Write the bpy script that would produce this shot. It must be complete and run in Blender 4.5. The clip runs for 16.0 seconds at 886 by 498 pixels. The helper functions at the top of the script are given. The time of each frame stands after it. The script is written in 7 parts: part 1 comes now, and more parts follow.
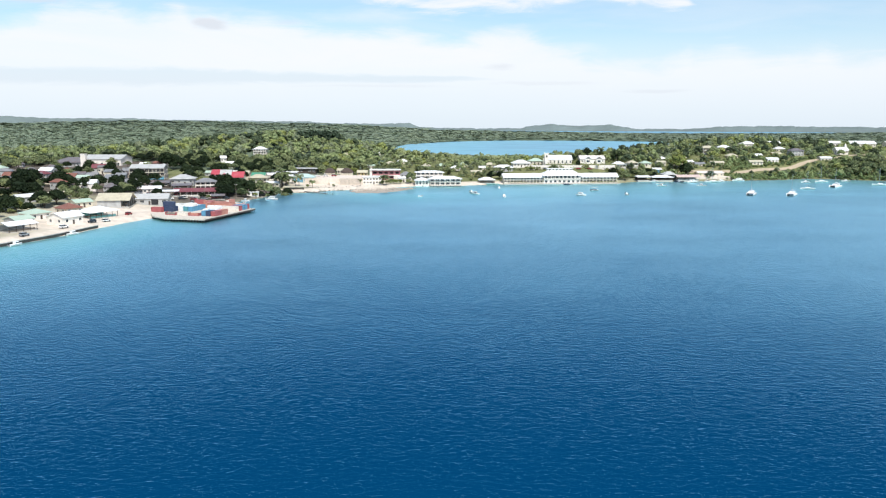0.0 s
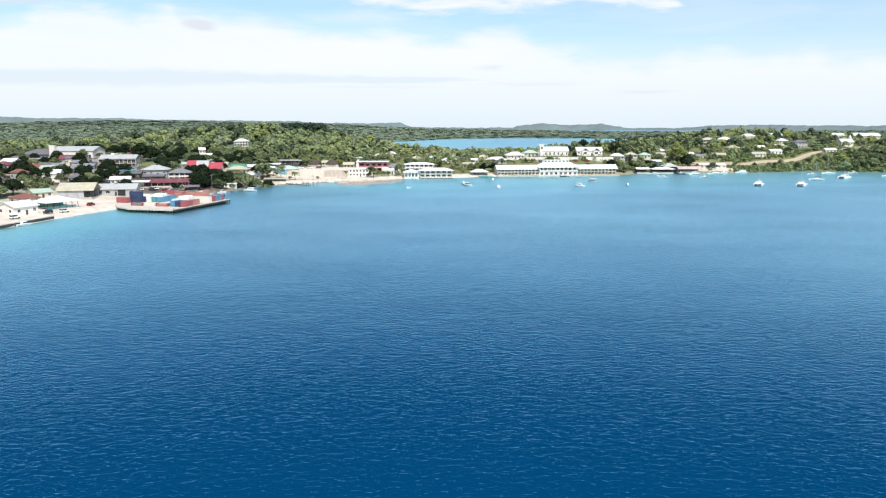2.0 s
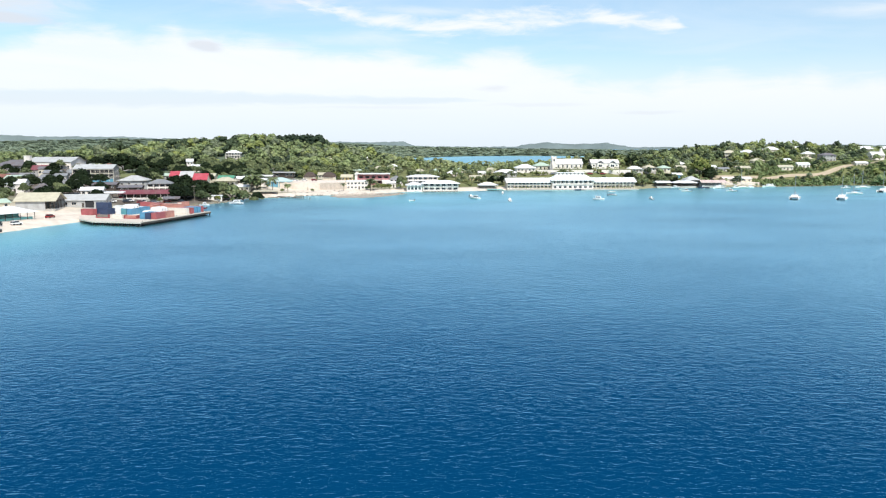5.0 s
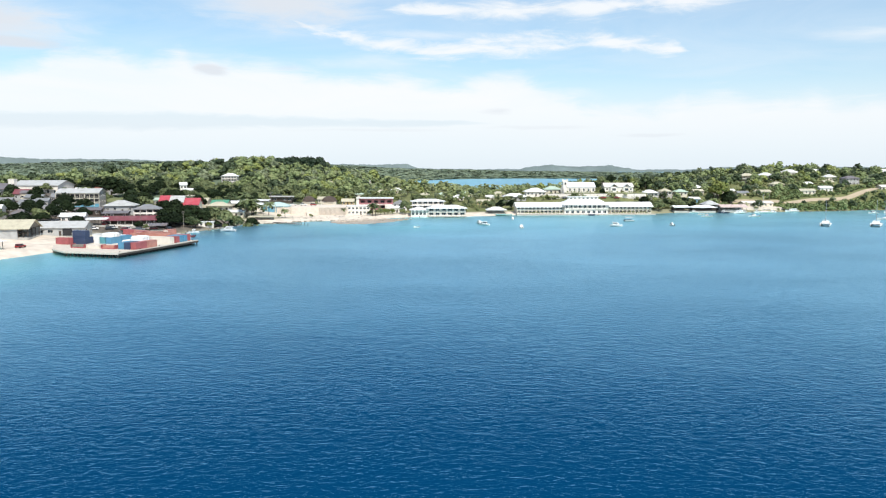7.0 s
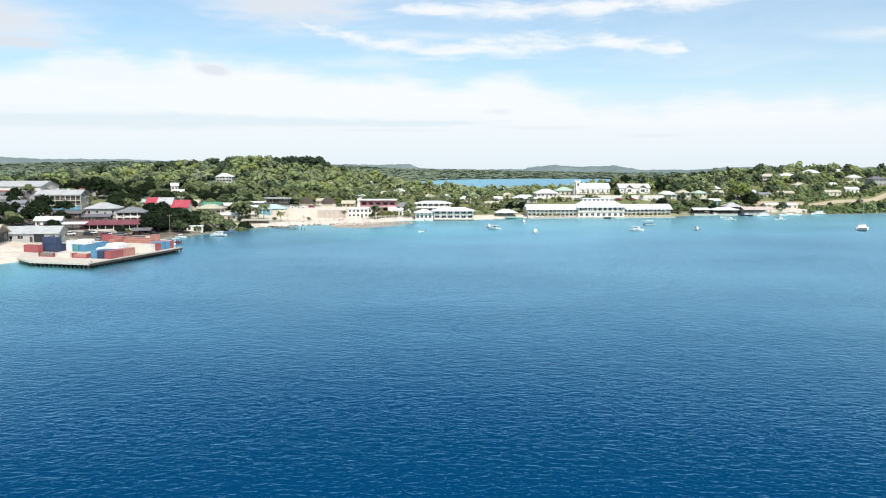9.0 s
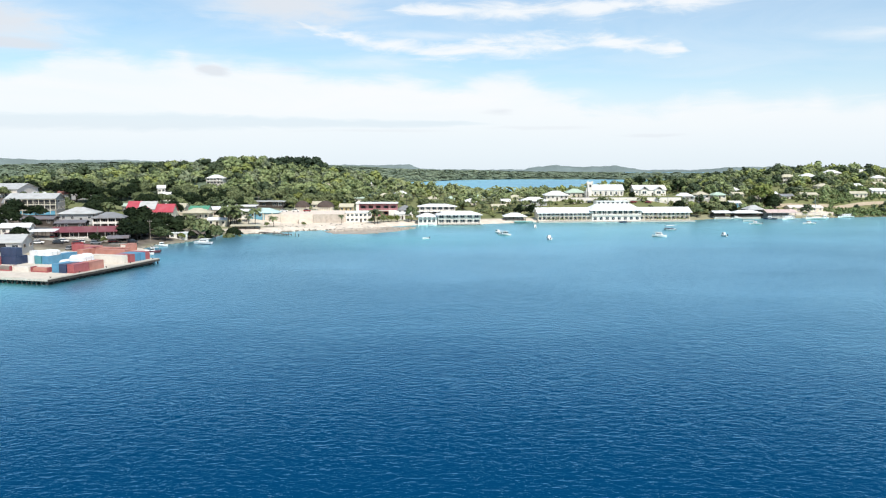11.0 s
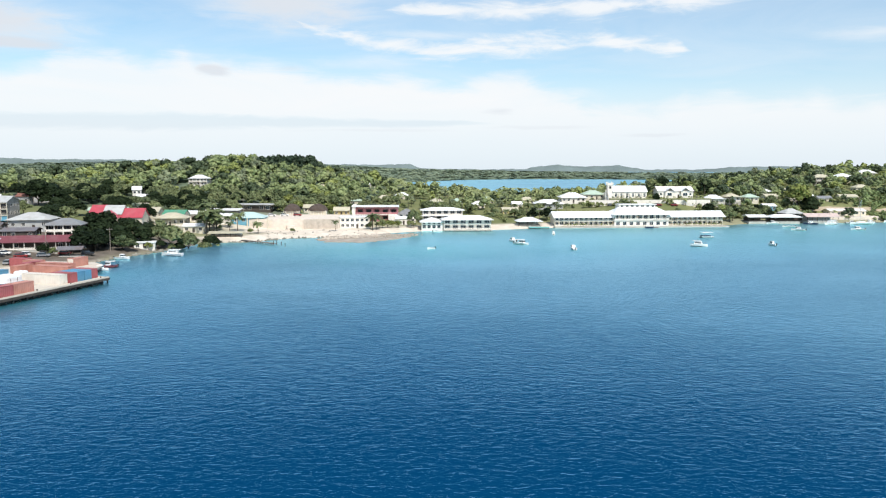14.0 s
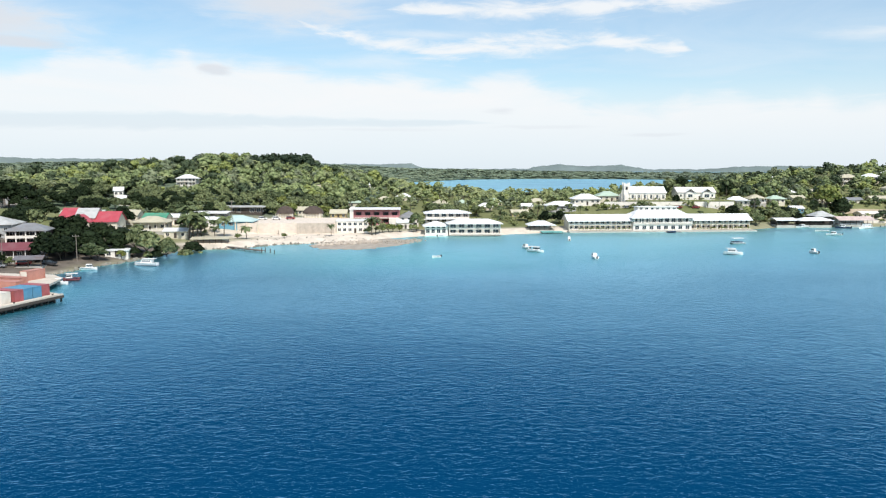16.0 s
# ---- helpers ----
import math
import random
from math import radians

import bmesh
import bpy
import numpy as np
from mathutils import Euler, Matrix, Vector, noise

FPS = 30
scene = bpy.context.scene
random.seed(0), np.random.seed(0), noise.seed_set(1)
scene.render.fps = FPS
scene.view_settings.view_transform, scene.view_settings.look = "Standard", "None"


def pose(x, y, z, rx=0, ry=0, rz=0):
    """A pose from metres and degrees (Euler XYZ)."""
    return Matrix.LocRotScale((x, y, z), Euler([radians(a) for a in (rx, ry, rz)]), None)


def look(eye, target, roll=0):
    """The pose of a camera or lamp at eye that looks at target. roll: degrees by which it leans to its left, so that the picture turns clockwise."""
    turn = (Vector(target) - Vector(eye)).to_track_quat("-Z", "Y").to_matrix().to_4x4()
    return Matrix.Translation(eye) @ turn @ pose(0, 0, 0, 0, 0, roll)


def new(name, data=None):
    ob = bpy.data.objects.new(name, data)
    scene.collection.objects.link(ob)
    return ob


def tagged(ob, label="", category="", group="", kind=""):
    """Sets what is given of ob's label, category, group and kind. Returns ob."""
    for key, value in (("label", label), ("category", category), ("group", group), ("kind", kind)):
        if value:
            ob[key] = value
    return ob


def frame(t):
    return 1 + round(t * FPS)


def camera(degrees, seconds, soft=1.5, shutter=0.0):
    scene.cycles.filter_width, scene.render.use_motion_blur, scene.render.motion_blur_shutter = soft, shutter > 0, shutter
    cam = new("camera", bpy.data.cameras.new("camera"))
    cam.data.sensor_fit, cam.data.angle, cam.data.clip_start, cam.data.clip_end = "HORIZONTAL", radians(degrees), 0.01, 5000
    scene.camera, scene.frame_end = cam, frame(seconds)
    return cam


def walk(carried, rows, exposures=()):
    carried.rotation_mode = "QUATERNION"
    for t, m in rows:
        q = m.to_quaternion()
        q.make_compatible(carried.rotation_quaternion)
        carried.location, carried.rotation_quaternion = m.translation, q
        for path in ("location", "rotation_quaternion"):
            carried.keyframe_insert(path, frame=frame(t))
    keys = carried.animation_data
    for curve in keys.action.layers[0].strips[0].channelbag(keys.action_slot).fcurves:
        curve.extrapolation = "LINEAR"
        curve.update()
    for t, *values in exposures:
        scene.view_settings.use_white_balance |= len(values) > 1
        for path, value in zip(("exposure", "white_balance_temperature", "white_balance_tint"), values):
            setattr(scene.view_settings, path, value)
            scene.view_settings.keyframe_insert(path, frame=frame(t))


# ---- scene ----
# camera and flight: straight over the bay, sinking at first, then level
cam = camera(61.7, 16.0, soft=1.2)
walk(cam, [
    (0, pose(2.02, -90.32, 48.28, 80.327, -0.126, 0.239)),
    (0.5, pose(2.17, -83.28, 46.09, 80.364, -0.069, 0.332)),
    (1, pose(2.28, -76.27, 43.91, 80.348, -0.037, -0.346)),
    (1.5, pose(2.33, -69.30, 41.75, 80.392, -0.031, -0.665)),
    (2, pose(2.32, -62.35, 39.60, 80.394, -0.029, -0.455)),
    (2.5, pose(2.25, -55.42, 37.50, 80.401, -0.026, -1.064)),
    (3, pose(2.13, -48.50, 35.47, 80.413, -0.013, -1.466)),
    (3.5, pose(1.99, -41.58, 33.62, 80.432, -0.077, -1.479)),
    (4, pose(1.77, -34.69, 32.03, 80.621, -0.117, -0.787)),
    (6.5, pose(0.00, 0.00, 32.50, 83.607, -0.082, -0.000)),
    (7, pose(-0.63, 7.15, 32.45, 83.617, -0.090, 0.056)),
    (7.5, pose(-1.27, 14.31, 32.40, 83.626, -0.096, 0.107)),
    (8, pose(-1.90, 21.49, 32.35, 83.631, -0.101, 0.160)),
    (8.5, pose(-2.54, 28.68, 32.30, 83.630, -0.105, 0.205)),
    (9, pose(-3.18, 35.91, 32.26, 83.629, -0.104, 0.236)),
    (11.5, pose(-6.69, 73.12, 32.52, 83.657, -0.008, 0.205)),
    (12, pose(-7.24, 80.54, 32.45, 83.639, -0.012, 0.198)),
    (12.5, pose(-7.76, 87.94, 32.38, 83.622, -0.019, 0.192)),
    (13, pose(-8.27, 95.34, 32.33, 83.621, -0.024, 0.194)),
    (13.5, pose(-8.78, 102.73, 32.29, 83.624, -0.030, 0.205)),
    (14, pose(-9.28, 110.10, 32.26, 83.627, -0.038, 0.224)),
    (14.5, pose(-9.78, 117.46, 32.23, 83.624, -0.046, 0.249)),
    (15, pose(-10.28, 124.80, 32.20, 83.618, -0.054, 0.276)),
    (15.5, pose(-10.78, 132.13, 32.17, 83.607, -0.062, 0.300)),
    (16, pose(-11.27, 139.47, 32.14, 83.591, -0.069, 0.321)),
], exposures=[(0, 0.0, 6400, 11), (4, 0.06, 6400, 11), (6.5, 0.02, 6500, 10), (12.5, 0.0, 6500, 10), (16, -0.04, 6520, 10)])

# ---- world, sun, exposure ----
SUN_ELEV, SUN_AZ = 52.0, 158.0   # degrees; azimuth clockwise from +y
SKY_TINT = (1.22, 1.48, 1.52, 1)
world = bpy.data.worlds.new("sky")
scene.world = world
world.use_nodes = True
wt = world.node_tree
wt.nodes.clear()


def wn(kind, **kw):
    n = wt.nodes.new(kind)
    for k, v in kw.items():
        n.inputs[k].default_value = v
    return n


def wmath(op, a, b=None, clamp=False):
    n = wt.nodes.new("ShaderNodeMath")
    n.operation, n.use_clamp = op, clamp
    for i, v in enumerate((a, b)):
        if v is None:
            continue
        if isinstance(v, (int, float)):
            n.inputs[i].default_value = v
        else:
            wt.links.new(v, n.inputs[i])
    return n.outputs[0]


sky = wt.nodes.new("ShaderNodeTexSky")
sky.sky_type, sky.sun_disc = "NISHITA", False
sky.sun_elevation, sky.sun_rotation = radians(SUN_ELEV), radians(SUN_AZ)
sky.air_density, sky.dust_density, sky.ozone_density, sky.altitude = 1.0, 0.6, 2.0, 20.0
geo = wt.nodes.new("ShaderNodeTexCoord")
sep = wt.nodes.new("ShaderNodeSeparateXYZ")
wt.links.new(geo.outputs["Generated"], sep.inputs[0])
dx, dy, dz = sep.outputs
# clouds: bearing and height above the horizon, wobbled by noise
bear = wmath("ARCTAN2", dx, dy)
up = wmath("ARCSINE", dz)
comb = wt.nodes.new("ShaderNodeCombineXYZ")
wt.links.new(wmath("MULTIPLY", bear, 5.0), comb.inputs[0])
wt.links.new(wmath("MULTIPLY", up, 22.0), comb.inputs[1])


def cloud(scale, offs, detail=7.0, rough=0.55, dist=0.3):
    m = wt.nodes.new("ShaderNodeMapping")
    m.inputs["Location"].default_value = offs
    wt.links.new(comb.outputs[0], m.inputs[0])
    n = wn("ShaderNodeTexNoise", Scale=scale, Detail=detail, Roughness=rough, Distortion=dist)
    wt.links.new(m.outputs[0], n.inputs["Vector"])
    return n.outputs["Fac"]


def ramp(fac, lo, hi):
    n = wt.nodes.new("ShaderNodeMapRange")
    n.interpolation_type = "SMOOTHSTEP"
    n.inputs[1].default_value, n.inputs[2].default_value = lo, hi
    wt.links.new(fac, n.inputs[0])
    return n.outputs[0]


fray = wmath("SUBTRACT", cloud(2.6, (4.0, 3.0, 0), 12.0, 0.64, 0.5), 0.5)
soft_fray = wmath("SUBTRACT", cloud(0.8, (9.0, 1.0, 0), 8.0, 0.6, 0.8), 0.5)
wob = wmath("SUBTRACT", cloud(0.9, (1.1, 8.8, 0)), 0.5)
SPAN, TALL = 0.62, 0.25      # bearings and heights that the profiles below cover, in radians


def profile(points):
    """A height that varies with the bearing, through (bearing, height) points."""
    n = wt.nodes.new("ShaderNodeMapRange")
    n.inputs[1].default_value, n.inputs[2].default_value = -SPAN, SPAN
    wt.links.new(bear, n.inputs[0])
    r = wt.nodes.new("ShaderNodeValToRGB")
    r.color_ramp.interpolation = "EASE"
    e = r.color_ramp.elements
    for i, (at_, h) in enumerate(points):
        p = (at_ + SPAN) / (2 * SPAN)
        q = e[i] if i < 2 else e.new(p)
        q.position, q.color = p, (h / TALL, h / TALL, h / TALL, 1)
    wt.links.new(n.outputs[0], r.inputs[0])
    return wmath("MULTIPLY", r.outputs[0], TALL)


def below(points, soft, amp):
    """1 under a frayed upper rim, 0 above it."""
    f = wmath("DIVIDE", wmath("SUBTRACT", profile(points), up), soft)
    return ramp(wmath("ADD", f, wmath("ADD", wmath("MULTIPLY", fray, amp), wmath("MULTIPLY", soft_fray, 1.5))), -0.9, 1.6)


def streak(points, thick, amp=3.2, soft=1.3):
    """A long cloud along a line of (bearing, height), its half thickness given the same way."""
    d = wmath("ABSOLUTE", wmath("SUBTRACT", up, wmath("ADD", profile(points), wmath("MULTIPLY", wob, 0.012))))
    w = profile(thick)
    f = wmath("SUBTRACT", 1.0, wmath("DIVIDE", d, wmath("MAXIMUM", w, 0.001)))
    f = wmath("ADD", f, wmath("ADD", wmath("MULTIPLY", fray, amp), wmath("MULTIPLY", soft_fray, 1.2)))
    return wmath("MULTIPLY", ramp(f, 0.0, soft), ramp(w, 0.0, 0.006))


def bank(a0, e0, sa, se, soft=0.75, amp=1.3):
    """One cloud: 1 in its middle, frayed to 0 at its rim."""
    a = wmath("DIVIDE", wmath("ADD", wmath("SUBTRACT", bear, a0), wmath("MULTIPLY", soft_fray, 0.08)), sa)
    e = wmath("DIVIDE", wmath("ADD", wmath("SUBTRACT", up, e0), wmath("MULTIPLY", wob, 0.02)), se)
    r = wmath("SQRT", wmath("ADD", wmath("MULTIPLY", a, a), wmath("MULTIPLY", e, e)))
    f = wmath("ADD", wmath("SUBTRACT", 1.0, r), wmath("MULTIPLY", fray, amp))
    return ramp(f, 0.0, soft)


def top(*fs):
    out = fs[0]
    for f in fs[1:]:
        out = wmath("MAXIMUM", out, f)
    return out


def part_of(f, k):
    return wmath("MULTIPLY", f, k)


deck = below([(-0.60, 0.110), (-0.532, 0.112), (-0.498, 0.121), (-0.477, 0.133), (-0.413, 0.135), (-0.378, 0.128), (-0.355, 0.134), (-0.335, 0.141),
              (-0.319, 0.131), (-0.268, 0.130), (-0.233, 0.132), (-0.197, 0.125), (-0.139, 0.115), (-0.065, 0.114), (0.009, 0.107), (0.061, 0.118),
              (0.098, 0.116), (0.143, 0.100), (0.194, 0.080), (0.265, 0.074), (0.313, 0.084), (0.359, 0.090), (0.399, 0.081), (0.436, 0.082),
              (0.460, 0.090), (0.484, 0.077), (0.60, 0.067)], 0.013, 3.6)
lane = streak([(-0.22, 0.190), (-0.139, 0.168), (-0.080, 0.157), (-0.006, 0.146), (0.054, 0.153), (0.120, 0.160), (0.185, 0.163), (0.242, 0.154), (0.284, 0.148), (0.33, 0.142)],
              [(-0.22, 0.0), (-0.15, 0.014), (-0.006, 0.018), (0.12, 0.021), (0.185, 0.015), (0.24, 0.010), (0.284, 0.012), (0.32, 0.0)])
band = streak([(-0.10, 0.199), (0.0, 0.199), (0.19, 0.200), (0.295, 0.205), (0.393, 0.210), (0.53, 0.206)],
              [(-0.10, 0.0), (-0.02, 0.016), (0.08, 0.020), (0.19, 0.018), (0.30, 0.017), (0.42, 0.019), (0.55, 0.015)])
wisp = top(part_of(bank(-0.20, 0.205, 0.16, 0.05, 1.2), 1.3), part_of(bank(-0.54, 0.16, 0.14, 0.04, 1.2), 1.3), bank(-0.02, 0.170, 0.10, 0.010, 1.2), bank(0.52, 0.152, 0.07, 0.012, 1.2), bank(0.17, 0.092, 0.06, 0.010, 1.4), bank(-0.10, 0.135, 0.10, 0.016, 1.4))
grey = top(bank(-0.205, 0.205, 0.12, 0.040, 0.9), bank(-0.555, 0.163, 0.11, 0.032, 0.8), part_of(bank(-0.525, 0.141, 0.075, 0.010, 0.7), 1.1), bank(-0.292, 0.119, 0.030, 0.010, 0.6, 0.9),
           part_of(bank(0.069, 0.072, 0.03, 0.005, 0.8), 0.6), part_of(bank(0.28, 0.041, 0.06, 0.004, 0.8), 0.5), part_of(bank(-0.20, 0.125, 0.03, 0.006, 1.0), 0.4),
           part_of(bank(0.13, 0.052, 0.10, 0.003, 0.8), 0.35), part_of(bank(-0.10, 0.046, 0.14, 0.003, 0.8), 0.3))
# a paler blue lane under the long bank, its upper rim sharp
gap = streak([(-0.60, 0.051), (-0.416, 0.056), (-0.27, 0.056), (-0.14, 0.056), (-0.02, 0.057), (0.10, 0.055)], [(-0.60, 0.016), (-0.42, 0.014), (-0.27, 0.011), (-0.14, 0.008), (-0.02, 0.006), (0.10, 0.0)], 1.2, 0.7)
grey = top(grey, part_of(gap, 0.42))
# unseen clouds higher up, added for the water to reflect
rest = wmath("MULTIPLY", ramp(cloud(0.55, (3.1, 1.7, 0)), 0.5, 0.72), ramp(up, 0.22, 0.32))
low = ramp(up, 0.17, 0.03)         # milky veil towards the horizon
thin = wmath("ADD", 0.3, part_of(ramp(up, 0.6, 0.08), 0.7))         # thin high cirrus, carried on unseen overhead to whiten the fill light
deck = wmath("MULTIPLY", deck, ramp(up, -0.01, 0.085))
white = top(part_of(part_of(deck, wmath("ADD", 0.88, part_of(soft_fray, 0.6))), wmath("SUBTRACT", 1.0, part_of(gap, 0.85))), part_of(lane, 0.93), part_of(band, 0.9), part_of(wisp, 0.55), part_of(rest, 0.8))
veil = top(part_of(thin, wmath("ADD", 0.36, part_of(soft_fray, 0.9))), part_of(low, 0.90))


def blend_to(fac, src, colour):
    m = wt.nodes.new("ShaderNodeMix")
    m.data_type = "RGBA"
    wt.links.new(fac, m.inputs[0])
    wt.links.new(src, m.inputs[6])
    m.inputs[7].default_value = (*colour, 1)
    return m.outputs[2]


tint = wt.nodes.new("ShaderNodeMix")
tint.data_type, tint.blend_type = "RGBA", "MULTIPLY"
tint.inputs[0].default_value = 1.0
wt.links.new(sky.outputs[0], tint.inputs[6])
tint.inputs[7].default_value = SKY_TINT
hue = blend_to(veil, tint.outputs[2], (8.12, 9.0, 9.85))
hue = blend_to(white, hue, (9.5, 9.75, 9.95))
hue = blend_to(part_of(grey, 0.75), hue, (7.4, 7.8, 8.4))
bg = wn("ShaderNodeBackground", Strength=0.10)
wt.links.new(hue, bg.inputs[0])
wo = wt.nodes.new("ShaderNodeOutputWorld")
wt.links.new(bg.outputs[0], wo.inputs[0])

sun_data = bpy.data.lights.new("sun", "SUN")
sun_data.energy, sun_data.angle, sun_data.color = 4.6, radians(0.6), (1.0, 0.95, 0.87)
sun = new("sun", sun_data)
_e, _a = radians(SUN_ELEV), radians(SUN_AZ)
sun.matrix_world = look((0, 0, 0), (-math.sin(_a) * math.cos(_e), -math.cos(_a) * math.cos(_e), -math.sin(_e)))

# ---- materials ----
MATS = {}


def material(name, col, rough=0.7, metal=0.0, var=0.18, scale=0.6, fine=6.0, bump=0.0, rand=0.0, spec=0.5, dirt=None, dirt_amt=0.0):
    """Base colour with blotches at two scales, optional stains, optional change from piece to piece."""
    if name in MATS:
        return MATS[name]
    m = bpy.data.materials.new(name)
    m.use_nodes = True
    nt = m.node_tree
    b = nt.nodes["Principled BSDF"]
    b.inputs["Roughness"].default_value, b.inputs["Metallic"].default_value = rough, metal
    b.inputs["Specular IOR Level"].default_value = spec
    tc = nt.nodes.new("ShaderNodeNewGeometry")
    n1 = nt.nodes.new("ShaderNodeTexNoise")
    n1.inputs["Scale"].default_value, n1.inputs["Detail"].default_value = scale, 5
    n2 = nt.nodes.new("ShaderNodeTexNoise")
    n2.inputs["Scale"].default_value, n2.inputs["Detail"].default_value = fine, 3
    nt.links.new(tc.outputs["Position"], n1.inputs["Vector"])
    nt.links.new(tc.outputs["Position"], n2.inputs["Vector"])
    add = nt.nodes.new("ShaderNodeMath")
    add.operation = "MULTIPLY_ADD"
    nt.links.new(n2.outputs["Fac"], add.inputs[0])
    add.inputs[1].default_value = 0.5
    nt.links.new(n1.outputs["Fac"], add.inputs[2])
    mr = nt.nodes.new("ShaderNodeMapRange")
    mr.inputs[1].default_value, mr.inputs[2].default_value = 0.45, 1.05
    mr.inputs[3].default_value, mr.inputs[4].default_value = 1 - var, 1 + var
    nt.links.new(add.outputs[0], mr.inputs[0])
    fac = mr.outputs[0]
    if rand:
        oi = nt.nodes.new("ShaderNodeObjectInfo")
        r = nt.nodes.new("ShaderNodeMapRange")
        r.inputs[3].default_value, r.inputs[4].default_value = 1 - rand, 1 + rand
        nt.links.new(oi.outputs["Random"], r.inputs[0])
        mu = nt.nodes.new("ShaderNodeMath")
        mu.operation = "MULTIPLY"
        nt.links.new(fac, mu.inputs[0])
        nt.links.new(r.outputs[0], mu.inputs[1])
        fac = mu.outputs[0]
    vm = nt.nodes.new("ShaderNodeVectorMath")
    vm.operation = "SCALE"
    vm.inputs[0].default_value = col[:3]
    nt.links.new(fac, vm.inputs["Scale"])
    colour = vm.outputs[0]
    if dirt:
        n3 = nt.nodes.new("ShaderNodeTexNoise")
        n3.inputs["Scale"].default_value, n3.inputs["Detail"].default_value = 0.35, 8
        nt.links.new(tc.outputs["Position"], n3.inputs["Vector"])
        dr = nt.nodes.new("ShaderNodeMapRange")
        dr.inputs[1].default_value, dr.inputs[2].default_value, dr.inputs[4].default_value = 0.5, 0.72, dirt_amt
        nt.links.new(n3.outputs["Fac"], dr.inputs[0])
        mx = nt.nodes.new("ShaderNodeMix")
        mx.data_type = "RGBA"
        nt.links.new(dr.outputs[0], mx.inputs[0])
        nt.links.new(colour, mx.inputs[6])
        mx.inputs[7].default_value = (*dirt, 1)
        colour = mx.outputs[2]
    nt.links.new(colour, b.inputs["Base Color"])
    if bump:
        bp = nt.nodes.new("ShaderNodeBump")
        bp.inputs["Strength"].default_value, bp.inputs["Distance"].default_value = bump, 0.05
        nt.links.new(n2.outputs["Fac"], bp.inputs["Height"])
        nt.links.new(bp.outputs[0], b.inputs["Normal"])
    MATS[name] = m
    return m


WHITE = material("white_paint", (0.80, 0.74, 0.665), 0.6, var=0.08, dirt=(0.42, 0.40, 0.36), dirt_amt=0.35)
CREAM = material("cream_render", (0.66, 0.60, 0.48), 0.75, var=0.1, dirt=(0.35, 0.31, 0.25), dirt_amt=0.4)
GREYW = material("grey_render", (0.42, 0.42, 0.41), 0.8, var=0.14, dirt=(0.2, 0.19, 0.18), dirt_amt=0.5)
PINKW = material("pink_render", (0.40, 0.165, 0.175), 0.7, var=0.16, dirt=(0.5, 0.35, 0.33), dirt_amt=0.5)
STAINW = material("stained_wall", (0.50, 0.43, 0.36), 0.9, var=0.2, dirt=(0.3, 0.26, 0.22), dirt_amt=0.6)
# stained render, its dim tone painting in the shade on the office front
DIMW = material("weathered_shaded_render", (0.30, 0.29, 0.27), 0.8, var=0.16, dirt=(0.16, 0.15, 0.14), dirt_amt=0.5)
BLUEW = material("blue_paint", (0.13, 0.33, 0.44), 0.6, var=0.12)
TEALW = material("teal_paint", (0.16, 0.42, 0.40), 0.6, var=0.12)
YELLW = material("ochre_render", (0.55, 0.42, 0.20), 0.75, var=0.12)
R_WHITE = material("white_roof_sheet", (0.78, 0.78, 0.77), 0.45, var=0.07, dirt=(0.45, 0.42, 0.38), dirt_amt=0.3)
R_GREY = material("grey_roof_sheet", (0.27, 0.275, 0.28), 0.45, 0.2, var=0.14, dirt=(0.22, 0.17, 0.14), dirt_amt=0.5)
R_DARK = material("weathered_roof_sheet", (0.17, 0.16, 0.17), 0.6, 0.1, var=0.2, dirt=(0.16, 0.09, 0.06), dirt_amt=0.6)
R_PINK = material("pinkish_roof_sheet", (0.56, 0.44, 0.40), 0.6, var=0.12, dirt=(0.4, 0.28, 0.24), dirt_amt=0.5)
LAWN = material("mown_grass", (0.20, 0.215, 0.10), 0.95, var=0.25, scale=0.5, spec=0.1)
R_BLUSH = material("blush_roof_sheet", (0.74, 0.67, 0.62), 0.55, var=0.1, dirt=(0.52, 0.44, 0.38), dirt_amt=0.4)
R_PALE = material("pale_grey_roof_sheet", (0.50, 0.50, 0.48), 0.5, 0.1, var=0.12, dirt=(0.3, 0.28, 0.25), dirt_amt=0.5)
R_TAN = material("tan_roof_sheet", (0.50, 0.46, 0.34), 0.6, var=0.12, dirt=(0.3, 0.25, 0.18), dirt_amt=0.5)
R_RED = material("red_roof_sheet", (0.43, 0.065, 0.085), 0.5, var=0.15, dirt=(0.42, 0.14, 0.15), dirt_amt=0.5)
R_MAROON = material("faded_red_roof", (0.185, 0.05, 0.06), 0.6, var=0.22, dirt=(0.22, 0.12, 0.12), dirt_amt=0.6)
R_RUST = material("rust_red_roof", (0.22, 0.095, 0.07), 0.7, var=0.2)
R_GREEN = material("green_roof_sheet", (0.07, 0.27, 0.17), 0.6, var=0.2, dirt=(0.26, 0.25, 0.17), dirt_amt=0.95)
R_PALEGREEN = material("pale_green_roof", (0.42, 0.52, 0.42), 0.5, var=0.1)
R_AQUA = material("aqua_roof_sheet", (0.46, 0.60, 0.58), 0.5, var=0.1, dirt=(0.5, 0.55, 0.52), dirt_amt=0.5)
THATCH = material("brown_thatch", (0.075, 0.055, 0.045), 0.95, var=0.35, fine=3.0, bump=0.5)
GLASS = material("dark_window_glass", (0.03, 0.04, 0.05), 0.12, var=0.1)
DARK = material("dark_opening", (0.025, 0.025, 0.028), 0.8, var=0.2)
CONC = material("concrete", (0.44, 0.42, 0.38), 0.85, var=0.15, dirt=(0.2, 0.19, 0.17), dirt_amt=0.5)
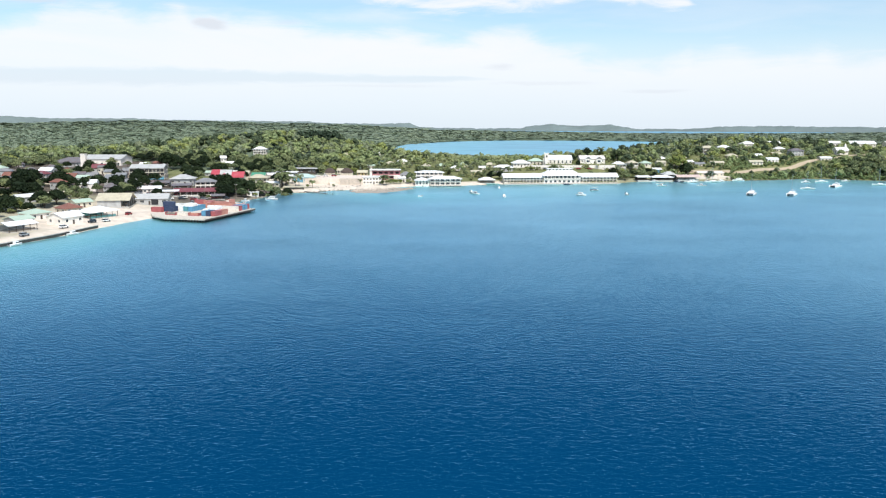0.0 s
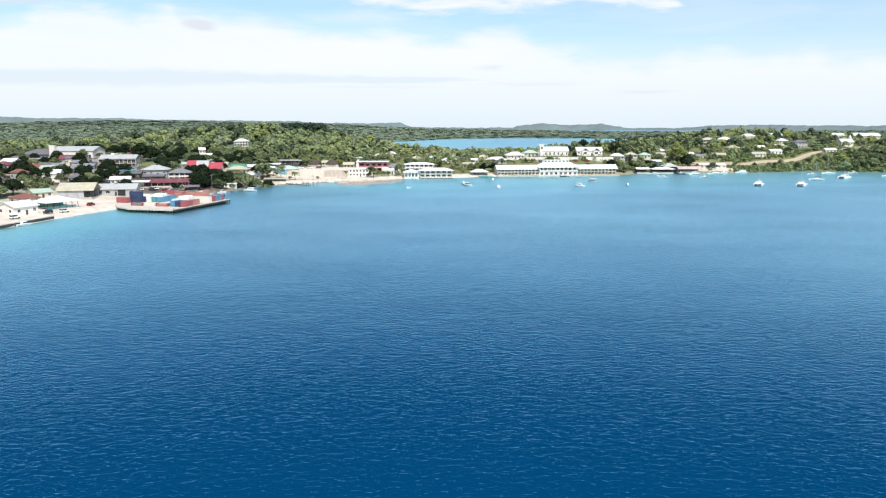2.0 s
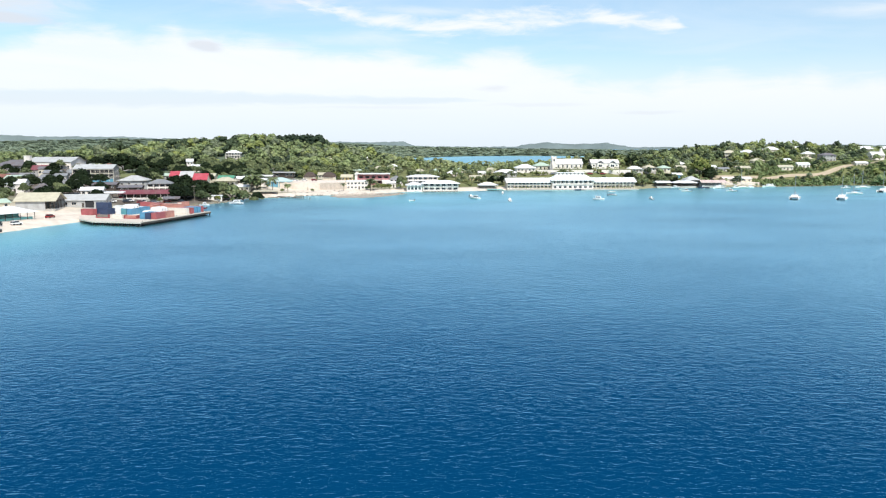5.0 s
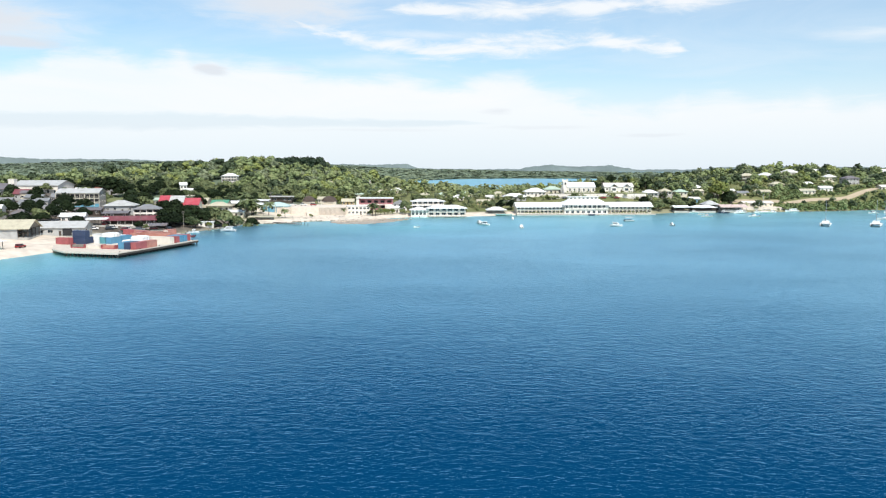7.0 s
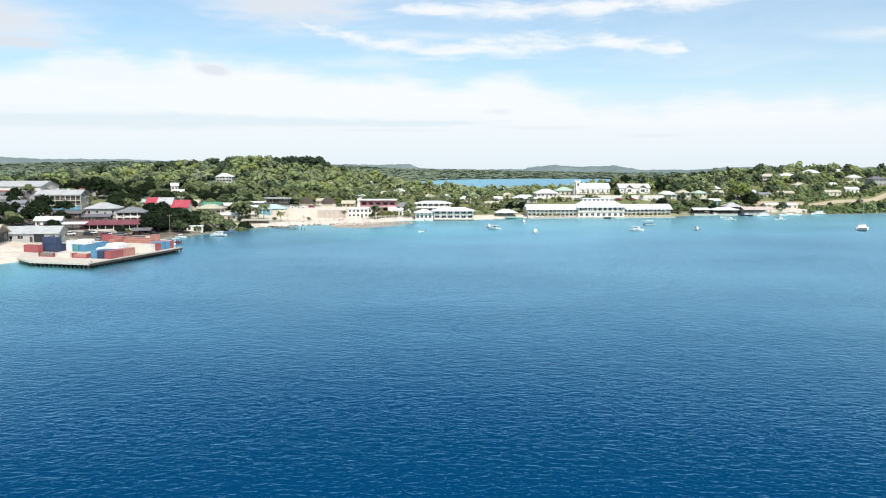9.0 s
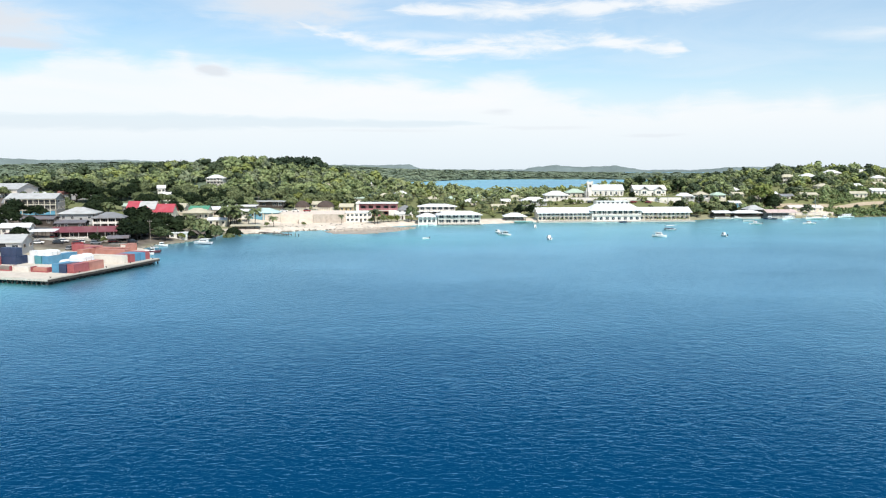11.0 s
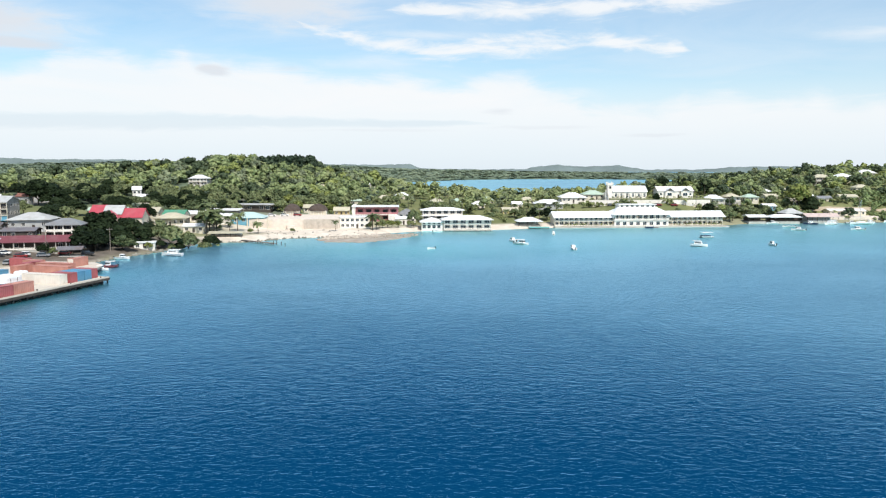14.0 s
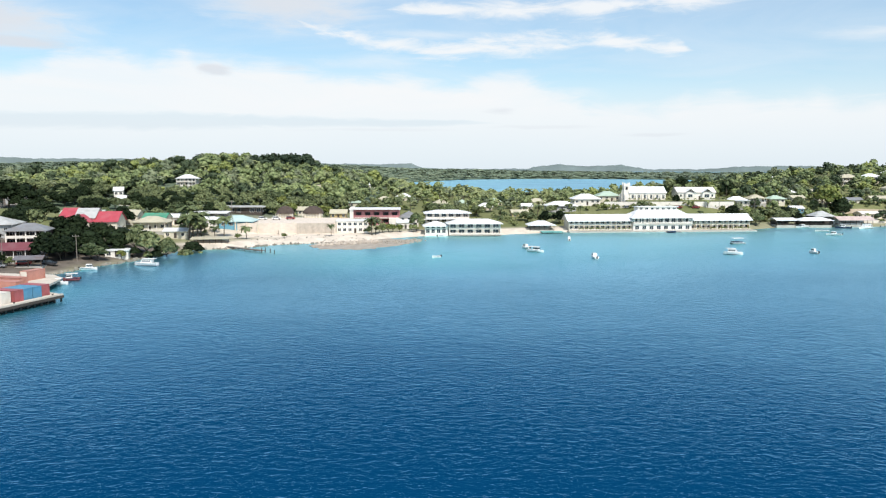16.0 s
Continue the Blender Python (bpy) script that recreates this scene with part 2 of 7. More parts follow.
PALE = material("pale_worn_concrete", (0.58, 0.52, 0.44), 0.9, var=0.12, dirt=(0.42, 0.37, 0.30), dirt_amt=0.4)
CONC_DARK = material("dark_concrete", (0.05, 0.05, 0.045), 0.8, var=0.3)
SAND = material("coral_sand", (0.68, 0.59, 0.50), 0.9, var=0.14)
WOODD = material("dark_timber_and_shade", (0.07, 0.055, 0.045), 0.85, var=0.25)
WOODL = material("grey_timber", (0.22, 0.19, 0.16), 0.85, var=0.25)
# dark walls: shade behind verandas, galleries and shed fronts is put into this colour
DARKW = material("dark_timber_and_shade", (0.10, 0.088, 0.075), 0.85, var=0.25)
REEF = material("reef_flat", (0.36, 0.315, 0.26), 0.9, var=0.3, scale=0.3, bump=0.6)
ROCK = material("reef_rock", (0.24, 0.22, 0.18), 0.9, var=0.35, bump=0.6)
BARK = material("bark", (0.10, 0.08, 0.06), 0.9, var=0.3)
GEL = material("white_gelcoat", (0.82, 0.80, 0.77), 0.45, var=0.06)
ALU = material("galvanised_metal", (0.45, 0.46, 0.47), 0.4, 0.6, var=0.1)
C_RED = material("container_red", (0.37, 0.10, 0.105), 0.55, var=0.18, dirt=(0.2, 0.07, 0.05), dirt_amt=0.5)
C_ORANGE = material("container_orange", (0.47, 0.215, 0.165), 0.6, var=0.18, dirt=(0.3, 0.1, 0.06), dirt_amt=0.5)
C_BLUE = material("container_blue", (0.09, 0.26, 0.40), 0.55, var=0.18, dirt=(0.1, 0.2, 0.26), dirt_amt=0.4)
C_NAVY = material("container_navy", (0.035, 0.055, 0.11), 0.5, var=0.18)
C_CREAM = material("container_cream", (0.70, 0.64, 0.56), 0.55, var=0.1, dirt=(0.45, 0.35, 0.27), dirt_amt=0.4)
C_WHITE = material("container_white", (0.74, 0.75, 0.74), 0.5, var=0.07, dirt=(0.45, 0.42, 0.4), dirt_amt=0.35)
C_TEAL = material("container_teal", (0.10, 0.30, 0.34), 0.5, var=0.12)


def foliage(name, a, b, scale=0.05, island=True, dry=0.0, spec=0.3):
    """Leaves between two greens: from clump to clump, from leaf to leaf, and a little light let through."""
    m = bpy.data.materials.new(name)
    m.use_nodes = True
    nt = m.node_tree
    p = nt.nodes["Principled BSDF"]
    p.inputs["Roughness"].default_value = 0.6
    p.inputs["Specular IOR Level"].default_value = spec
    g = nt.nodes.new("ShaderNodeNewGeometry")
    n = nt.nodes.new("ShaderNodeTexNoise")
    n.inputs["Scale"].default_value, n.inputs["Detail"].default_value = scale, 4
    nt.links.new(g.outputs["Position"], n.inputs["Vector"])
    oi = nt.nodes.new("ShaderNodeObjectInfo")
    ad = nt.nodes.new("ShaderNodeMath")
    ad.operation = "MULTIPLY_ADD"
    nt.links.new(g.outputs["Random Per Island"], ad.inputs[0])
    ad.inputs[1].default_value = 0.35
    nt.links.new(n.outputs["Fac"], ad.inputs[2])
    a2 = nt.nodes.new("ShaderNodeMath")
    a2.operation = "MULTIPLY_ADD"
    nt.links.new(oi.outputs["Random"], a2.inputs[0])
    a2.inputs[1].default_value = 0.45 if island else 0.0
    nt.links.new(ad.outputs[0], a2.inputs[2])
    mr = nt.nodes.new("ShaderNodeMapRange")
    mr.inputs[1].default_value, mr.inputs[2].default_value = (0.45, 1.15) if island else (0.35, 0.95)
    nt.links.new(a2.outputs[0], mr.inputs[0])
    mx = nt.nodes.new("ShaderNodeMix")
    mx.data_type = "RGBA"
    nt.links.new(mr.outputs[0], mx.inputs[0])
    mx.inputs[6].default_value, mx.inputs[7].default_value = (*a, 1), (*b, 1)
    n2 = nt.nodes.new("ShaderNodeTexNoise")
    n2.inputs["Scale"].default_value, n2.inputs["Detail"].default_value = 0.11, 2
    nt.links.new(g.outputs["Position"], n2.inputs["Vector"])
    r2 = nt.nodes.new("ShaderNodeMapRange")
    r2.inputs[1].default_value, r2.inputs[2].default_value, r2.inputs[4].default_value = 0.55, 0.72, dry
    nt.links.new(n2.outputs["Fac"], r2.inputs[0])
    mx2 = nt.nodes.new("ShaderNodeMix")
    mx2.data_type = "RGBA"
    nt.links.new(r2.outputs[0], mx2.inputs[0])
    nt.links.new(mx.outputs[2], mx2.inputs[6])
    mx2.inputs[7].default_value = (0.17, 0.15, 0.09, 1)
    nt.links.new(mx2.outputs[2], p.inputs["Base Color"])
    # ragged leaf relief
    n3 = nt.nodes.new("ShaderNodeTexNoise")
    n3.inputs["Scale"].default_value, n3.inputs["Detail"].default_value = 1.1, 3
    nt.links.new(g.outputs["Position"], n3.inputs["Vector"])
    bp = nt.nodes.new("ShaderNodeBump")
    bp.inputs["Strength"].default_value, bp.inputs["Distance"].default_value = 0.9, 0.8
    nt.links.new(n3.outputs["Fac"], bp.inputs["Height"])
    nt.links.new(bp.outputs[0], p.inputs["Normal"])
    MATS[name] = m
    return m


F_BROAD = foliage("broad_leaves", (0.058, 0.085, 0.036), (0.215, 0.245, 0.11))
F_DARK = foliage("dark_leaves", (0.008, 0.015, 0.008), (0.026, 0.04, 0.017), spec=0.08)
F_LIME = foliage("lime_leaves", (0.10, 0.13, 0.035), (0.22, 0.24, 0.06))
F_PALM = foliage("palm_leaves", (0.10, 0.135, 0.055), (0.29, 0.32, 0.14))
F_SHOREPALM = foliage("shore_palm_leaves", (0.045, 0.07, 0.028), (0.15, 0.18, 0.075))
F_WOODS = foliage("woods_leaves", (0.15, 0.195, 0.085), (0.29, 0.34, 0.145), 0.05, False, 0.35)
F_GREY = foliage("grey_green_leaves", (0.115, 0.145, 0.085), (0.26, 0.29, 0.165), 0.05, False)
F_SPRING = foliage("spring_leaves", (0.165, 0.205, 0.06), (0.32, 0.35, 0.11), 0.05, False)
F_DEEP = foliage("deep_green_leaves", (0.025, 0.043, 0.02), (0.085, 0.115, 0.055), 0.05, False)
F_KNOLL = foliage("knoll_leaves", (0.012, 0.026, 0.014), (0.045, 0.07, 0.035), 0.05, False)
# greyed, low-contrast greens: the haze of distance is put into the leaf colour
F_FAR = foliage("hazed_far_leaves", (0.14, 0.19, 0.13), (0.215, 0.26, 0.165), 0.012, False, 0.25)
F_BANK = foliage("bank_leaves", (0.095, 0.14, 0.055), (0.20, 0.255, 0.10), 0.08)
F_BUSH = foliage("scrub_leaves", (0.12, 0.15, 0.055), (0.29, 0.31, 0.13), 0.08)


# ---- lie of the land ----
K = 1.25      # metres to one unit of the plan on which shores and sites are laid out


def plan(x, y, z=0.0, rot=0.0):
    """Pose at a place of the plan."""
    return pose(x * K, y * K, z * K, 0, 0, rot)

HARBOUR = [(-900, -1500), (-230, -300), (-165, 60), (-150, 120), (-137, 155), (-129, 178), (-125, 200), (-121, 215), (-116, 230), (-110, 245),
           (-106, 270), (-101, 288), (-98, 299), (-94, 309), (-92, 320), (-90, 333), (-84, 337), (-76, 338), (-64, 352), (-51, 356),
           (-40, 360), (-30, 372), (-17, 383), (-8, 384), (14, 389), (36, 399), (60, 402), (86, 404), (112, 411), (121, 417),
           (132, 424), (165, 428), (187, 430), (198, 434), (231, 442), (255, 452), (270, 450), (301, 434), (340, 426), (430, 400),
           (700, 300), (900, -300), (900, -1500)]
LAGOON = [(-86, 1011), (-70, 900), (-20, 830), (60, 770), (140, 760), (260, 800), (420, 900), (520, 1100), (450, 1272), (470, 1480),
          (333, 1553), (140, 1586), (14, 1475), (-69, 1267)]
FAR_BAY = [(-100, 3900), (420, 3350), (700, 2950), (1900, 2900), (2500, 3500), (2600, 5200), (-50, 5200)]
FAR_CREEK = [(-600, 3500), (-180, 3450), (-200, 3600), (-620, 3650)]
HARBOUR = [(x * K, y * K) for x, y in HARBOUR]
LAGOON = [(x * K, y * K) for x, y in LAGOON]
# low hills: centre x, y, spread x, y, height
HILLS = [(-256, 500, 94, 112, 7.5), (-140, 665, 105, 72, 22.5), (-525, 800, 275, 275, 7.0), (115, 582, 52, 38, 12.5), (300, 712, 119, 94, 20.0),
         (650, 850, 275, 240, 10.0), (-1100, 1900, 600, 600, 8.0), (1500, 1700, 500, 400, 5.0), (500, 2900, 900, 400, 3.0),
         (-2300, 4200, 900, 380, 42.0), (-1250, 4350, 480, 300, 20.0), (-620, 4400, 240, 200, 12.0), (-1800, 3000, 900, 500, 20.0), (-300, 2600, 500, 400, 8.0),
         (3000, 2700, 700, 500, 46.0), (-2300, 4900, 2000, 260, 12.0), (740, 4700, 60, 220, 19.0), (900, 4750, 70, 220, 16.0), (1080, 4750, 60, 220, 17.0), (420, 5300, 260, 300, 10.0), (1450, 7100, 430, 330, 34.0), (2900, 7100, 900, 330, 40.0), (4300, 7000, 600, 330, 40.0), (300, 6600, 300, 300, 26.0)]
SADDLE = (70, 800, 95, 170)     # low neck of land before the lagoon


def signed(px, py, poly):
    """Distance to a closed outline, negative inside it."""
    best = np.full(px.shape, 1e9)
    inside = np.zeros(px.shape, bool)
    n = len(poly)
    for i in range(n):
        (ax, ay), (bx, by) = poly[i], poly[(i + 1) % n]
        ex, ey = bx - ax, by - ay
        t = np.clip(((px - ax) * ex + (py - ay) * ey) / (ex * ex + ey * ey), 0, 1)
        best = np.minimum(best, np.hypot(px - ax - t * ex, py - ay - t * ey))
        if ay != by:
            cross = ((ay > py) != (by > py)) & (px < (bx - ax) * (py - ay) / (by - ay) + ax)
            inside ^= cross
    return np.where(inside, -best, best)


def sstep(a, b, x):
    t = np.clip((x - a) / (b - a), 0, 1)
    return t * t * (3 - 2 * t)


def heights(px, py):
    """Ground height and distance to the nearest water, for arrays of places."""
    px, py = np.asarray(px, float), np.asarray(py, float)
    d = np.minimum.reduce([signed(px, py, w) for w in (HARBOUR, LAGOON, FAR_BAY, FAR_CREEK)])
    hz = np.zeros(px.shape)
    for cx, cy, sx, sy, h in HILLS:
        hz += h * np.exp(-0.5 * ((px - cx) / sx) ** 2 - 0.5 * ((py - cy) / sy) ** 2)
    wob = 0.5 * np.sin(px * 0.031 + 1.3) * np.cos(py * 0.027) + 0.35 * np.sin(px * 0.083 + py * 0.061)
    cx, cy, sx, sy = SADDLE
    hz *= 1 - 0.85 * np.exp(-0.5 * ((px - cx) / sx) ** 2 - 0.5 * ((py - cy) / sy) ** 2)
    beach = 1 - np.exp(-((px + 86) / 36) ** 2 - ((py - 452) / 20) ** 2)
    bank = sstep(10, 42, d) * beach
    z = 1.8 * sstep(0, 9, d) + 2.0 * sstep(25, 88, d) * beach + bank * (hz + wob * sstep(25, 150, d))
    z = np.where(d < 0, np.maximum(d * 0.35, -7), z)
    return z, d


def ground(x, y):
    return float(heights(np.array([x]), np.array([y]))[0][0])


def axis(lo, hi, a, b, step, grow):
    """Grid lines: even between a and b, wider and wider outside."""
    mid = list(np.arange(a, b + 0.1, step))
    left, right, s = [], [], step
    v = a
    while v > lo:
        s *= grow
        v -= s
        left.append(max(v, lo))
    v, s = mid[-1], step
    while v < hi:
        s *= grow
        v += s
        right.append(min(v, hi))
    return np.array(left[::-1] + mid + right)


def sheet(name, xs, ys, zs, mat):
    nx, ny = len(xs), len(ys)
    gx, gy = np.meshgrid(xs, ys)
    v = np.stack([gx, gy, zs], -1).reshape(-1, 3)
    i = (np.arange(ny - 1)[:, None] * nx + np.arange(nx - 1)).ravel()
    f = np.stack([i, i + 1, i + 1 + nx, i + nx], 1)
    me = bpy.data.meshes.new(name)
    me.from_pydata(v.tolist(), [], f.tolist())
    me.materials.append(mat)
    me.polygons.foreach_set("use_smooth", [True] * len(me.polygons))
    return new(name, me)


# ground material: sand near the water, grass and bare earth, woodland floor far off
def ground_material():
    m = bpy.data.materials.new("island_ground")
    m.use_nodes = True
    nt = m.node_tree
    p = nt.nodes["Principled BSDF"]
    p.inputs["Roughness"].default_value = 0.95
    p.inputs["Specular IOR Level"].default_value = 0.15
    g = nt.nodes.new("ShaderNodeNewGeometry")

    def nz(scale, detail):
        n = nt.nodes.new("ShaderNodeTexNoise")
        n.inputs["Scale"].default_value, n.inputs["Detail"].default_value = scale, detail
        nt.links.new(g.outputs["Position"], n.inputs["Vector"])
        return n.outputs["Fac"]

    def mixc(fac, a, b):
        x = nt.nodes.new("ShaderNodeMix")
        x.data_type = "RGBA"
        for s, v in ((0, fac), (6, a), (7, b)):
            if isinstance(v, tuple):
                x.inputs[s].default_value = (*v, 1)
            else:
                nt.links.new(v, x.inputs[s])
        return x.outputs[2]

    def mrange(v, a, b):
        x = nt.nodes.new("ShaderNodeMapRange")
        x.inputs[1].default_value, x.inputs[2].default_value = a, b
        nt.links.new(v, x.inputs[0])
        return x.outputs[0]

    at = nt.nodes.new("ShaderNodeAttribute")
    at.attribute_name = "cover"
    sp = nt.nodes.new("ShaderNodeSeparateColor")
    nt.links.new(at.outputs["Color"], sp.inputs[0])
    grass = mixc(mrange(nz(0.06, 6), 0.35, 0.7), (0.12, 0.15, 0.055), (0.25, 0.25, 0.12))
    grass = mixc(mrange(nz(0.8, 4), 0.3, 0.8), grass, (0.16, 0.165, 0.075))
    wood = mixc(mrange(nz(0.02, 10), 0.38, 0.62), (0.11, 0.15, 0.10), (0.17, 0.205, 0.14))
    wood = mixc(mrange(nz(0.09, 6), 0.42, 0.62), (0.085, 0.12, 0.08), wood)
    sand = mixc(mrange(nz(0.25, 6), 0.35, 0.7), (0.72, 0.63, 0.53), (0.54, 0.47, 0.39))
    c = mixc(sp.outputs[1], grass, wood)
    c = mixc(sp.outputs[0], c, sand)
    earth = mixc(mrange(nz(0.3, 6), 0.3, 0.7), (0.085, 0.073, 0.06), (0.18, 0.152, 0.125))
    c = mixc(sp.outputs[2], c, earth)
    nt.links.new(c, p.inputs["Base Color"])
    bp = nt.nodes.new("ShaderNodeBump")
    bp.inputs["Strength"].default_value, bp.inputs["Distance"].default_value = 0.6, 0.4
    nt.links.new(nz(0.35, 5), bp.inputs["Height"])
    nt.links.new(bp.outputs[0], p.inputs["Normal"])
    return m


def water_material():
    m = bpy.data.materials.new("sea_water")
    m.use_nodes = True
    nt = m.node_tree
    nt.nodes.remove(nt.nodes["Principled BSDF"])
    body = nt.nodes.new("ShaderNodeBsdfDiffuse")
    gloss = nt.nodes.new("ShaderNodeBsdfGlossy")
    gloss.inputs["Roughness"].default_value = 0.3
    fres = nt.nodes.new("ShaderNodeFresnel")
    fres.inputs["IOR"].default_value = 1.42
    blend = nt.nodes.new("ShaderNodeMixShader")
    sheen = nt.nodes.new("ShaderNodeMapRange")
    sheen.inputs[1].default_value, sheen.inputs[2].default_value, sheen.inputs[4].default_value = 0.115, 0.41, 1.0
    nt.links.new(fres.outputs[0], sheen.inputs[0])
    curve = nt.nodes.new("ShaderNodeMath")
    curve.operation = "POWER"
    curve.inputs[1].default_value = 1.95
    nt.links.new(sheen.outputs[0], curve.inputs[0])
    cap = nt.nodes.new("ShaderNodeMath")
    cap.operation = "MULTIPLY"
    cap.inputs[1].default_value = 0.88
    nt.links.new(curve.outputs[0], cap.inputs[0])
    # wind patches: the sheen varies over tens of metres
    gust = nt.nodes.new("ShaderNodeTexNoise")
    gust.inputs["Scale"].default_value, gust.inputs["Detail"].default_value = 0.022, 4
    gm = nt.nodes.new("ShaderNodeMapping")
    gm.inputs["Scale"].default_value = (0.5, 1.0, 1.0)
    gp = nt.nodes.new("ShaderNodeNewGeometry")
    nt.links.new(gp.outputs["Position"], gm.inputs[0])
    nt.links.new(gm.outputs[0], gust.inputs["Vector"])
    gr = nt.nodes.new("ShaderNodeMapRange")
    gr.inputs[1].default_value, gr.inputs[2].default_value, gr.inputs[3].default_value, gr.inputs[4].default_value = 0.3, 0.7, 0.86, 1.10
    nt.links.new(gust.outputs["Fac"], gr.inputs[0])
    windy = nt.nodes.new("ShaderNodeMath")
    windy.operation, windy.use_clamp = "MULTIPLY", True
    nt.links.new(cap.outputs[0], windy.inputs[0])
    nt.links.new(gr.outputs[0], windy.inputs[1])
    nt.links.new(windy.outputs[0], blend.inputs[0])
    # gloss colour stands in for the reflected sky: bluer on steep looks, paler on flat ones
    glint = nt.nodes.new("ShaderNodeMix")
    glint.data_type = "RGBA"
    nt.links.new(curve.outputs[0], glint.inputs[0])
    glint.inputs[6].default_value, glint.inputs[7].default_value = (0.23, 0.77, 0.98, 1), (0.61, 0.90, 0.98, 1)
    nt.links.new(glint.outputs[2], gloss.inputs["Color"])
    nt.links.new(body.outputs[0], blend.inputs[1])
    nt.links.new(gloss.outputs[0], blend.inputs[2])
    nt.links.new(blend.outputs[0], nt.nodes["Material Output"].inputs[0])
    g = nt.nodes.new("ShaderNodeNewGeometry")
    at = nt.nodes.new("ShaderNodeAttribute")
    at.attribute_name = "offshore"
    big = nt.nodes.new("ShaderNodeTexNoise")
    big.inputs["Scale"].default_value, big.inputs["Detail"].default_value = 0.012, 5
    nt.links.new(g.outputs["Position"], big.inputs["Vector"])
    ad = nt.nodes.new("ShaderNodeMath")
    ad.operation = "MULTIPLY_ADD"
    nt.links.new(big.outputs["Fac"], ad.inputs[0])
    ad.inputs[1].default_value = 0.10
    nt.links.new(at.outputs["Fac"], ad.inputs[2])
    cr = nt.nodes.new("ShaderNodeValToRGB")
    nt.links.new(ad.outputs[0], cr.inputs[0])
    e = cr.color_ramp.elements
    e[0].position, e[0].color = 0.04, (0.23, 0.45, 0.43, 1)
    e[1].position, e[1].color = 1.0, (0.0006, 0.043, 0.115, 1)
    for pos, col in ((0.12, (0.15, 0.40, 0.385)), (0.26, (0.085, 0.335, 0.335)), (0.42, (0.022, 0.175, 0.225)), (0.62, (0.002, 0.066, 0.132))):
        q = e.new(pos)
        q.color = (*col, 1)
    nt.links.new(cr.outputs[0], body.inputs["Color"])
    hs = []
    for sx, sy, sc, dist in ((0.6, 1.0, 1.2, 0.9), (0.65, 1.0, 3.0, 0.8), (0.7, 1.0, 0.5, 0.7), (1.0, 1.0, 0.16, 0.5)):
        mp = nt.nodes.new("ShaderNodeMapping")
        mp.inputs["Scale"].default_value = (sx, sy, 1)
        mp.inputs["Rotation"].default_value = (0, 0, 0.14)
        nt.links.new(g.outputs["Position"], mp.inputs[0])
        n = nt.nodes.new("ShaderNodeTexNoise")
        n.inputs["Scale"].default_value, n.inputs["Detail"].default_value, n.inputs["Distortion"].default_value = sc, 3, dist
        nt.links.new(mp.outputs[0], n.inputs["Vector"])
        hs.append(n.outputs["Fac"])
    nrm = None
    for h, st, ds in zip(hs, (1.0, 1.0, 1.0, 0.4), (0.122, 0.04, 0.085, 0.12)):
        bp = nt.nodes.new("ShaderNodeBump")
        bp.inputs["Strength"].default_value, bp.inputs["Distance"].default_value = st, ds
        nt.links.new(h, bp.inputs["Height"])
        if nrm:
            nt.links.new(nrm, bp.inputs["Normal"])
        nrm = bp.outputs[0]
    nt.links.new(nrm, fres.inputs["Normal"])
    nt.links.new(nrm, body.inputs["Normal"])
    return m


gx = axis(-5600, 5600, -410, 520, 5.0, 1.06)
gy = axis(-600, 7600, 160, 800, 5.0, 1.045)
GXX, GYY = np.meshgrid(gx, gy)
GZ, GD = heights(GXX, GYY)
land = tagged(sheet("ground", gx, gy, GZ, ground_material()), "wooded green island ground with pale sand along the shore", "ground", kind="structure")
PX, PY = GXX / K, GYY / K
sandy = np.clip(1.0 - sstep(7, 18, GD), 0, 1)
front = np.exp(-0.5 * ((PX + 134) / 22) ** 2 - 0.5 * ((PY - 218) / 38) ** 2) + np.exp(-0.5 * ((PX + 62) / 26) ** 2 - 0.5 * ((PY - 372) / 14) ** 2)
sandy = np.clip(np.maximum(sandy, 1.3 * front), 0, 1) * (1 - sstep(190, 215, PX) * (PY < 700))
sandy = sandy * (1 - .75 * sstep(106, 116, PX)) * (PY < 700) * (1 - .75 * sstep(284, 292, PY) * (1 - sstep(334, 342, PY)) * (PX < -80))
woody = np.clip(sstep(560, 700, PY) + sstep(40, 70, GD) * (PX < -40) * sstep(365, 395, PY), 0, 1)
earthy = sstep(262, 276, PY) * (1 - sstep(334, 342, PY) * (1 - (PX < -170) * (PY < 425))) * (PX < -80) * (PX > -340) * sstep(0, 4, GD)
attr = land.data.color_attributes.new("cover", "FLOAT_COLOR", "POINT")
attr.data.foreach_set("color", np.stack([sandy, woody, earthy, sandy * 0 + 1], -1).astype(np.float32).ravel())

wx = axis(-5600, 5600, -225, 400, 7, 1.08)
wy = axis(-2500, 7590, 180, 590, 7, 1.07)
WX, WY = np.meshgrid(wx, wy)
WD = heights(WX, WY)[1]
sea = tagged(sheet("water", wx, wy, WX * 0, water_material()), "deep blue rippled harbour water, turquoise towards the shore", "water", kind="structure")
steep = (1 - sstep(390, 430, WY)) * sstep(310, 350, WY) * (1 - sstep(-80, -40, WX))   # tree reflections beside the pier, painted in as a deeper water colour
inner = sstep(300, 345, WY) * (1 - sstep(405, 425, WY)) * (1 - sstep(-92, -70, WX))   # shade of the shore trees, put into the water as a deeper colour
off = np.clip(-WD / ((100 + 190 * sstep(-110, -10, WX)) * (1 - .35 * steep) * (1 + .9 * sstep(650, 760, WY))), 0, 1)
off = off + (1 - off) * (1 - sstep(265, 390, WY)) * sstep(-120, -70, WX)      # the bed drops away into the harbour
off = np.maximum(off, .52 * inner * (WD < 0))
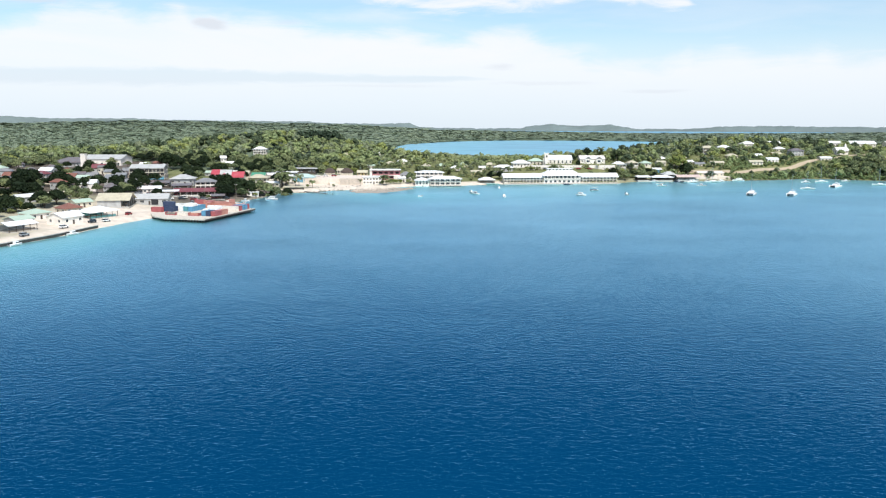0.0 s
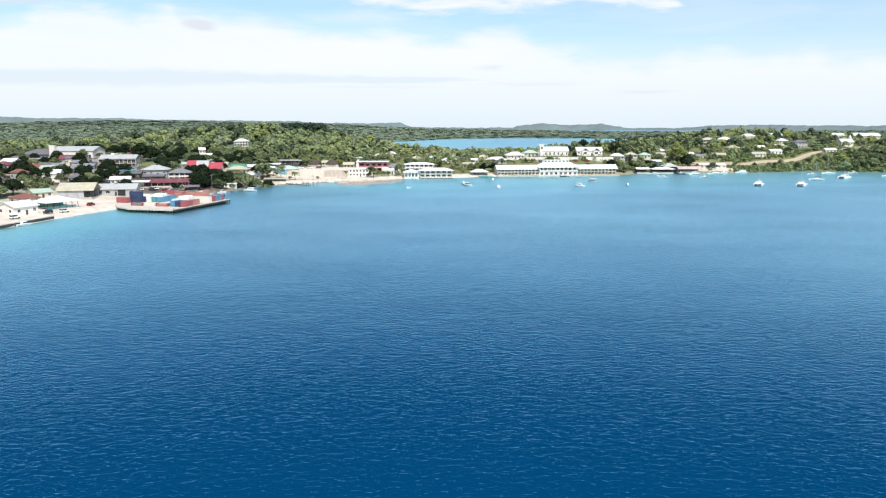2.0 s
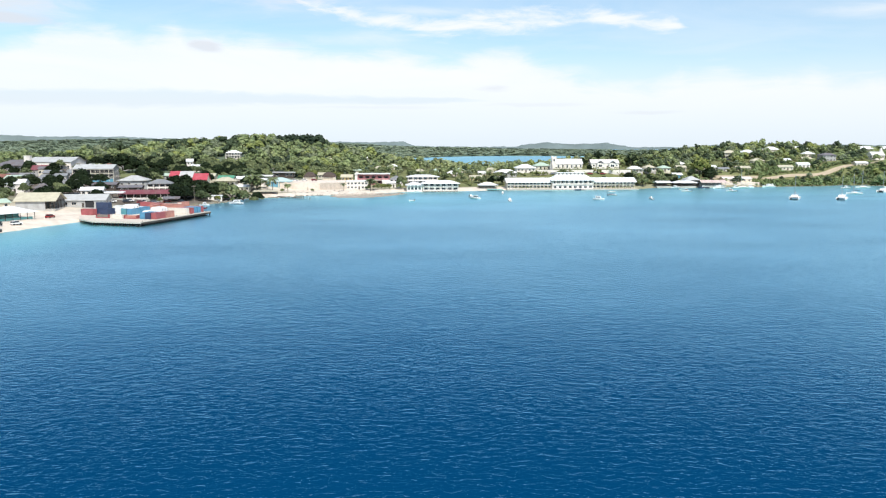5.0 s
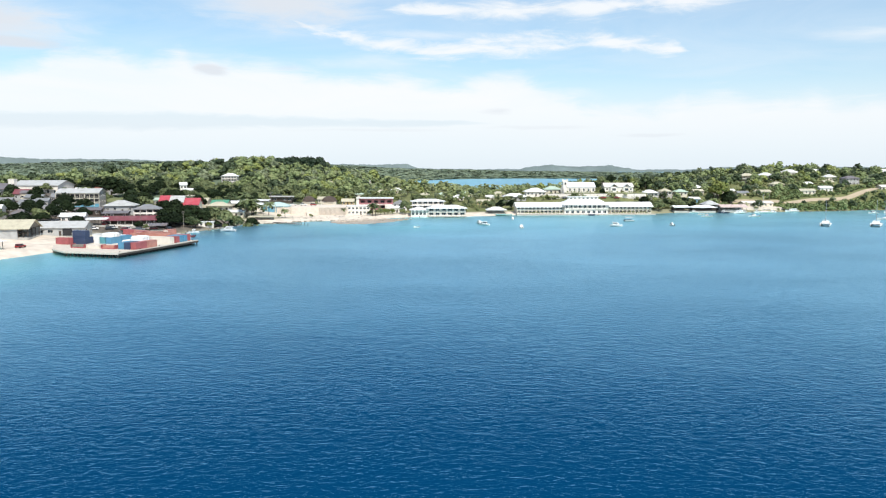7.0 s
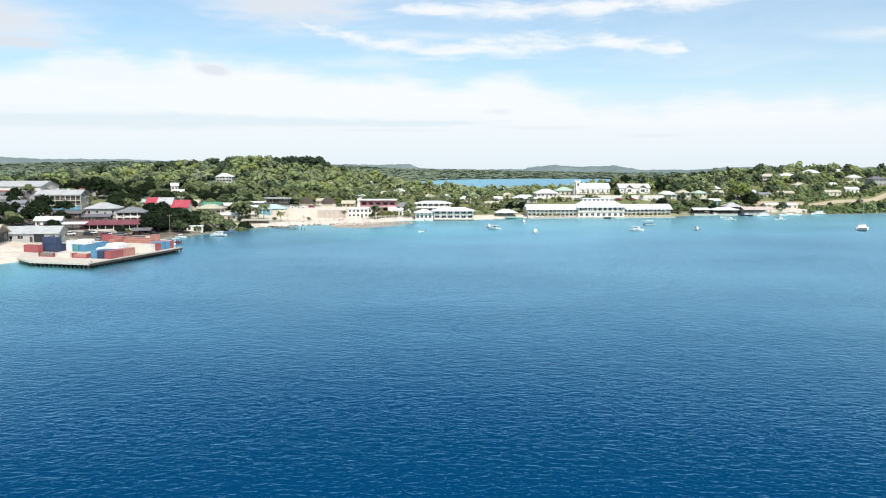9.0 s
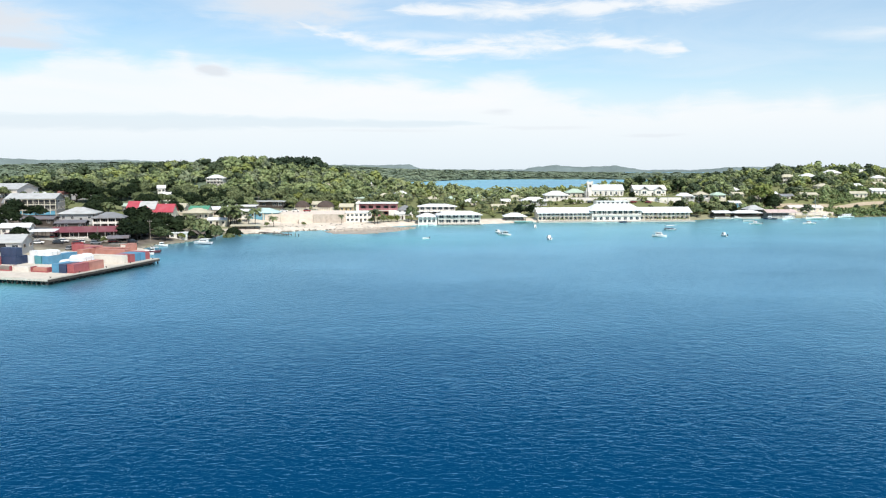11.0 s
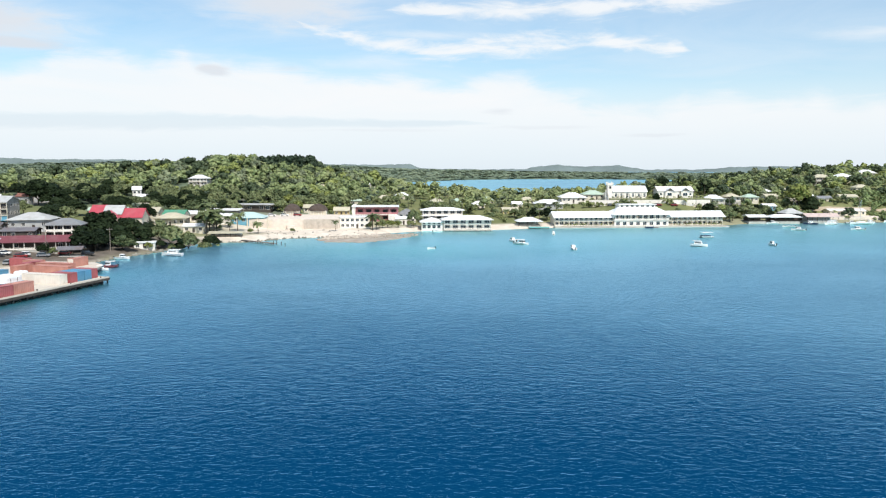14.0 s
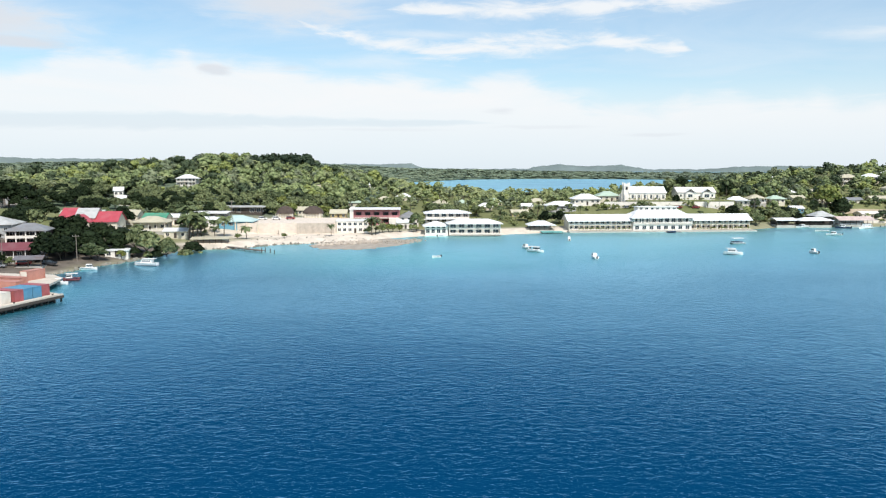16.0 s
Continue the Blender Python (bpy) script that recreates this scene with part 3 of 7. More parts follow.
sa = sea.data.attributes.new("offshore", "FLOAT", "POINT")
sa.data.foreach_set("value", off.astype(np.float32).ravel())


# hills on the horizon, the blue-grey haze of distance painted into their colour
HAZE = material("haze_tinted_hills", (0.165, 0.205, 0.20), 0.95, var=0.16, scale=0.006, fine=0.03, spec=0.0)
RIDGE = [(-0.9, 40), (-0.60, 80), (-0.535, 77), (-0.48, 66), (-0.45, 69), (-0.40, 68), (-0.36, 61), (-0.33, 59), (-0.27, 57), (-0.19, 53), (-0.155, 44), (-0.11, 40), (-0.072, 43),
         (-0.048, 44), (-0.035, 20), (0.01, 14), (0.10, 14), (0.118, 34), (0.145, 41), (0.165, 30), (0.19, 34), (0.22, 37), (0.25, 15), (0.31, 13), (0.35, 26), (0.40, 34),
         (0.45, 31), (0.53, 29), (0.62, 40), (0.9, 30)]


def far_ridge():
    """A long low ridge 4.6 km off, its crest by bearing, with a front and a back slope."""
    rng_ridge = np.random.default_rng(5)
    bs = np.linspace(-0.9, 0.9, 640)
    crest = np.interp(bs, [b for b, _ in RIDGE], [h for _, h in RIDGE])
    crest = crest + 1.3 * np.sin(bs * 91) + 1.1 * np.sin(bs * 233 + 1) + 0.9 * np.sin(bs * 517 + 2) + rng_ridge.uniform(-1.3, 1.3, len(bs))
    bm = bmesh.new()
    rows = []
    for b, h in zip(bs, crest):
        rows.append([bm.verts.new((math.sin(b) * r, math.cos(b) * r, z)) for r, z in ((4480, -3), (4540, h * .55), (4600, h), (4680, -3))])
    for p, q in zip(rows, rows[1:]):
        for j in range(3):
            bm.faces.new((p[j], p[j + 1], q[j + 1], q[j]))
    bmesh.ops.recalc_face_normals(bm, faces=bm.faces)
    me = bpy.data.meshes.new("backdrop")
    bm.to_mesh(me)
    bm.free()
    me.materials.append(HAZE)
    return tagged(new("backdrop", me), "wooded hills along the horizon, coloured blue-grey as haze", "hills", kind="structure")


far_ridge()


# ---- building blocks ----
def part(name, bm, mat, parent=None, label="", m=None):
    me = bpy.data.meshes.new(name)
    bm.to_mesh(me)
    bm.free()
    for k in (mat if isinstance(mat, (list, tuple)) else [mat]):
        me.materials.append(k)
    ob = new(name, me)
    if parent:
        ob.parent = parent
    if m is not None:
        ob.matrix_basis = m
    if label:
        tagged(ob, label)
    return ob


def again(ob, m):
    """One more object on the same mesh under the same parent."""
    o = ob.copy()
    scene.collection.objects.link(o)
    o.matrix_basis = m
    return o


def box(bm, x0, y0, z0, x1, y1, z1, mi=0):
    v = [bm.verts.new(p) for p in ((x0, y0, z0), (x1, y0, z0), (x1, y1, z0), (x0, y1, z0), (x0, y0, z1), (x1, y0, z1), (x1, y1, z1), (x0, y1, z1))]
    for f in ((3, 2, 1, 0), (4, 5, 6, 7), (0, 1, 5, 4), (1, 2, 6, 5), (2, 3, 7, 6), (3, 0, 4, 7)):
        bm.faces.new([v[i] for i in f]).material_index = mi
    return bm


def boxes(*bs):
    bm = bmesh.new()
    for b in bs:
        box(bm, *b)
    return bm


def prism(bm, outline, z0, z1, mi=0):
    """Upright prism over an outline (counter-clockwise)."""
    lo = [bm.verts.new((x, y, z0)) for x, y in outline]
    hi = [bm.verts.new((x, y, z1)) for x, y in outline]
    n = len(outline)
    bm.faces.new(hi).material_index = mi
    bm.faces.new(lo[::-1]).material_index = mi
    for i in range(n):
        bm.faces.new((lo[i], lo[(i + 1) % n], hi[(i + 1) % n], hi[i])).material_index = mi
    return bm


def tube(bm, a, b, r0, r1, n=6):
    a, b = Vector(a), Vector(b)
    ax = (b - a).normalized()
    u = ax.orthogonal().normalized()
    w = ax.cross(u)
    ra = [bm.verts.new(a + (u * math.cos(t) + w * math.sin(t)) * r0) for t in [2 * math.pi * i / n for i in range(n)]]
    rb = [bm.verts.new(b + (u * math.cos(t) + w * math.sin(t)) * r1) for t in [2 * math.pi * i / n for i in range(n)]]
    for i in range(n):
        bm.faces.new((ra[i], ra[(i + 1) % n], rb[(i + 1) % n], rb[i]))
    bm.faces.new(ra[::-1])
    bm.faces.new(rb)
    return bm


def roof_bm(w, d, rise, over, kind, th=0.18, ridge=None):
    """Pitched roof with thickness; the ridge runs along x. kind: gable, hip or shed."""
    bm = bmesh.new()
    a, b = w / 2 + over, d / 2 + over
    sl = rise / (d / 2) * over if kind != "flat" else 0
    if kind == "flat":
        return box(bm, -a, -b, 0, a, b, 0.35)
    if kind == "shed":
        top = [(-a, -b, -0.0), (a, -b, 0.0), (a, b, rise), (-a, b, rise)]
        faces = [(0, 1, 2, 3)]
    else:
        r = a if kind == "gable" else (a - b if ridge is None else ridge)
        r = max(r, 0.05)
        top = [(-a, -b, -sl), (a, -b, -sl), (a, b, -sl), (-a, b, -sl), (-r, 0, rise), (r, 0, rise)]
        faces = [(0, 1, 5, 4), (2, 3, 4, 5)]
        if kind == "hip":
            faces += [(1, 2, 5), (3, 0, 4)]
    hi = [bm.verts.new((x, y, z + th)) for x, y, z in top]
    lo = [bm.verts.new((x, y, z)) for x, y, z in top]
    edges = {}
    for f in faces:
        bm.faces.new([hi[i] for i in f])
        bm.faces.new([lo[i] for i in f[::-1]])
        for i in range(len(f)):
            e = (f[i], f[(i + 1) % len(f)])
            edges[e] = True
    for (i, j) in edges:
        if (j, i) not in edges:
            bm.faces.new((hi[j], hi[i], lo[i], lo[j]))
    return bm


def window_meshes(w, h):
    key = (round(w, 2), round(h, 2))
    if key not in WIN:
        bm = boxes((-w / 2 - .08, -0.07, -h / 2 - .1, w / 2 + .08, 0.05, -h / 2), (-w / 2 - .08, -0.07, h / 2, w / 2 + .08, 0.05, h / 2 + .08),
                   (-w / 2 - .08, -0.07, -h / 2, -w / 2, 0.05, h / 2), (w / 2, -0.07, -h / 2, w / 2 + .08, 0.05, h / 2), (-.03, -0.05, -h / 2, .03, 0.05, h / 2))
        me = bpy.data.meshes.new("window")
        bm.to_mesh(me)
        bm.free()
        me.materials.append(WHITE)
        bm = boxes((-w / 2, -0.02, -h / 2, w / 2, 0.04, h / 2))
        pe = bpy.data.meshes.new("pane")
        bm.to_mesh(pe)
        bm.free()
        pe.materials.append(GLASS)
        WIN[key] = (me, pe)
    return WIN[key]


WIN = {}


def add_window(parent, x, y, z, w=1.2, h=1.2, face=0):
    """A framed window on a wall; face: degrees by which the wall is turned from looking towards -y."""
    fm, pm = window_meshes(w, h)
    ob = new("window", fm)
    ob.parent, ob.matrix_basis = parent, pose(x, y, z, 0, 0, face)
    pn = new("pane", pm)
    pn.parent = ob
    return ob


def house(name, label, x, y, w, d, h, rot=0, roof="gable", rise=2.0, over=0.6, rmat=None, wmat=None, storeys=1, win=3, side=2, turn=False,
          z=None, veranda=0, door=True, group="", ww=1.2, wh=1.2, category="house"):
    """A building: walls on a footing, pitched roof with eaves, windows floor by floor, a door, and on wish a veranda on posts."""
    f = .97 if name.split('_')[0] in ('hill', 'slope', 'cottage', 'palm') else 1.13
    x, y, w, d = x * K, y * K, w * f, d * f
    z = ground(x, y) - (1.3 if name in ('hill_house', 'slope_house', 'palm_house') else 0) if z is None else z * K
    root = tagged(new(name), label, category, group)
    root.matrix_basis = pose(x, y, z, 0, 0, rot)
    bm = boxes((-w / 2, -d / 2, -2.5, w / 2, d / 2, h))
    if roof == "gable":
        if turn:
            for s in (-1, 1):
                v = [bm.verts.new(p) for p in ((-w / 2, s * d / 2, h), (w / 2, s * d / 2, h), (0, s * d / 2, h + rise))]
                bm.faces.new(v if s < 0 else v[::-1])
        else:
            for s in (-1, 1):
                v = [bm.verts.new(p) for p in ((s * w / 2, -d / 2, h), (s * w / 2, d / 2, h), (s * w / 2, 0, h + rise))]
                bm.faces.new(v if s > 0 else v[::-1])
    part("wall", bm, wmat or WHITE, root)
    rb = roof_bm(d, w, rise, over, roof) if turn else roof_bm(w, d, rise, over, roof)
    part("roof", rb, rmat or R_WHITE, root, m=pose(0, 0, h, 0, 0, 90 if turn else 0))
    fh = h / storeys
    for s in range(storeys):
        zz = s * fh + fh * 0.55
        for i in range(win):
            px = -w / 2 + w * (i + 0.5) / win
            if door and s == 0 and i == win // 2:
                continue
            add_window(root, px, -d / 2 - 0.02, zz, min(ww, w / win * 0.7), min(wh, fh * .6))
        for i in range(side):
            py = -d / 2 + d * (i + 0.5) / side
            add_window(root, w / 2 + 0.02, py, zz, min(ww, d / side * 0.7), min(wh, fh * .6), 90)
            add_window(root, -w / 2 - 0.02, py, zz, min(ww, d / side * 0.7), min(wh, fh * .6), -90)
    if door and win:
        px = -w / 2 + w * (win // 2 + 0.5) / win
        part("door", boxes((px - .5, -d / 2 - .08, 0, px + .5, -d / 2 + .02, 2.05)), WOODD, root)
    if veranda:
        for s in range(storeys):
            part("veranda_floor", boxes((-w / 2, -d / 2 - veranda, s * fh - (0.15 if s else 2.5), w / 2, -d / 2 - .01, s * fh + 0.02)), CONC, root)
            n = max(3, int(w / 3.2))
            post = None
            for i in range(n + 1):
                px = -w / 2 + 0.1 + (w - 0.2) * i / n
                mm = pose(px, -d / 2 - veranda + .12, s * fh)
                if post is None:
                    post = part("post", boxes((-.08, -.08, 0, .08, .08, fh - 0.16)), WHITE, root, m=mm)
                else:
                    again(post, mm)
            part("railing", boxes((-w / 2, -d / 2 - veranda + .08, s * fh + 0.85, w / 2, -d / 2 - veranda + .14, s * fh + 0.95),
                                  (-w / 2, -d / 2 - veranda + .09, s * fh + 0.2, w / 2, -d / 2 - veranda + .13, s * fh + 0.7)), WHITE, root)
        part("veranda_roof", boxes((-w / 2 - .3, -d / 2 - veranda - .4, h - .14, w / 2 + .3, -d / 2 - 0.01, h)), rmat or R_WHITE, root)
    return root


# ---- quay, pier and containers ----
PIER_O, PIER_A = Vector((-115.0, 266.0)), radians(74.7)      # near corner and heading of the berth face
BERTH = 48.4
PU = Vector((math.cos(PIER_A), math.sin(PIER_A)))
PV = Vector((-PU.y, PU.x))
DECK = 1.7


def on_pier(s, v, z=DECK, turn=0.0):
    """Pose on the deck: s metres along the berth face, v metres in from it."""
    p = PIER_O + PU * s + PV * v
    return pose(p.x, p.y, z, 0, 0, math.degrees(PIER_A) + turn)


def build_pier():
    root = tagged(new("pier"), "concrete cargo pier on dark piles with stained deck", "pier")
    a = PIER_O
    outline = []
    for ss, vv in ((0, 0), (BERTH, 0), (BERTH + 1.5, 5.5), (56, 13), (70, 20), (74, 27), (72, 46), (20, 46), (5, 33), (-0.6, 22.6)):
        p = PIER_O + PU * ss + PV * vv
        outline.append((p.x, p.y))
    left = Vector(outline[-1])
    bm = bmesh.new()
    prism(bm, outline, DECK - 0.55, DECK)
    part("deck", bm, PALE, root)
    # kerb beam along the berth face
    bm = boxes((0, 0.02, 0, 48.3, 0.5, 0.22))
    part("kerb", bm, PALE, root, m=on_pier(0, 0, DECK + 0.004))
    bm = boxes((0, -0.16, -0.75, 48.3, -0.004, -0.12))
    part("fender_beam", bm, WOODD, root, m=on_pier(0, 0, DECK))
    pile = None
    for i in range(25):
        s = 0.6 + i * 1.98
        m = on_pier(s, 0.55, -4.0)
        if pile is None:
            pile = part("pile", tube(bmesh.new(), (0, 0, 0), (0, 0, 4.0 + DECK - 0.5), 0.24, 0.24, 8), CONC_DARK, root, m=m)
        else:
            again(pile, m)
    for i in range(14):
        w = left.lerp(a, (i + 0.4) / 14)
        again(pile, pose(w.x + 0.15, w.y + 0.6, -4.0))
    # added dark wall behind the piles, standing in for the shade under the deck
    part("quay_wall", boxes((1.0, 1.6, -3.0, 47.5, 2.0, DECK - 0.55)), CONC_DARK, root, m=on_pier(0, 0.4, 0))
    for i in range(5):
        if i == 0:
            bol = part("bollard", tube(tube(bmesh.new(), (0, 0, 0), (0, 0, .35), .16, .13, 8), (0, 0, .35), (0, 0, .48), .24, .22, 8), WOODD, root, m=on_pier(2, .9))
        else:
            again(bol, on_pier(2 + i * 11, .9))
    return root


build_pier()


def container_bm(L):
    """Corrugated steel box, its long axis on x, with corner posts and rails."""
    W, H = 2.44, 2.59
    bm = boxes((0, 0, 0, L, W, 0.16), (0, 0, H - .12, L, W, H))
    n = int(L / 0.28)
    for side in (0, 1):
        ya, yb = (0.03, 0.075) if side == 0 else (W - .03, W - .075)
        pts = []
        for i in range(n + 1):
            x = 0.16 + (L - .32) * i / n
            pts.append((x, ya if (i // 1) % 2 == 0 else yb))
        lo = [bm.verts.new((x, y, .16)) for x, y in pts]
        hi = [bm.verts.new((x, y, H - .12)) for x, y in pts]
        for i in range(n):
            f = (lo[i], lo[i + 1], hi[i + 1], hi[i])
            bm.faces.new(f if side == 0 else f[::-1])
    v = [bm.verts.new(p) for p in ((L - .08, .03, .16), (L - .08, W - .03, .16), (L - .08, W - .03, H - .12), (L - .08, .03, H - .12))]
    bm.faces.new(v)
    bmesh.ops.remove_doubles(bm, verts=bm.verts[:], dist=.002)
    return bm


def post_bm():
    return boxes((0, 0, .16, .16, .16, 2.47))


CMESH = {}


def container(colour, mat, m, L=6.06, door_mat=None):
    key = (mat.name, L, door_mat and door_mat.name)
    root = tagged(new("shipping_container"), "%s corrugated steel shipping container on the cargo pier" % colour, "container", "containers on the pier")
    root.matrix_basis = m
    if key not in CMESH:
        b = part("body", container_bm(L), mat, root)
        d = part("door", boxes((.02, .18, .18, .07, 1.2, 2.45), (-.02, .45, .2, .02, .5, 2.43), (-.02, .9, .2, .02, .95, 2.43)), door_mat or mat, root)
        c = part("corner_post", post_bm(), mat, root)
        CMESH[key] = (b.data, d.data, c.data)
    else:
        for nm, me in zip(("body", "door", "corner_post"), CMESH[key]):
            o = new(nm, me)
            o.parent = root
    o = new("door", CMESH[key][1])
    o.parent, o.matrix_basis = root, pose(0, 1.05, 0)
    for x, y in ((0, 2.28), (L - .16, 0), (L - .16, 2.28)):
        o = new("corner_post", CMESH[key][2])
        o.parent, o.matrix_basis = root, pose(x, y, 0)
    return root


# along the berth face, ends to the water
def stow(colour, mat, s, v, L=6.06, up=0.0, along=False, door_mat=None):
    """Set a container down at s, v: its length runs in from the berth face, or along it."""
    if along:
        return container(colour, mat, on_pier(s, v, DECK + up), L, door_mat)
    return container(colour, mat, on_pier(s + 2.44, v, DECK + up, 90), L)


stow("faded red", C_RED, 11.6, 1.5, along=True)
stow("orange-red", C_ORANGE, 17.9, 1.7, along=True)
stow("navy blue", C_NAVY, 11.3, 4.15, along=True)
stow("blue", C_BLUE, 17.7, 4.3, along=True)
stow("blue", C_BLUE, 11.5, 6.8, along=True)
stow("teal", C_TEAL, 17.8, 6.95, along=True)
stow("cream", C_CREAM, 33.4, 2.6, 12.19)
stow("dark red", C_RED, 36.7, 2.4)
stow("blue", C_BLUE, 39.3, 2.5)
stow("blue", C_BLUE, 41.9, 2.4)
stow("dark red", C_RED, 44.7, 2.8)
# yard rows behind
stow("orange", C_ORANGE, 52.5, 16.8, 12.19)
stow("orange-red", C_ORANGE, 47.0, 12.5, 12.19)
stow("orange", C_ORANGE, 56.0, 31.0)
stow("orange with pale doors", C_ORANGE, 62.4, 24.4, along=True, door_mat=C_CREAM)
stow("faded red", C_RED, 58.5, 38.5)
stow("blue", C_BLUE, 26.4, 24.6, along=True)
stow("blue", C_BLUE, 32.6, 24.4, along=True)
stow("teal", C_TEAL, 26.2, 27.3, along=True)
stow("white", C_WHITE, 26.3, 30.0, along=True)
stow("white", C_WHITE, 32.8, 27.2, up=0.0, along=True)
stow("white", C_WHITE, 37.2, 36.4)
stow("navy", C_NAVY, 22.6, 33.6)
stow("navy", C_NAVY, 25.4, 34.0)
stow("navy", C_NAVY, 23.2, 33.8, up=2.6)
stow("faded red", C_RED, 19.5, 38.5)
stow("orange-red", C_ORANGE, 44.0, 27.0, along=True)
stow("faded red", C_RED, 50.5, 30.0, along=True)


def covered_cargo(s, v, up, L, W, H, label):
    """Cargo under a sagging white sheet: rounded over the load, its hem a little flared."""
    root = tagged(new("covered_cargo"), label, "cargo", "sheeted cargo on the pier")
    root.matrix_basis = on_pier(s, v, DECK + up)
    bm = bmesh.new()
    rings = []
    for sc, zz in ((1.03, 0.0), (1.0, .25), (.99, .62), (.93, .85), (.74, .97), (.35, 1.02)):
        ring = []
        for i in range(24):
            a = 2 * math.pi * i / 24
            cx, cy = math.cos(a), math.sin(a)
            sag = .04 * math.sin(i * 1.9 + sc * 7)
            ring.append(bm.verts.new((L / 2 + L / 2 * sc * math.copysign(abs(cx) ** .45, cx), W / 2 + W / 2 * sc * math.copysign(abs(cy) ** .45, cy), H * (zz + sag * (zz > .3)))))
        rings.append(ring)
    for r0, r1 in zip(rings, rings[1:]):
        for i in range(24):
            bm.faces.new((r0[i], r0[(i + 1) % 24], r1[(i + 1) % 24], r1[i]))
    bm.faces.new(rings[-1])
    bm.faces.new(rings[0][::-1])
    part("sheet", bm, C_WHITE, root)
    part("lashing", boxes((L * .33, -.05, .02, L * .33 + .08, -.01, H * .6), (L * .66, -.05, .02, L * .66 + .08, -.01, H * .6)), WOODD, root)
    return root


covered_cargo(17.6, 4.3, 2.6, 6.2, 5.0, 1.7, "white sheeted cargo heaped on blue containers")
covered_cargo(18.4, 9.8, 0.0, 5.8, 4.2, 2.6, "white sheeted cargo on the pier deck")
covered_cargo(26.4, 24.6, 2.6, 6.0, 4.9, 1.6, "white sheeted cargo heaped on blue and teal containers")
covered_cargo(40.0, 22.0, 0.0, 3.4, 2.8, 1.8, "small white sheeted load beside the orange containers")


def flat_rack(s, v, mat, load, label):
    """Low flat rack with end posts and a load."""
    root = tagged(new("flat_rack"), label, "flat rack")
    root.matrix_basis = on_pier(s + 2.44, v, DECK, 90)
    part("base", boxes((0, 0, 0, 6.06, 2.44, .35)), mat, root)
    part("end_post", boxes((0, 0, .352, .14, 2.44, 1.5)), mat, root)
    part("end_post", boxes((5.92, 0, .352, 6.06, 2.44, 1.5)), mat, root)
    part("load", boxes((.5, .2, .354, 5.5, 2.2, 1.25)), load, root)


flat_rack(11.0, 10.4, C_RED, C_ORANGE, "orange flat rack with a covered load")
flat_rack(11.0, 17.0, C_CREAM, C_CREAM, "cream flat rack with a pale load")
flat_rack(10.6, 23.6, C_RED, WOODL, "red flat rack with timber crates")


# sea wall along the market front
def build_sea_wall():
    root = tagged(new("sea_wall"), "dark concrete sea wall with pale coping along the market front", "sea wall", kind="structure")
    pts = [(x * K, y * K) for x, y in ((-152, 112), (-138.5, 152), (-130.5, 176), (-126.6, 198))]
    for (ax, ay), (bx, by) in zip(pts, pts[1:]):
        L = math.hypot(bx - ax, by - ay)
        a = math.degrees(math.atan2(by - ay, bx - ax))
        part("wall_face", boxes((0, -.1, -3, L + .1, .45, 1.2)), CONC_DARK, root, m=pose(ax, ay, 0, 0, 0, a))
        part("coping", boxes((0, -.2, 1.2, L + .1, .8, 1.42)), CONC, root, m=pose(ax, ay, 0, 0, 0, a))
    return root


build_sea_wall()


# ---- open sheds ----
def open_shed(name, label, x, y, w, d, h, rot, rmat, roof="gable", rise=1.2, over=0.5, bays=4, z=None, pm=None, wall=True, category="shed", wmat=None):
    """Roof on posts over a floor slab, with a back wall and a few benches."""
    x, y, w, d = x * K, y * K, w * 1.15, d * 1.15
    z = ground(x, y) if z is None else z * K
    root = tagged(new(name), label, category)
    root.matrix_basis = pose(x, y, z, 0, 0, rot)
    part("floor_slab", boxes((-w / 2, -d / 2, -2.2, w / 2, d / 2, 0.15)), CONC, root)
    part("roof", roof_bm(w, d, rise, over, roof), rmat, root, m=pose(0, 0, h))
    post = None
    for i in range(bays + 1):
        for yy in (-d / 2 + .15, d / 2 - .15):
            m = pose(-w / 2 + .15 + (w - .3) * i / bays, yy, 0.15)
            if post is None:
                post = part("post", boxes((-.09, -.09, 0, .09, .09, h - .13)), pm or WOODD, root, m=m)
            else:
                again(post, m)
    if wall:
        part("back_wall", boxes((-w / 2 + .3, d / 2 - .5, .15, w / 2 - .3, d / 2 - .35, h - .3)), wmat or GREYW, root)
        part("counter", boxes((-w / 2 + .6, -d / 2 + .9, .15, w / 2 - .6, -d / 2 + 1.5, 1.05)), wmat or WOODL, root)
    return root


# market front
open_shed("market_hall", "white gable-roofed market shed open to the quay", -146, 180, 11, 8, 3.0, 62, R_WHITE, bays=4)
house("market_shop", "white gabled shop with white sheet roof beside the quay", -139, 199, 10, 9, 3.6, 70, "gable", 1.9, rmat=R_WHITE, win=3, side=2)
house("market_shop", "small white shop with pale green roof", -154, 206, 9, 8, 3.0, 66, "hip", 1.6, rmat=R_PALEGREEN, win=3)
house("market_shop", "small shop with pale roof and grey walls", -152, 192, 8, 7, 2.8, 66, "gable", 1.3, rmat=R_PALEGREEN, wmat=GREYW, win=2)
house("market_shop", "small shop with rusty red hip roof", -149, 222, 8, 8, 3.0, 60, "hip", 2.0, rmat=R_RUST, wmat=CREAM, win=3)
open_shed("market_hall", "pale-roofed market hall with green stall fronts", -136, 218, 13, 10, 3.2, 60, R_WHITE, "hip", 2.0, 0.8, bays=5, wmat=TEALW)
house("store_house", "low store with white sheet roof among trees", -178, 243, 10, 7, 3.0, 60, "gable", 1.2, rmat=R_WHITE, wmat=GREYW)
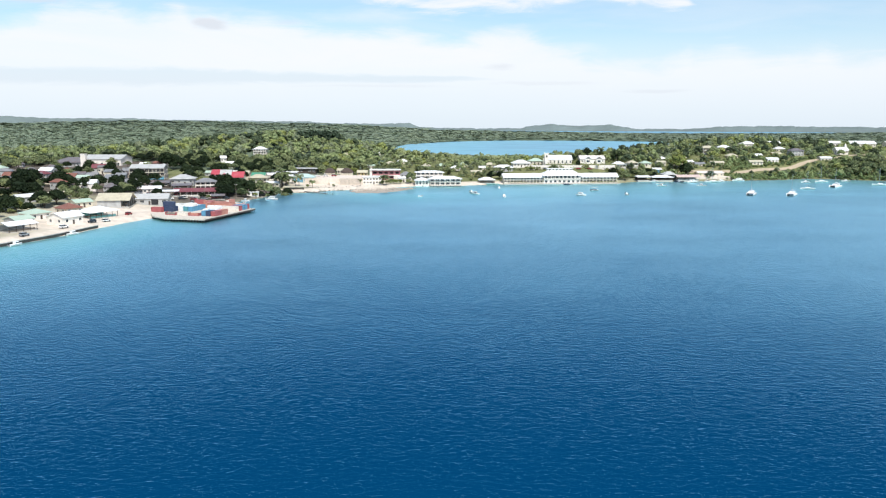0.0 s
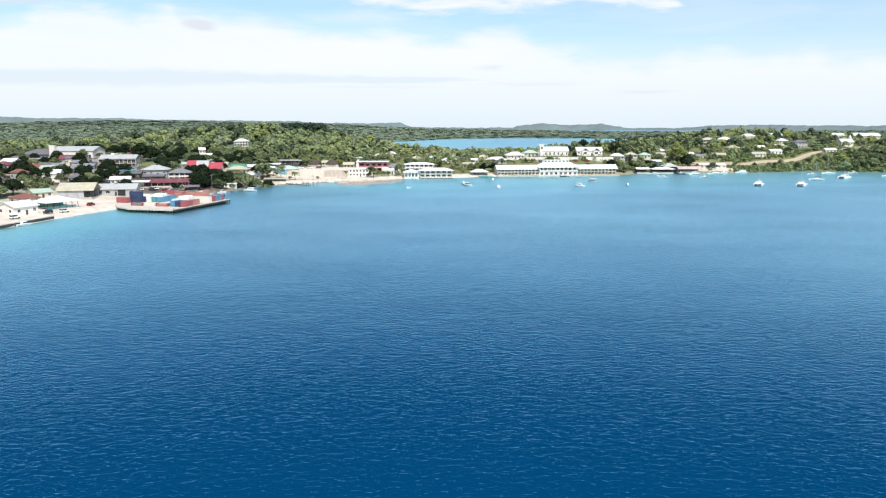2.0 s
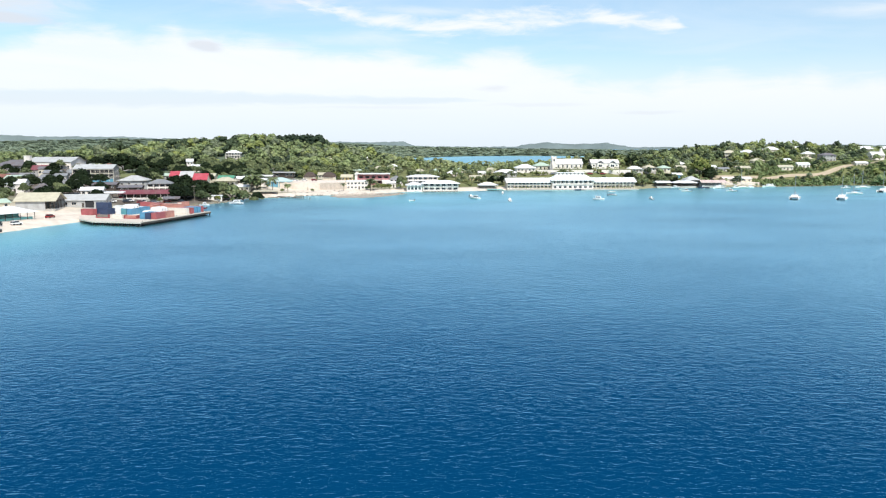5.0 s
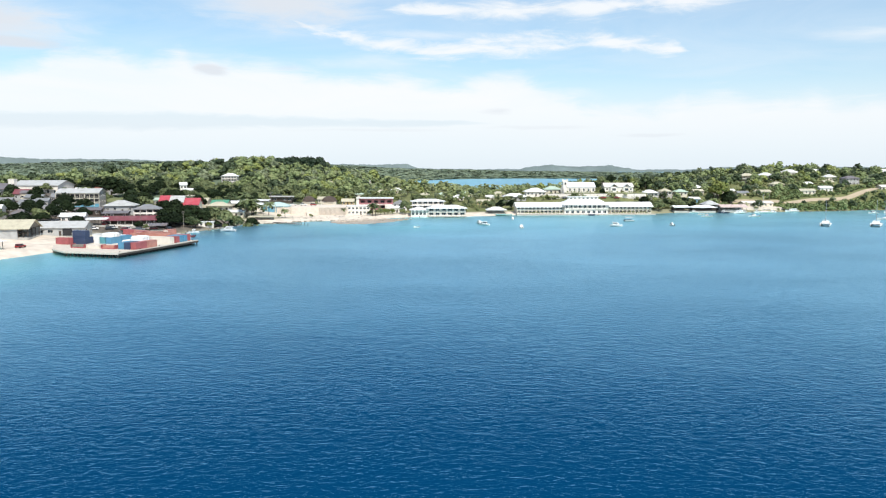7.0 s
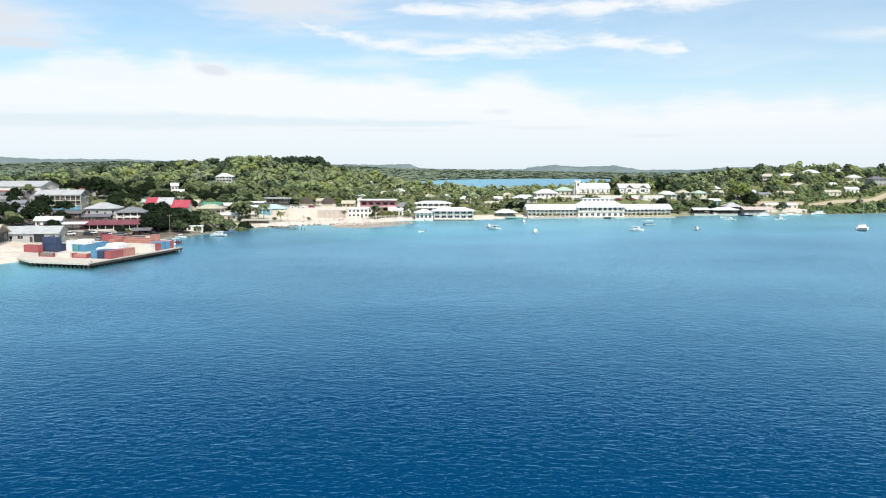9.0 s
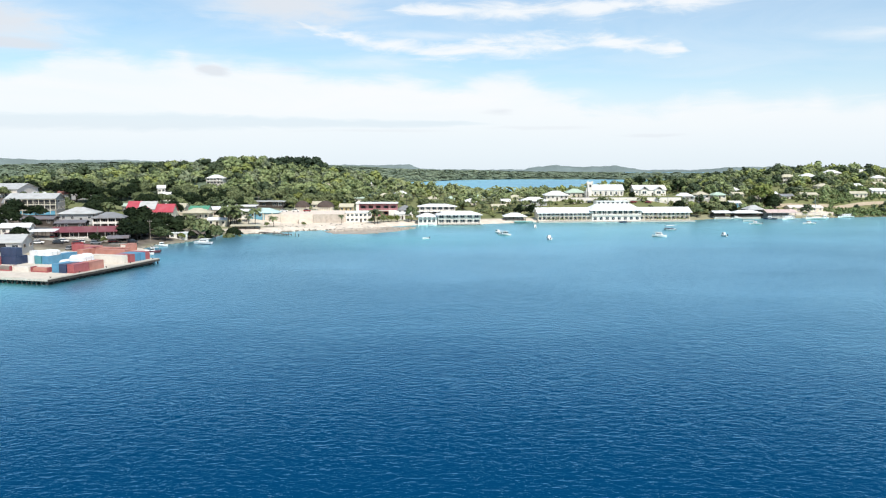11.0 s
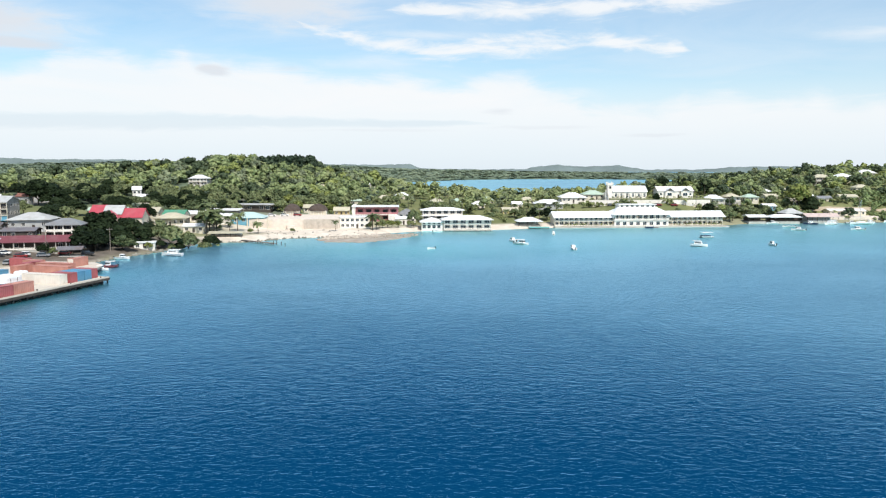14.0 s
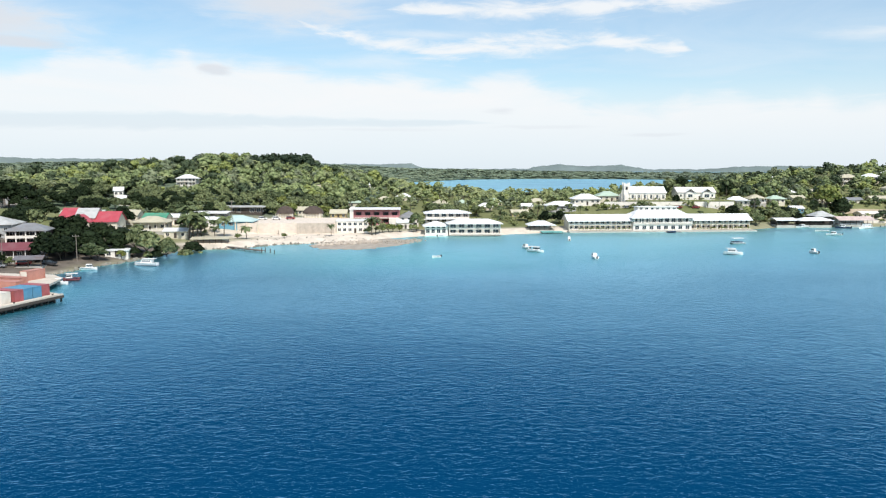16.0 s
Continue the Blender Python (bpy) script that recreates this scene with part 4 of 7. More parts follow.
house("store_house", "low store with pale roof among trees", -170, 252, 9, 6, 3.0, 60, "gable", 1.2, rmat=R_TAN, wmat=GREYW)
house("store_house", "low store with pale green roof", -152, 238, 8, 6, 2.8, 55, "gable", 1.3, rmat=R_PALEGREEN, wmat=CREAM)


# port warehouses
def warehouse():
    x, y = -140.5 * K, 246.0 * K
    root = tagged(new("warehouse"), "weathered port warehouse with tan gable roof and open front", "warehouse")
    root.matrix_basis = pose(x, y, ground(x, y), 0, 0, 8)
    w, d, h = 16.0, 12.5, 3.8
    bm = boxes((-w / 2, d / 2 - .25, -2, w / 2, d / 2, h), (-w / 2, -d / 2, -2, -w / 2 + .25, d / 2 - .25, h),
               (-w / 2 + .25, -d / 2, -2, w / 2 - 4, -d / 2 + .25, h))
    part("wall", bm, GREYW, root)
    part("floor_slab", boxes((-w / 2 + .25, -d / 2 + .25, -2, w / 2, d / 2 - .25, .1)), CONC, root)
    part("roof", roof_bm(w, d, 3.0, .8, "gable"), R_TAN, root, m=pose(0, 0, h))
    bm = bmesh.new()
    v = [bm.verts.new(p) for p in ((w / 2 - .1, -d / 2, h), (w / 2 - .1, d / 2, h), (w / 2 - .1, 0, h + 2.9))]
    bm.faces.new(v)
    v = [bm.verts.new(p) for p in ((-w / 2 + .1, -d / 2, h), (-w / 2 + .1, d / 2, h), (-w / 2 + .1, 0, h + 2.9))]
    bm.faces.new(v[::-1])
    part("gable", bm, WOODL, root)
    for i, yy in enumerate((-d / 2 + .2, -1.8, 1.8, d / 2 - .5)):
        part("column", boxes((w / 2 - .3, yy - .12, .1, w / 2 - .06, yy + .12, h)), WOODD, root)
    for yy in (-d / 2 + .12,):
        for xx in (w / 2 - 3.9, w / 2 - 2):
            part("column", boxes((xx, yy, .1, xx + .22, yy + .22, h)), WOODD, root)
    part("beam", boxes((w / 2 - .32, -d / 2, h - .3, w / 2 - .04, d / 2, h - .004)), WOODD, root)
    for s, mt in ((-5, CREAM), (-1, C_RED), (3, WOODL)):
        part("pallet_stack", boxes((s, -1, .1, s + 2.4, 1.6, 1.6)), mt, root)
    return root


warehouse()
house("warehouse", "long grey warehouse with pale sheet roof and dark doorway", -130.5, 259, 17, 10, 3.4, 10, "gable", 2.2, rmat=R_PALE, wmat=GREYW, win=5, side=2, ww=2.0, category="warehouse")
# near-black panel: the shade inside the doorway put into colour
part("roller_door", boxes((1.0, -5.8, 0, 4.6, -5.67, 3.0)), DARK, bpy.data.objects["warehouse.001"])
house("port_office", "low white building with white sheet roof by the port yard", -141, 287, 9, 6, 3.0, 15, "gable", 1.3, rmat=R_WHITE, wmat=WHITE, win=4)
open_shed("canopy", "flat white canopy on posts by the port yard", -131, 284, 8, 5, 2.8, 12, R_WHITE, "shed", .5, .3, 3, wall=False, category="canopy")
# shop front coloured dark for the shade below its roof
house("long_shop", "long low shop with faded red sheet roof and dark shaded front", -122.5, 294.3, 20.5, 8, 2.8, 14, "gable", 1.6, .9, rmat=R_MAROON, wmat=DARKW, win=5, side=2, veranda=2.2)
house("town_house", "house with broad pale grey hip roof", -138, 322, 13, 10, 4.2, 10, "hip", 2.3, .9, rmat=R_PALE, wmat=GREYW, win=4)
house("town_shop", "dark-roofed low shops in a row behind the quay", -133, 306, 10, 7, 2.6, 12, "gable", 0.9, rmat=R_DARK, wmat=DARKW, win=4)
house("town_shop", "dark-roofed low shop with rusty sheets", -146, 309, 12, 7, 2.5, 10, "gable", 1.0, rmat=R_DARK, wmat=DARKW, win=4)


# office block
def office():
    x, y = -160.5, 335
    root = house("office_building", "three-storey office block with grey roof, window bands and blue ground floor", x, y, 21.0, 10.6, 10.0, 6, "gable", 2.2, .7, rmat=R_PALE, wmat=DIMW,
                 storeys=3, win=0, side=4, z=6.3, door=False, category="office")
    for i in range(9):
        px = -12.4 + 24.8 * (i + .5) / 9
        part("shopfront", boxes((px - 1.32, -6.14, 0, px + 1.32, -6.0, 3.9)), BLUEW, root)
        for z0 in (4.75, 7.35):
            part("gallery_opening", boxes((px - 1.3, -6.03, z0, px + 1.3, -5.97, z0 + 1.75)), DARK, root)
            part("gallery_rail", boxes((px - 1.3, -6.4, z0 + .45, px + 1.3, -6.34, z0 + .55)), CREAM, root)
    for z0 in (4.2, 6.8, 9.4):
        part("floor_band", boxes((-12.6, -6.5, z0, 12.6, -6.003, z0 + .3)), CREAM, root)
    for i in range(10):
        px = -12.4 + 24.8 * i / 9
        part("column", boxes((px - .14, -6.45, 0, px + .14, -6.2, 9.4)), CREAM, root)
    part("awning", boxes((-2, -8.4, 2.2, 12.4, -6.02, 2.42)), BLUEW, root)
    root.matrix_basis = root.matrix_basis @ Matrix.Translation((-.6, 0, 0)) @ Matrix.Diagonal((.91, 1, .97, 1))
    return root


office()


# great hall with a square tower
def great_hall():
    root = tagged(new("great_hall"), "large white hall with blue-grey roof and square white tower", "hall")
    root.matrix_basis = plan(-218, 402, 10.0, 2) @ Matrix.Diagonal((1.0, .9, 1.0, 1))
    part("wall", boxes((-9, -13, -4, 20, 13, 7.0)), WHITE, root)
    part("roof", roof_bm(29, 26, 3.0, .7, "gable"), R_PALE, root, m=pose(5.5, 0, 7.0))
    for sx in (-8.9, 19.9):
        bm = bmesh.new()
        prism(bm, [(-13, 0), (13, 0), (0, 2.95)], -.1, .1)
        part("gable", bm, WHITE, root, m=Matrix.Translation((sx, 0, 7.0)) @ Matrix.Rotation(radians(90), 4, "Z") @ Matrix.Rotation(radians(90), 4, "X"))
    part("tower", boxes((-9.5, -17.0, -4, -5.7, -13.02, 10.8), (-9.7, -17.2, 10.8, -5.5, -12.9, 11.2)), WHITE, root)
    for i in range(6):
        add_window(root, -3 + i * 4.2, -13.02, 3.0, 1.3, 2.4)
    part("annex", boxes((-34, -9, -4, -9.02, 8, 4.4)), GREYW, root)
    part("annex_roof", roof_bm(26, 18, 3.6, .6, "hip"), R_DARK, root, m=pose(-21.5, -.5, 4.4))
    for i in range(8):
        add_window(root, -32 + i * 2.9, -9.02, 2.4, 1.4, 1.5)
    return root


great_hall()
rr = random.Random(5)
TOWN = [(-195, 352, 10, R_MAROON, "faded red"), (-222, 312, 10, R_RUST, "rusty"), (-196, 306, 9, R_RUST, "rusty"), (-213, 322, 8, R_MAROON, "faded red")]
for x, y, w, rm, word in TOWN:
    house("town_house", "town house with %s sheet roof between trees" % word, x, y, w, w * .7, 3.0 + rr.random() * 1.2, rr.uniform(-8, 14), rr.choice(("gable", "hip")), 1.6 + rr.random(),
          .5, rmat=rm, wmat=rr.choice((GREYW, CREAM, WHITE)), win=4, side=2)
# close-set town behind the port: a loose grid of small houses
for row in range(9):
    for col in range(13):
        x, y = -318 + col * 14.5 + rr.uniform(-4, 4) + row * 2, 286 + row * 15 + rr.uniform(-4, 4)
        if x > -165 and y > 312 or x > -150 or -265 < x < -178 and y > 352 or rr.random() < .08:
            continue
        rm, word = rr.choice(((R_DARK, "dark weathered"), (R_DARK, "dark weathered"), (R_GREY, "grey"), (R_GREY, "grey"), (R_WHITE, "white"), (R_RUST, "rusty"), (R_PALEGREEN, "pale green")))
        w = rr.uniform(5.0, 8.5)
        house("town_house", "small town house with %s sheet roof" % word, x, y, w, w * rr.uniform(.6, .9), rr.choice((2.6, 2.8, 2.9, 4.6)), rr.uniform(-12, 14), rr.choice(("gable", "hip", "gable")),
              rr.uniform(1.2, 2.2), .5, rmat=rm, wmat=rr.choice((GREYW, GREYW, CREAM, WHITE)), win=3, side=1, group="town houses")


# ---- red-roofed shops and the shore towards the beach ----
house("red_roof_store", "store with bright red sheet roof above the trees", -114.6, 343, 7.5, 9, 5.4, 6, "gable", 3.4, .5, rmat=R_RED, wmat=CREAM, win=3)
house("red_roof_store", "store with pale grey sheet roof between red ones", -121, 343, 6.5, 9, 5.4, 6, "gable", 3.3, .4, rmat=R_PALE, wmat=CREAM, win=3)
house("red_roof_store", "low store with faded pink-red sheet roof", -126.8, 344, 5, 9, 5.0, 6, "gable", 3.0, .4, rmat=R_RED, wmat=WHITE, win=2)
house("red_gable_porch", "small red-roofed gable before the pale-roofed store", -120.6, 336.6, 6.4, 4.5, 4.6, 6, "gable", 2.6, .5, rmat=R_RED, wmat=CREAM, win=2, side=0, turn=True)
house("green_roof_hall", "hall with faded olive and tan sheet roof", -118, 364.6, 9, 8, 3.6, 4, "gable", 1.9, .4, rmat=R_TAN, wmat=CREAM, win=3)
house("green_roof_hall", "hall with bright green sheet roof", -108.5, 365.2, 8.5, 8, 3.6, 4, "gable", 1.9, .4, rmat=R_GREEN, wmat=CREAM, win=6)
house("town_house", "cream house with tan hip roof above the shore", -106.8, 357, 11.5, 8, 3.8, 4, "hip", 2.0, .8, rmat=R_TAN, wmat=CREAM, win=5, veranda=1.4)
house("town_house", "small house with grey hip roof", -111, 341, 5.5, 5, 2.8, 6, "hip", 1.5, .5, rmat=R_GREY, wmat=GREYW, win=2)
house("store_house", "white store with low white roof", -97, 352, 8, 5, 2.8, 4, "gable", 1.0, .5, rmat=R_WHITE, wmat=CREAM, win=3)
house("store_house", "long low store with pale sheet roof among trees", -132, 362, 15, 6, 2.8, 5, "gable", 1.2, .5, rmat=R_PALEGREEN, wmat=GREYW, win=4)
house("store_house", "white flat store among trees", -122, 372, 7, 5, 2.8, 5, "gable", 1.0, .4, rmat=R_WHITE, wmat=WHITE, win=3)
house("boat_shed", "small white block shed with flat white roof at the shore", -98.6, 311.5, 6.5, 4, 2.0, 14, "flat", 0, .4, rmat=R_WHITE, wmat=WHITE, win=3, side=1, z=1.2)
open_shed("shelter", "low open shelter with dark weathered roof by the yard", -109.4, 288.3, 6.5, 4, 2.4, 12, R_DARK, "gable", .8, .4, 2, wall=False)
house("store_house", "row of white stores with white roofs", -105, 372, 10, 6, 3.2, 2, "gable", 1.2, rmat=R_WHITE, win=4)
house("store_house", "white store with flat white roof", -94, 374, 8, 6, 3.2, 0, "gable", 1.0, rmat=R_WHITE, win=3)
house("aqua_roof_house", "pavilion with aqua sheet roof and blue walls", -84, 377, 13, 9, 3.2, 2, "hip", 2.0, .9, rmat=R_AQUA, wmat=BLUEW, win=4)
open_shed("carport", "white flat-roofed open shed", -96, 384, 14, 6, 3.2, 0, R_WHITE, "shed", .6, .4, 5, wall=True)
# dark walls here stand in for the shade under the roof slab
house("concrete_building", "unfinished grey concrete building with flat pale roof slab", -89, 404, 17, 9, 3.0, 2, "flat", 0, 1.4, rmat=R_PALE, wmat=DARKW, win=6, ww=1.9, wh=2.2)
open_shed("beach_bar", "long low beach shelter with weathered pale roof", -84, 345, 12, 4, 1.9, 8, R_TAN, "shed", .5, .5, 6, z=1.1)


# thatched round-ended houses
def thatched(x, y, w, d, label):
    root = tagged(new("thatched_house"), label, "house", "thatched houses")
    x, y = x * K, y * K
    z = max(ground(x, y), 6.9)
    root.matrix_basis = pose(x, y, z, 0, 0, 3)
    part("wall", boxes((-w / 2 + 1, -d / 2 + 1, -2, w / 2 - 1, d / 2 - 1, 2.2)), CREAM, root)
    bm = bmesh.new()
    rings = []
    for k, (s, zz) in enumerate(((1.0, 1.9), (.96, 2.6), (.84, 3.6), (.66, 4.5), (.4, 5.2), (.12, 5.6))):
        ring = []
        for i in range(20):
            a = 2 * math.pi * i / 20
            cx, cy = math.cos(a), math.sin(a)
            ring.append(bm.verts.new((w / 2 * s * math.copysign(abs(cx) ** .7, cx), d / 2 * s * math.copysign(abs(cy) ** .7, cy), zz + .05 * math.sin(i * 2.3))))
        rings.append(ring)
    for r0, r1 in zip(rings, rings[1:]):
        for i in range(20):
            bm.faces.new((r0[i], r0[(i + 1) % 20], r1[(i + 1) % 20], r1[i]))
    bm.faces.new(rings[-1])
    bm.faces.new(rings[0][::-1])
    part("thatch_roof", bm, THATCH, root, "rounded dark brown thatch")
    for i in range(8):
        px = -w / 2 + .5 + (w - 1) * i / 7
        part("post", boxes((px - .1, -d / 2 + .4, -.5, px + .1, -d / 2 + .6, 2.0)), WHITE, root)
    return root


thatched(-72, 400, 9, 8, "thatched house with rounded dark roof above the terrace wall")
thatched(-61.5, 402, 10.5, 9, "broad thatched house with rounded dark roof above the terrace wall")
house("cottage", "small cottage with tan roof beside the thatched houses", -66.5, 408, 5, 5, 2.8, 0, "gable", 1.4, rmat=R_TAN, wmat=CREAM, win=2)
house("cottage", "small cottage with tan roof beside the thatched houses", -52, 406, 8, 5, 2.8, 0, "gable", 1.6, rmat=R_TAN, wmat=YELLW, win=3)


# terrace wall behind the beach, and its cut bank
TERRACE = 6.9


def terrace():
    root = tagged(new("terrace"), "sandy terrace with pale retaining wall behind the beach", "terrace", kind="structure")
    bm = bmesh.new()
    prism(bm, [(x * K, y * K) for x, y in ((-90, 374), (-74, 371.5), (-62, 372.5), (-49, 375), (-46, 400), (-92, 402))], -1, TERRACE)
    part("fill", bm, SAND, root)
    part("retaining_wall", boxes((0, -.5, -1, 16.2, -.02, TERRACE - .15)), STAINW, root, m=plan(-62, 372.4, 0, 11))
    for i in range(6):
        part("wall_pier", boxes((i * 3.1, -.8, -1, i * 3.1 + .4, -.52, TERRACE - .3)), STAINW, root, m=plan(-62, 372.4, 0, 11))
    for i in range(7):
        part("buttress", boxes((0, -.5, -1, .35, .3, TERRACE + .5)), CREAM, root, m=plan(-88 + i * 4.1, 373.6 - .16 * i * 4.1 * (i < 4) - .5, 0, -6))
    part("ramp", boxes((-2, -4.5, -1, 2, 0, 4.0)), SAND, root, m=plan(-67, 372.2, 0, 16))
    return root


terrace()


def block_and_red():
    house("white_block", "white flat-roofed waterfront block with a row of dark windows", -43.5, 382, 12.5, 9, 5.2, 6, "flat", 0, .35, rmat=R_WHITE, wmat=WHITE, storeys=2, win=6, z=1.6, ww=1.3)
    root = tagged(new("red_gallery_building"), "two-storey red-brown building with white flat roof and open galleries", "building")
    root.matrix_basis = plan(-36.5, 402, 2.9, 3) @ Matrix.Diagonal((1.17, 1.1, 1.12, 1))
    part("wall", boxes((-9.5, -3, -3, 9.5, 6, 6.6)), PINKW, root)
    part("end_wall", boxes((-11.0, -5, -3, -9.52, 6, 7.4)), WHITE, root)
    part("roof", boxes((-11.2, -5.6, 6.62, 9.9, 6.4, 7.0)), R_WHITE, root)
    for s in (0.0, 3.2):
        part("gallery_floor", boxes((-9.6, -5.1, s - .35, 9.6, -3.01, s)), WHITE, root)
        part("parapet", boxes((-9.5, -5.0, s, 9.5, -4.8, s + .95)), PINKW, root)
        for i in range(6):
            px = -9.3 + i * 3.72
            part("column", boxes((px - .14, -4.98, s + .95, px + .14, -4.7, s + 3.0)), PINKW, root)
            if i < 5:
                part("dark_doorway", boxes((px + .8, -3.06, s, px + 2.9, -2.99, s + 2.2)), DARK, root)
    part("stair_wing", boxes((5.2, -7.5, -3, 9.7, -5.02, 3.0)), WHITE, root)
    return root


block_and_red()


# ---- waterfront restaurant and other galleried fronts ----
def gallery_wing(root, x0, x1, yf, yb, h, bays, storeys=2, depth=1.5, wall=None, rail=None, lower_closed=False):
    """Storeys of bays behind open galleries: recessed wall, slabs, posts, rails, a dark glazed door in each bay."""
    wall, rail = wall or WHITE, rail or WHITE
    part("wall", boxes((x0, yf + depth, -2.5, x1, yb, h)), wall, root)
    for sx in ((x0, x0 + .22), (x1 - .22, x1)):
        part("end_wall", boxes((sx[0], yf, -2.5, sx[1], yf + depth - .01, h)), wall, root)
    fh = h / storeys
    post = bar = None
    bw = (x1 - x0) / bays
    for s in range(storeys):
        part("gallery_floor", boxes((x0 + .23, yf, s * fh - (.22 if s else 2.5), x1 - .23, yf + depth - .01, s * fh + .02)), wall, root)
        for i in range(bays):
            px = x0 + bw * (i + .5)
            add_window(root, px, yf + depth - .03, s * fh + 1.15, bw * .62, 1.9)
            if i:
                m = pose(x0 + bw * i, yf + .12, s * fh + .02)
                post = again(post, m) if post else part("post", boxes((-.1, -.1, 0, .1, .1, fh - .26)), WHITE, root, m=m)
            if s or not lower_closed:
                m = pose(px, yf + .1, s * fh)
                if bar:
                    bar = again(bar, m)
                else:
                    bar = part("railing", boxes((-bw / 2 + .1, -.03, .86, bw / 2 - .1, .03, .95), (-bw / 2 + .1, -.02, .2, bw / 2 - .1, .02, .62)), rail, root, m=m)


def gallery_house():
    root = tagged(new("gallery_house"), "two-storey house with grey hip roof and white arcaded balcony", "house")
    root.matrix_basis = plan(-123, 313, 4.0, 12)
    # dark wall colour holds the shade inside the balcony
    gallery_wing(root, -6.2, 6.2, -4.6, 4.4, 5.4, 4, depth=2.2, wall=DARKW)
    for i in range(5):
        px = -6.1 + i * 3.05
        part("pillar", boxes((px - .22, -4.78, -2.4, px + .22, -4.62, 5.0)), WHITE, root)
    part("balustrade", boxes((-6.2, -4.72, 2.7, 6.2, -4.62, 3.6)), WHITE, root)
    part("roof", roof_bm(12.4, 9.2, 2.0, .7, "hip"), R_GREY, root, m=pose(0, -.1, 5.42))
    part("arcade_beam", boxes((-6.2, -4.75, 5.0, 6.2, -4.5, 5.38)), WHITE, root)
    return root


gallery_house()


def restaurant():
    root = tagged(new("restaurant"), "white two-storey waterfront restaurant with galleries, standing on piles", "restaurant")
    root.matrix_basis = plan(1.0, 387.5, .55, 4) @ Matrix.Diagonal((1.17, 1.15, 1.0, 1))
    gallery_wing(root, -10.2, 10.2, -3.6, 5, 5.0, 6)
    part("roof", roof_bm(21, 9.4, 1.7, .7, "hip"), R_WHITE, root, m=pose(0, .6, 5.02))
    part("deck", boxes((-10.4, -5.6, -.35, 10.6, -3.62, -.02)), CONC, root)
    pile = None
    for i in range(10):
        m = pose(-10 + i * 2.2, -5.1, -4.5)
        pile = again(pile, m) if pile else part("pile", tube(bmesh.new(), (0, 0, 0), (0, 0, 4.2), .18, .18), CONC_DARK, root, m=m)
    part("terrace_slab", boxes((3, -9.5, -1.9, 17, -5.62, -.75)), WHITE, root, "white concrete landing")
    part("side_pavilion", boxes((-19.6, -3, -3, -10.6, 4.5, 4.0)), WHITE, root)
    part("pavilion_roof", roof_bm(9, 8, 1.7, .8, "hip"), R_WHITE, root, m=pose(-15.2, .7, 4.02))
    for i in range(4):
        add_window(root, -18.5 + i * 2.1, -3.02, 1.6, 1.3, 1.7)
        add_window(root, -18.5 + i * 2.1, -3.02, 3.2, 1.1, .6)
    part("step_down", boxes((-9.5, -8.4, -2.0, -6.5, -5.62, -.9)), CONC, root)
    return root


restaurant()


def guest_house():
    root = tagged(new("guest_house"), "white three-storey guest house with shaded balconies and pale roof", "guest house")
    root.matrix_basis = plan(-9.5, 404, 1.5, 4) @ Matrix.Diagonal((1.17, 1.1, 1.0, 1))
    gallery_wing(root, -8.5, 9.5, -4, 5, 7.2, 6, 3)
    part("roof", roof_bm(19, 10, 1.3, .5, "hip"), R_WHITE, root, m=pose(.5, .5, 7.22))
    part("lower_roof", boxes((-9.5, -6.5, 4.4, 10, -4.02, 4.6)), R_WHITE, root)
    return root


guest_house()
house("guest_cottage", "white cottage with grey hip roof beside the guest house", -24, 402, 8, 8, 4.6, 4, "hip", 2.4, .6, rmat=R_GREY, wmat=WHITE, storeys=2, win=3)
house("guest_cottage", "low white cottage with flat pale roof", -25, 396, 7, 5, 3.0, 4, "gable", 1.0, .4, rmat=R_WHITE, wmat=WHITE, win=3)


def pavilion():
    root = open_shed("dive_pavilion", "white hip-roofed pavilion open to its dock", 27.5, 401, 10.5, 7, 2.7, 4, R_WHITE, "hip", 1.6, .9, 5, z=.9, category="pavilion")
    part("dock", boxes((-1, -9.0, -.65, 9.5, -4.1, -.35)), TEALW, root)
    for i in range(5):
        part("dock_pile", tube(bmesh.new(), (-.6 + i * 2.4, -8.6, -4), (-.6 + i * 2.4, -8.6, -.66), .14, .14), CONC_DARK, root)
    return root


pavilion()


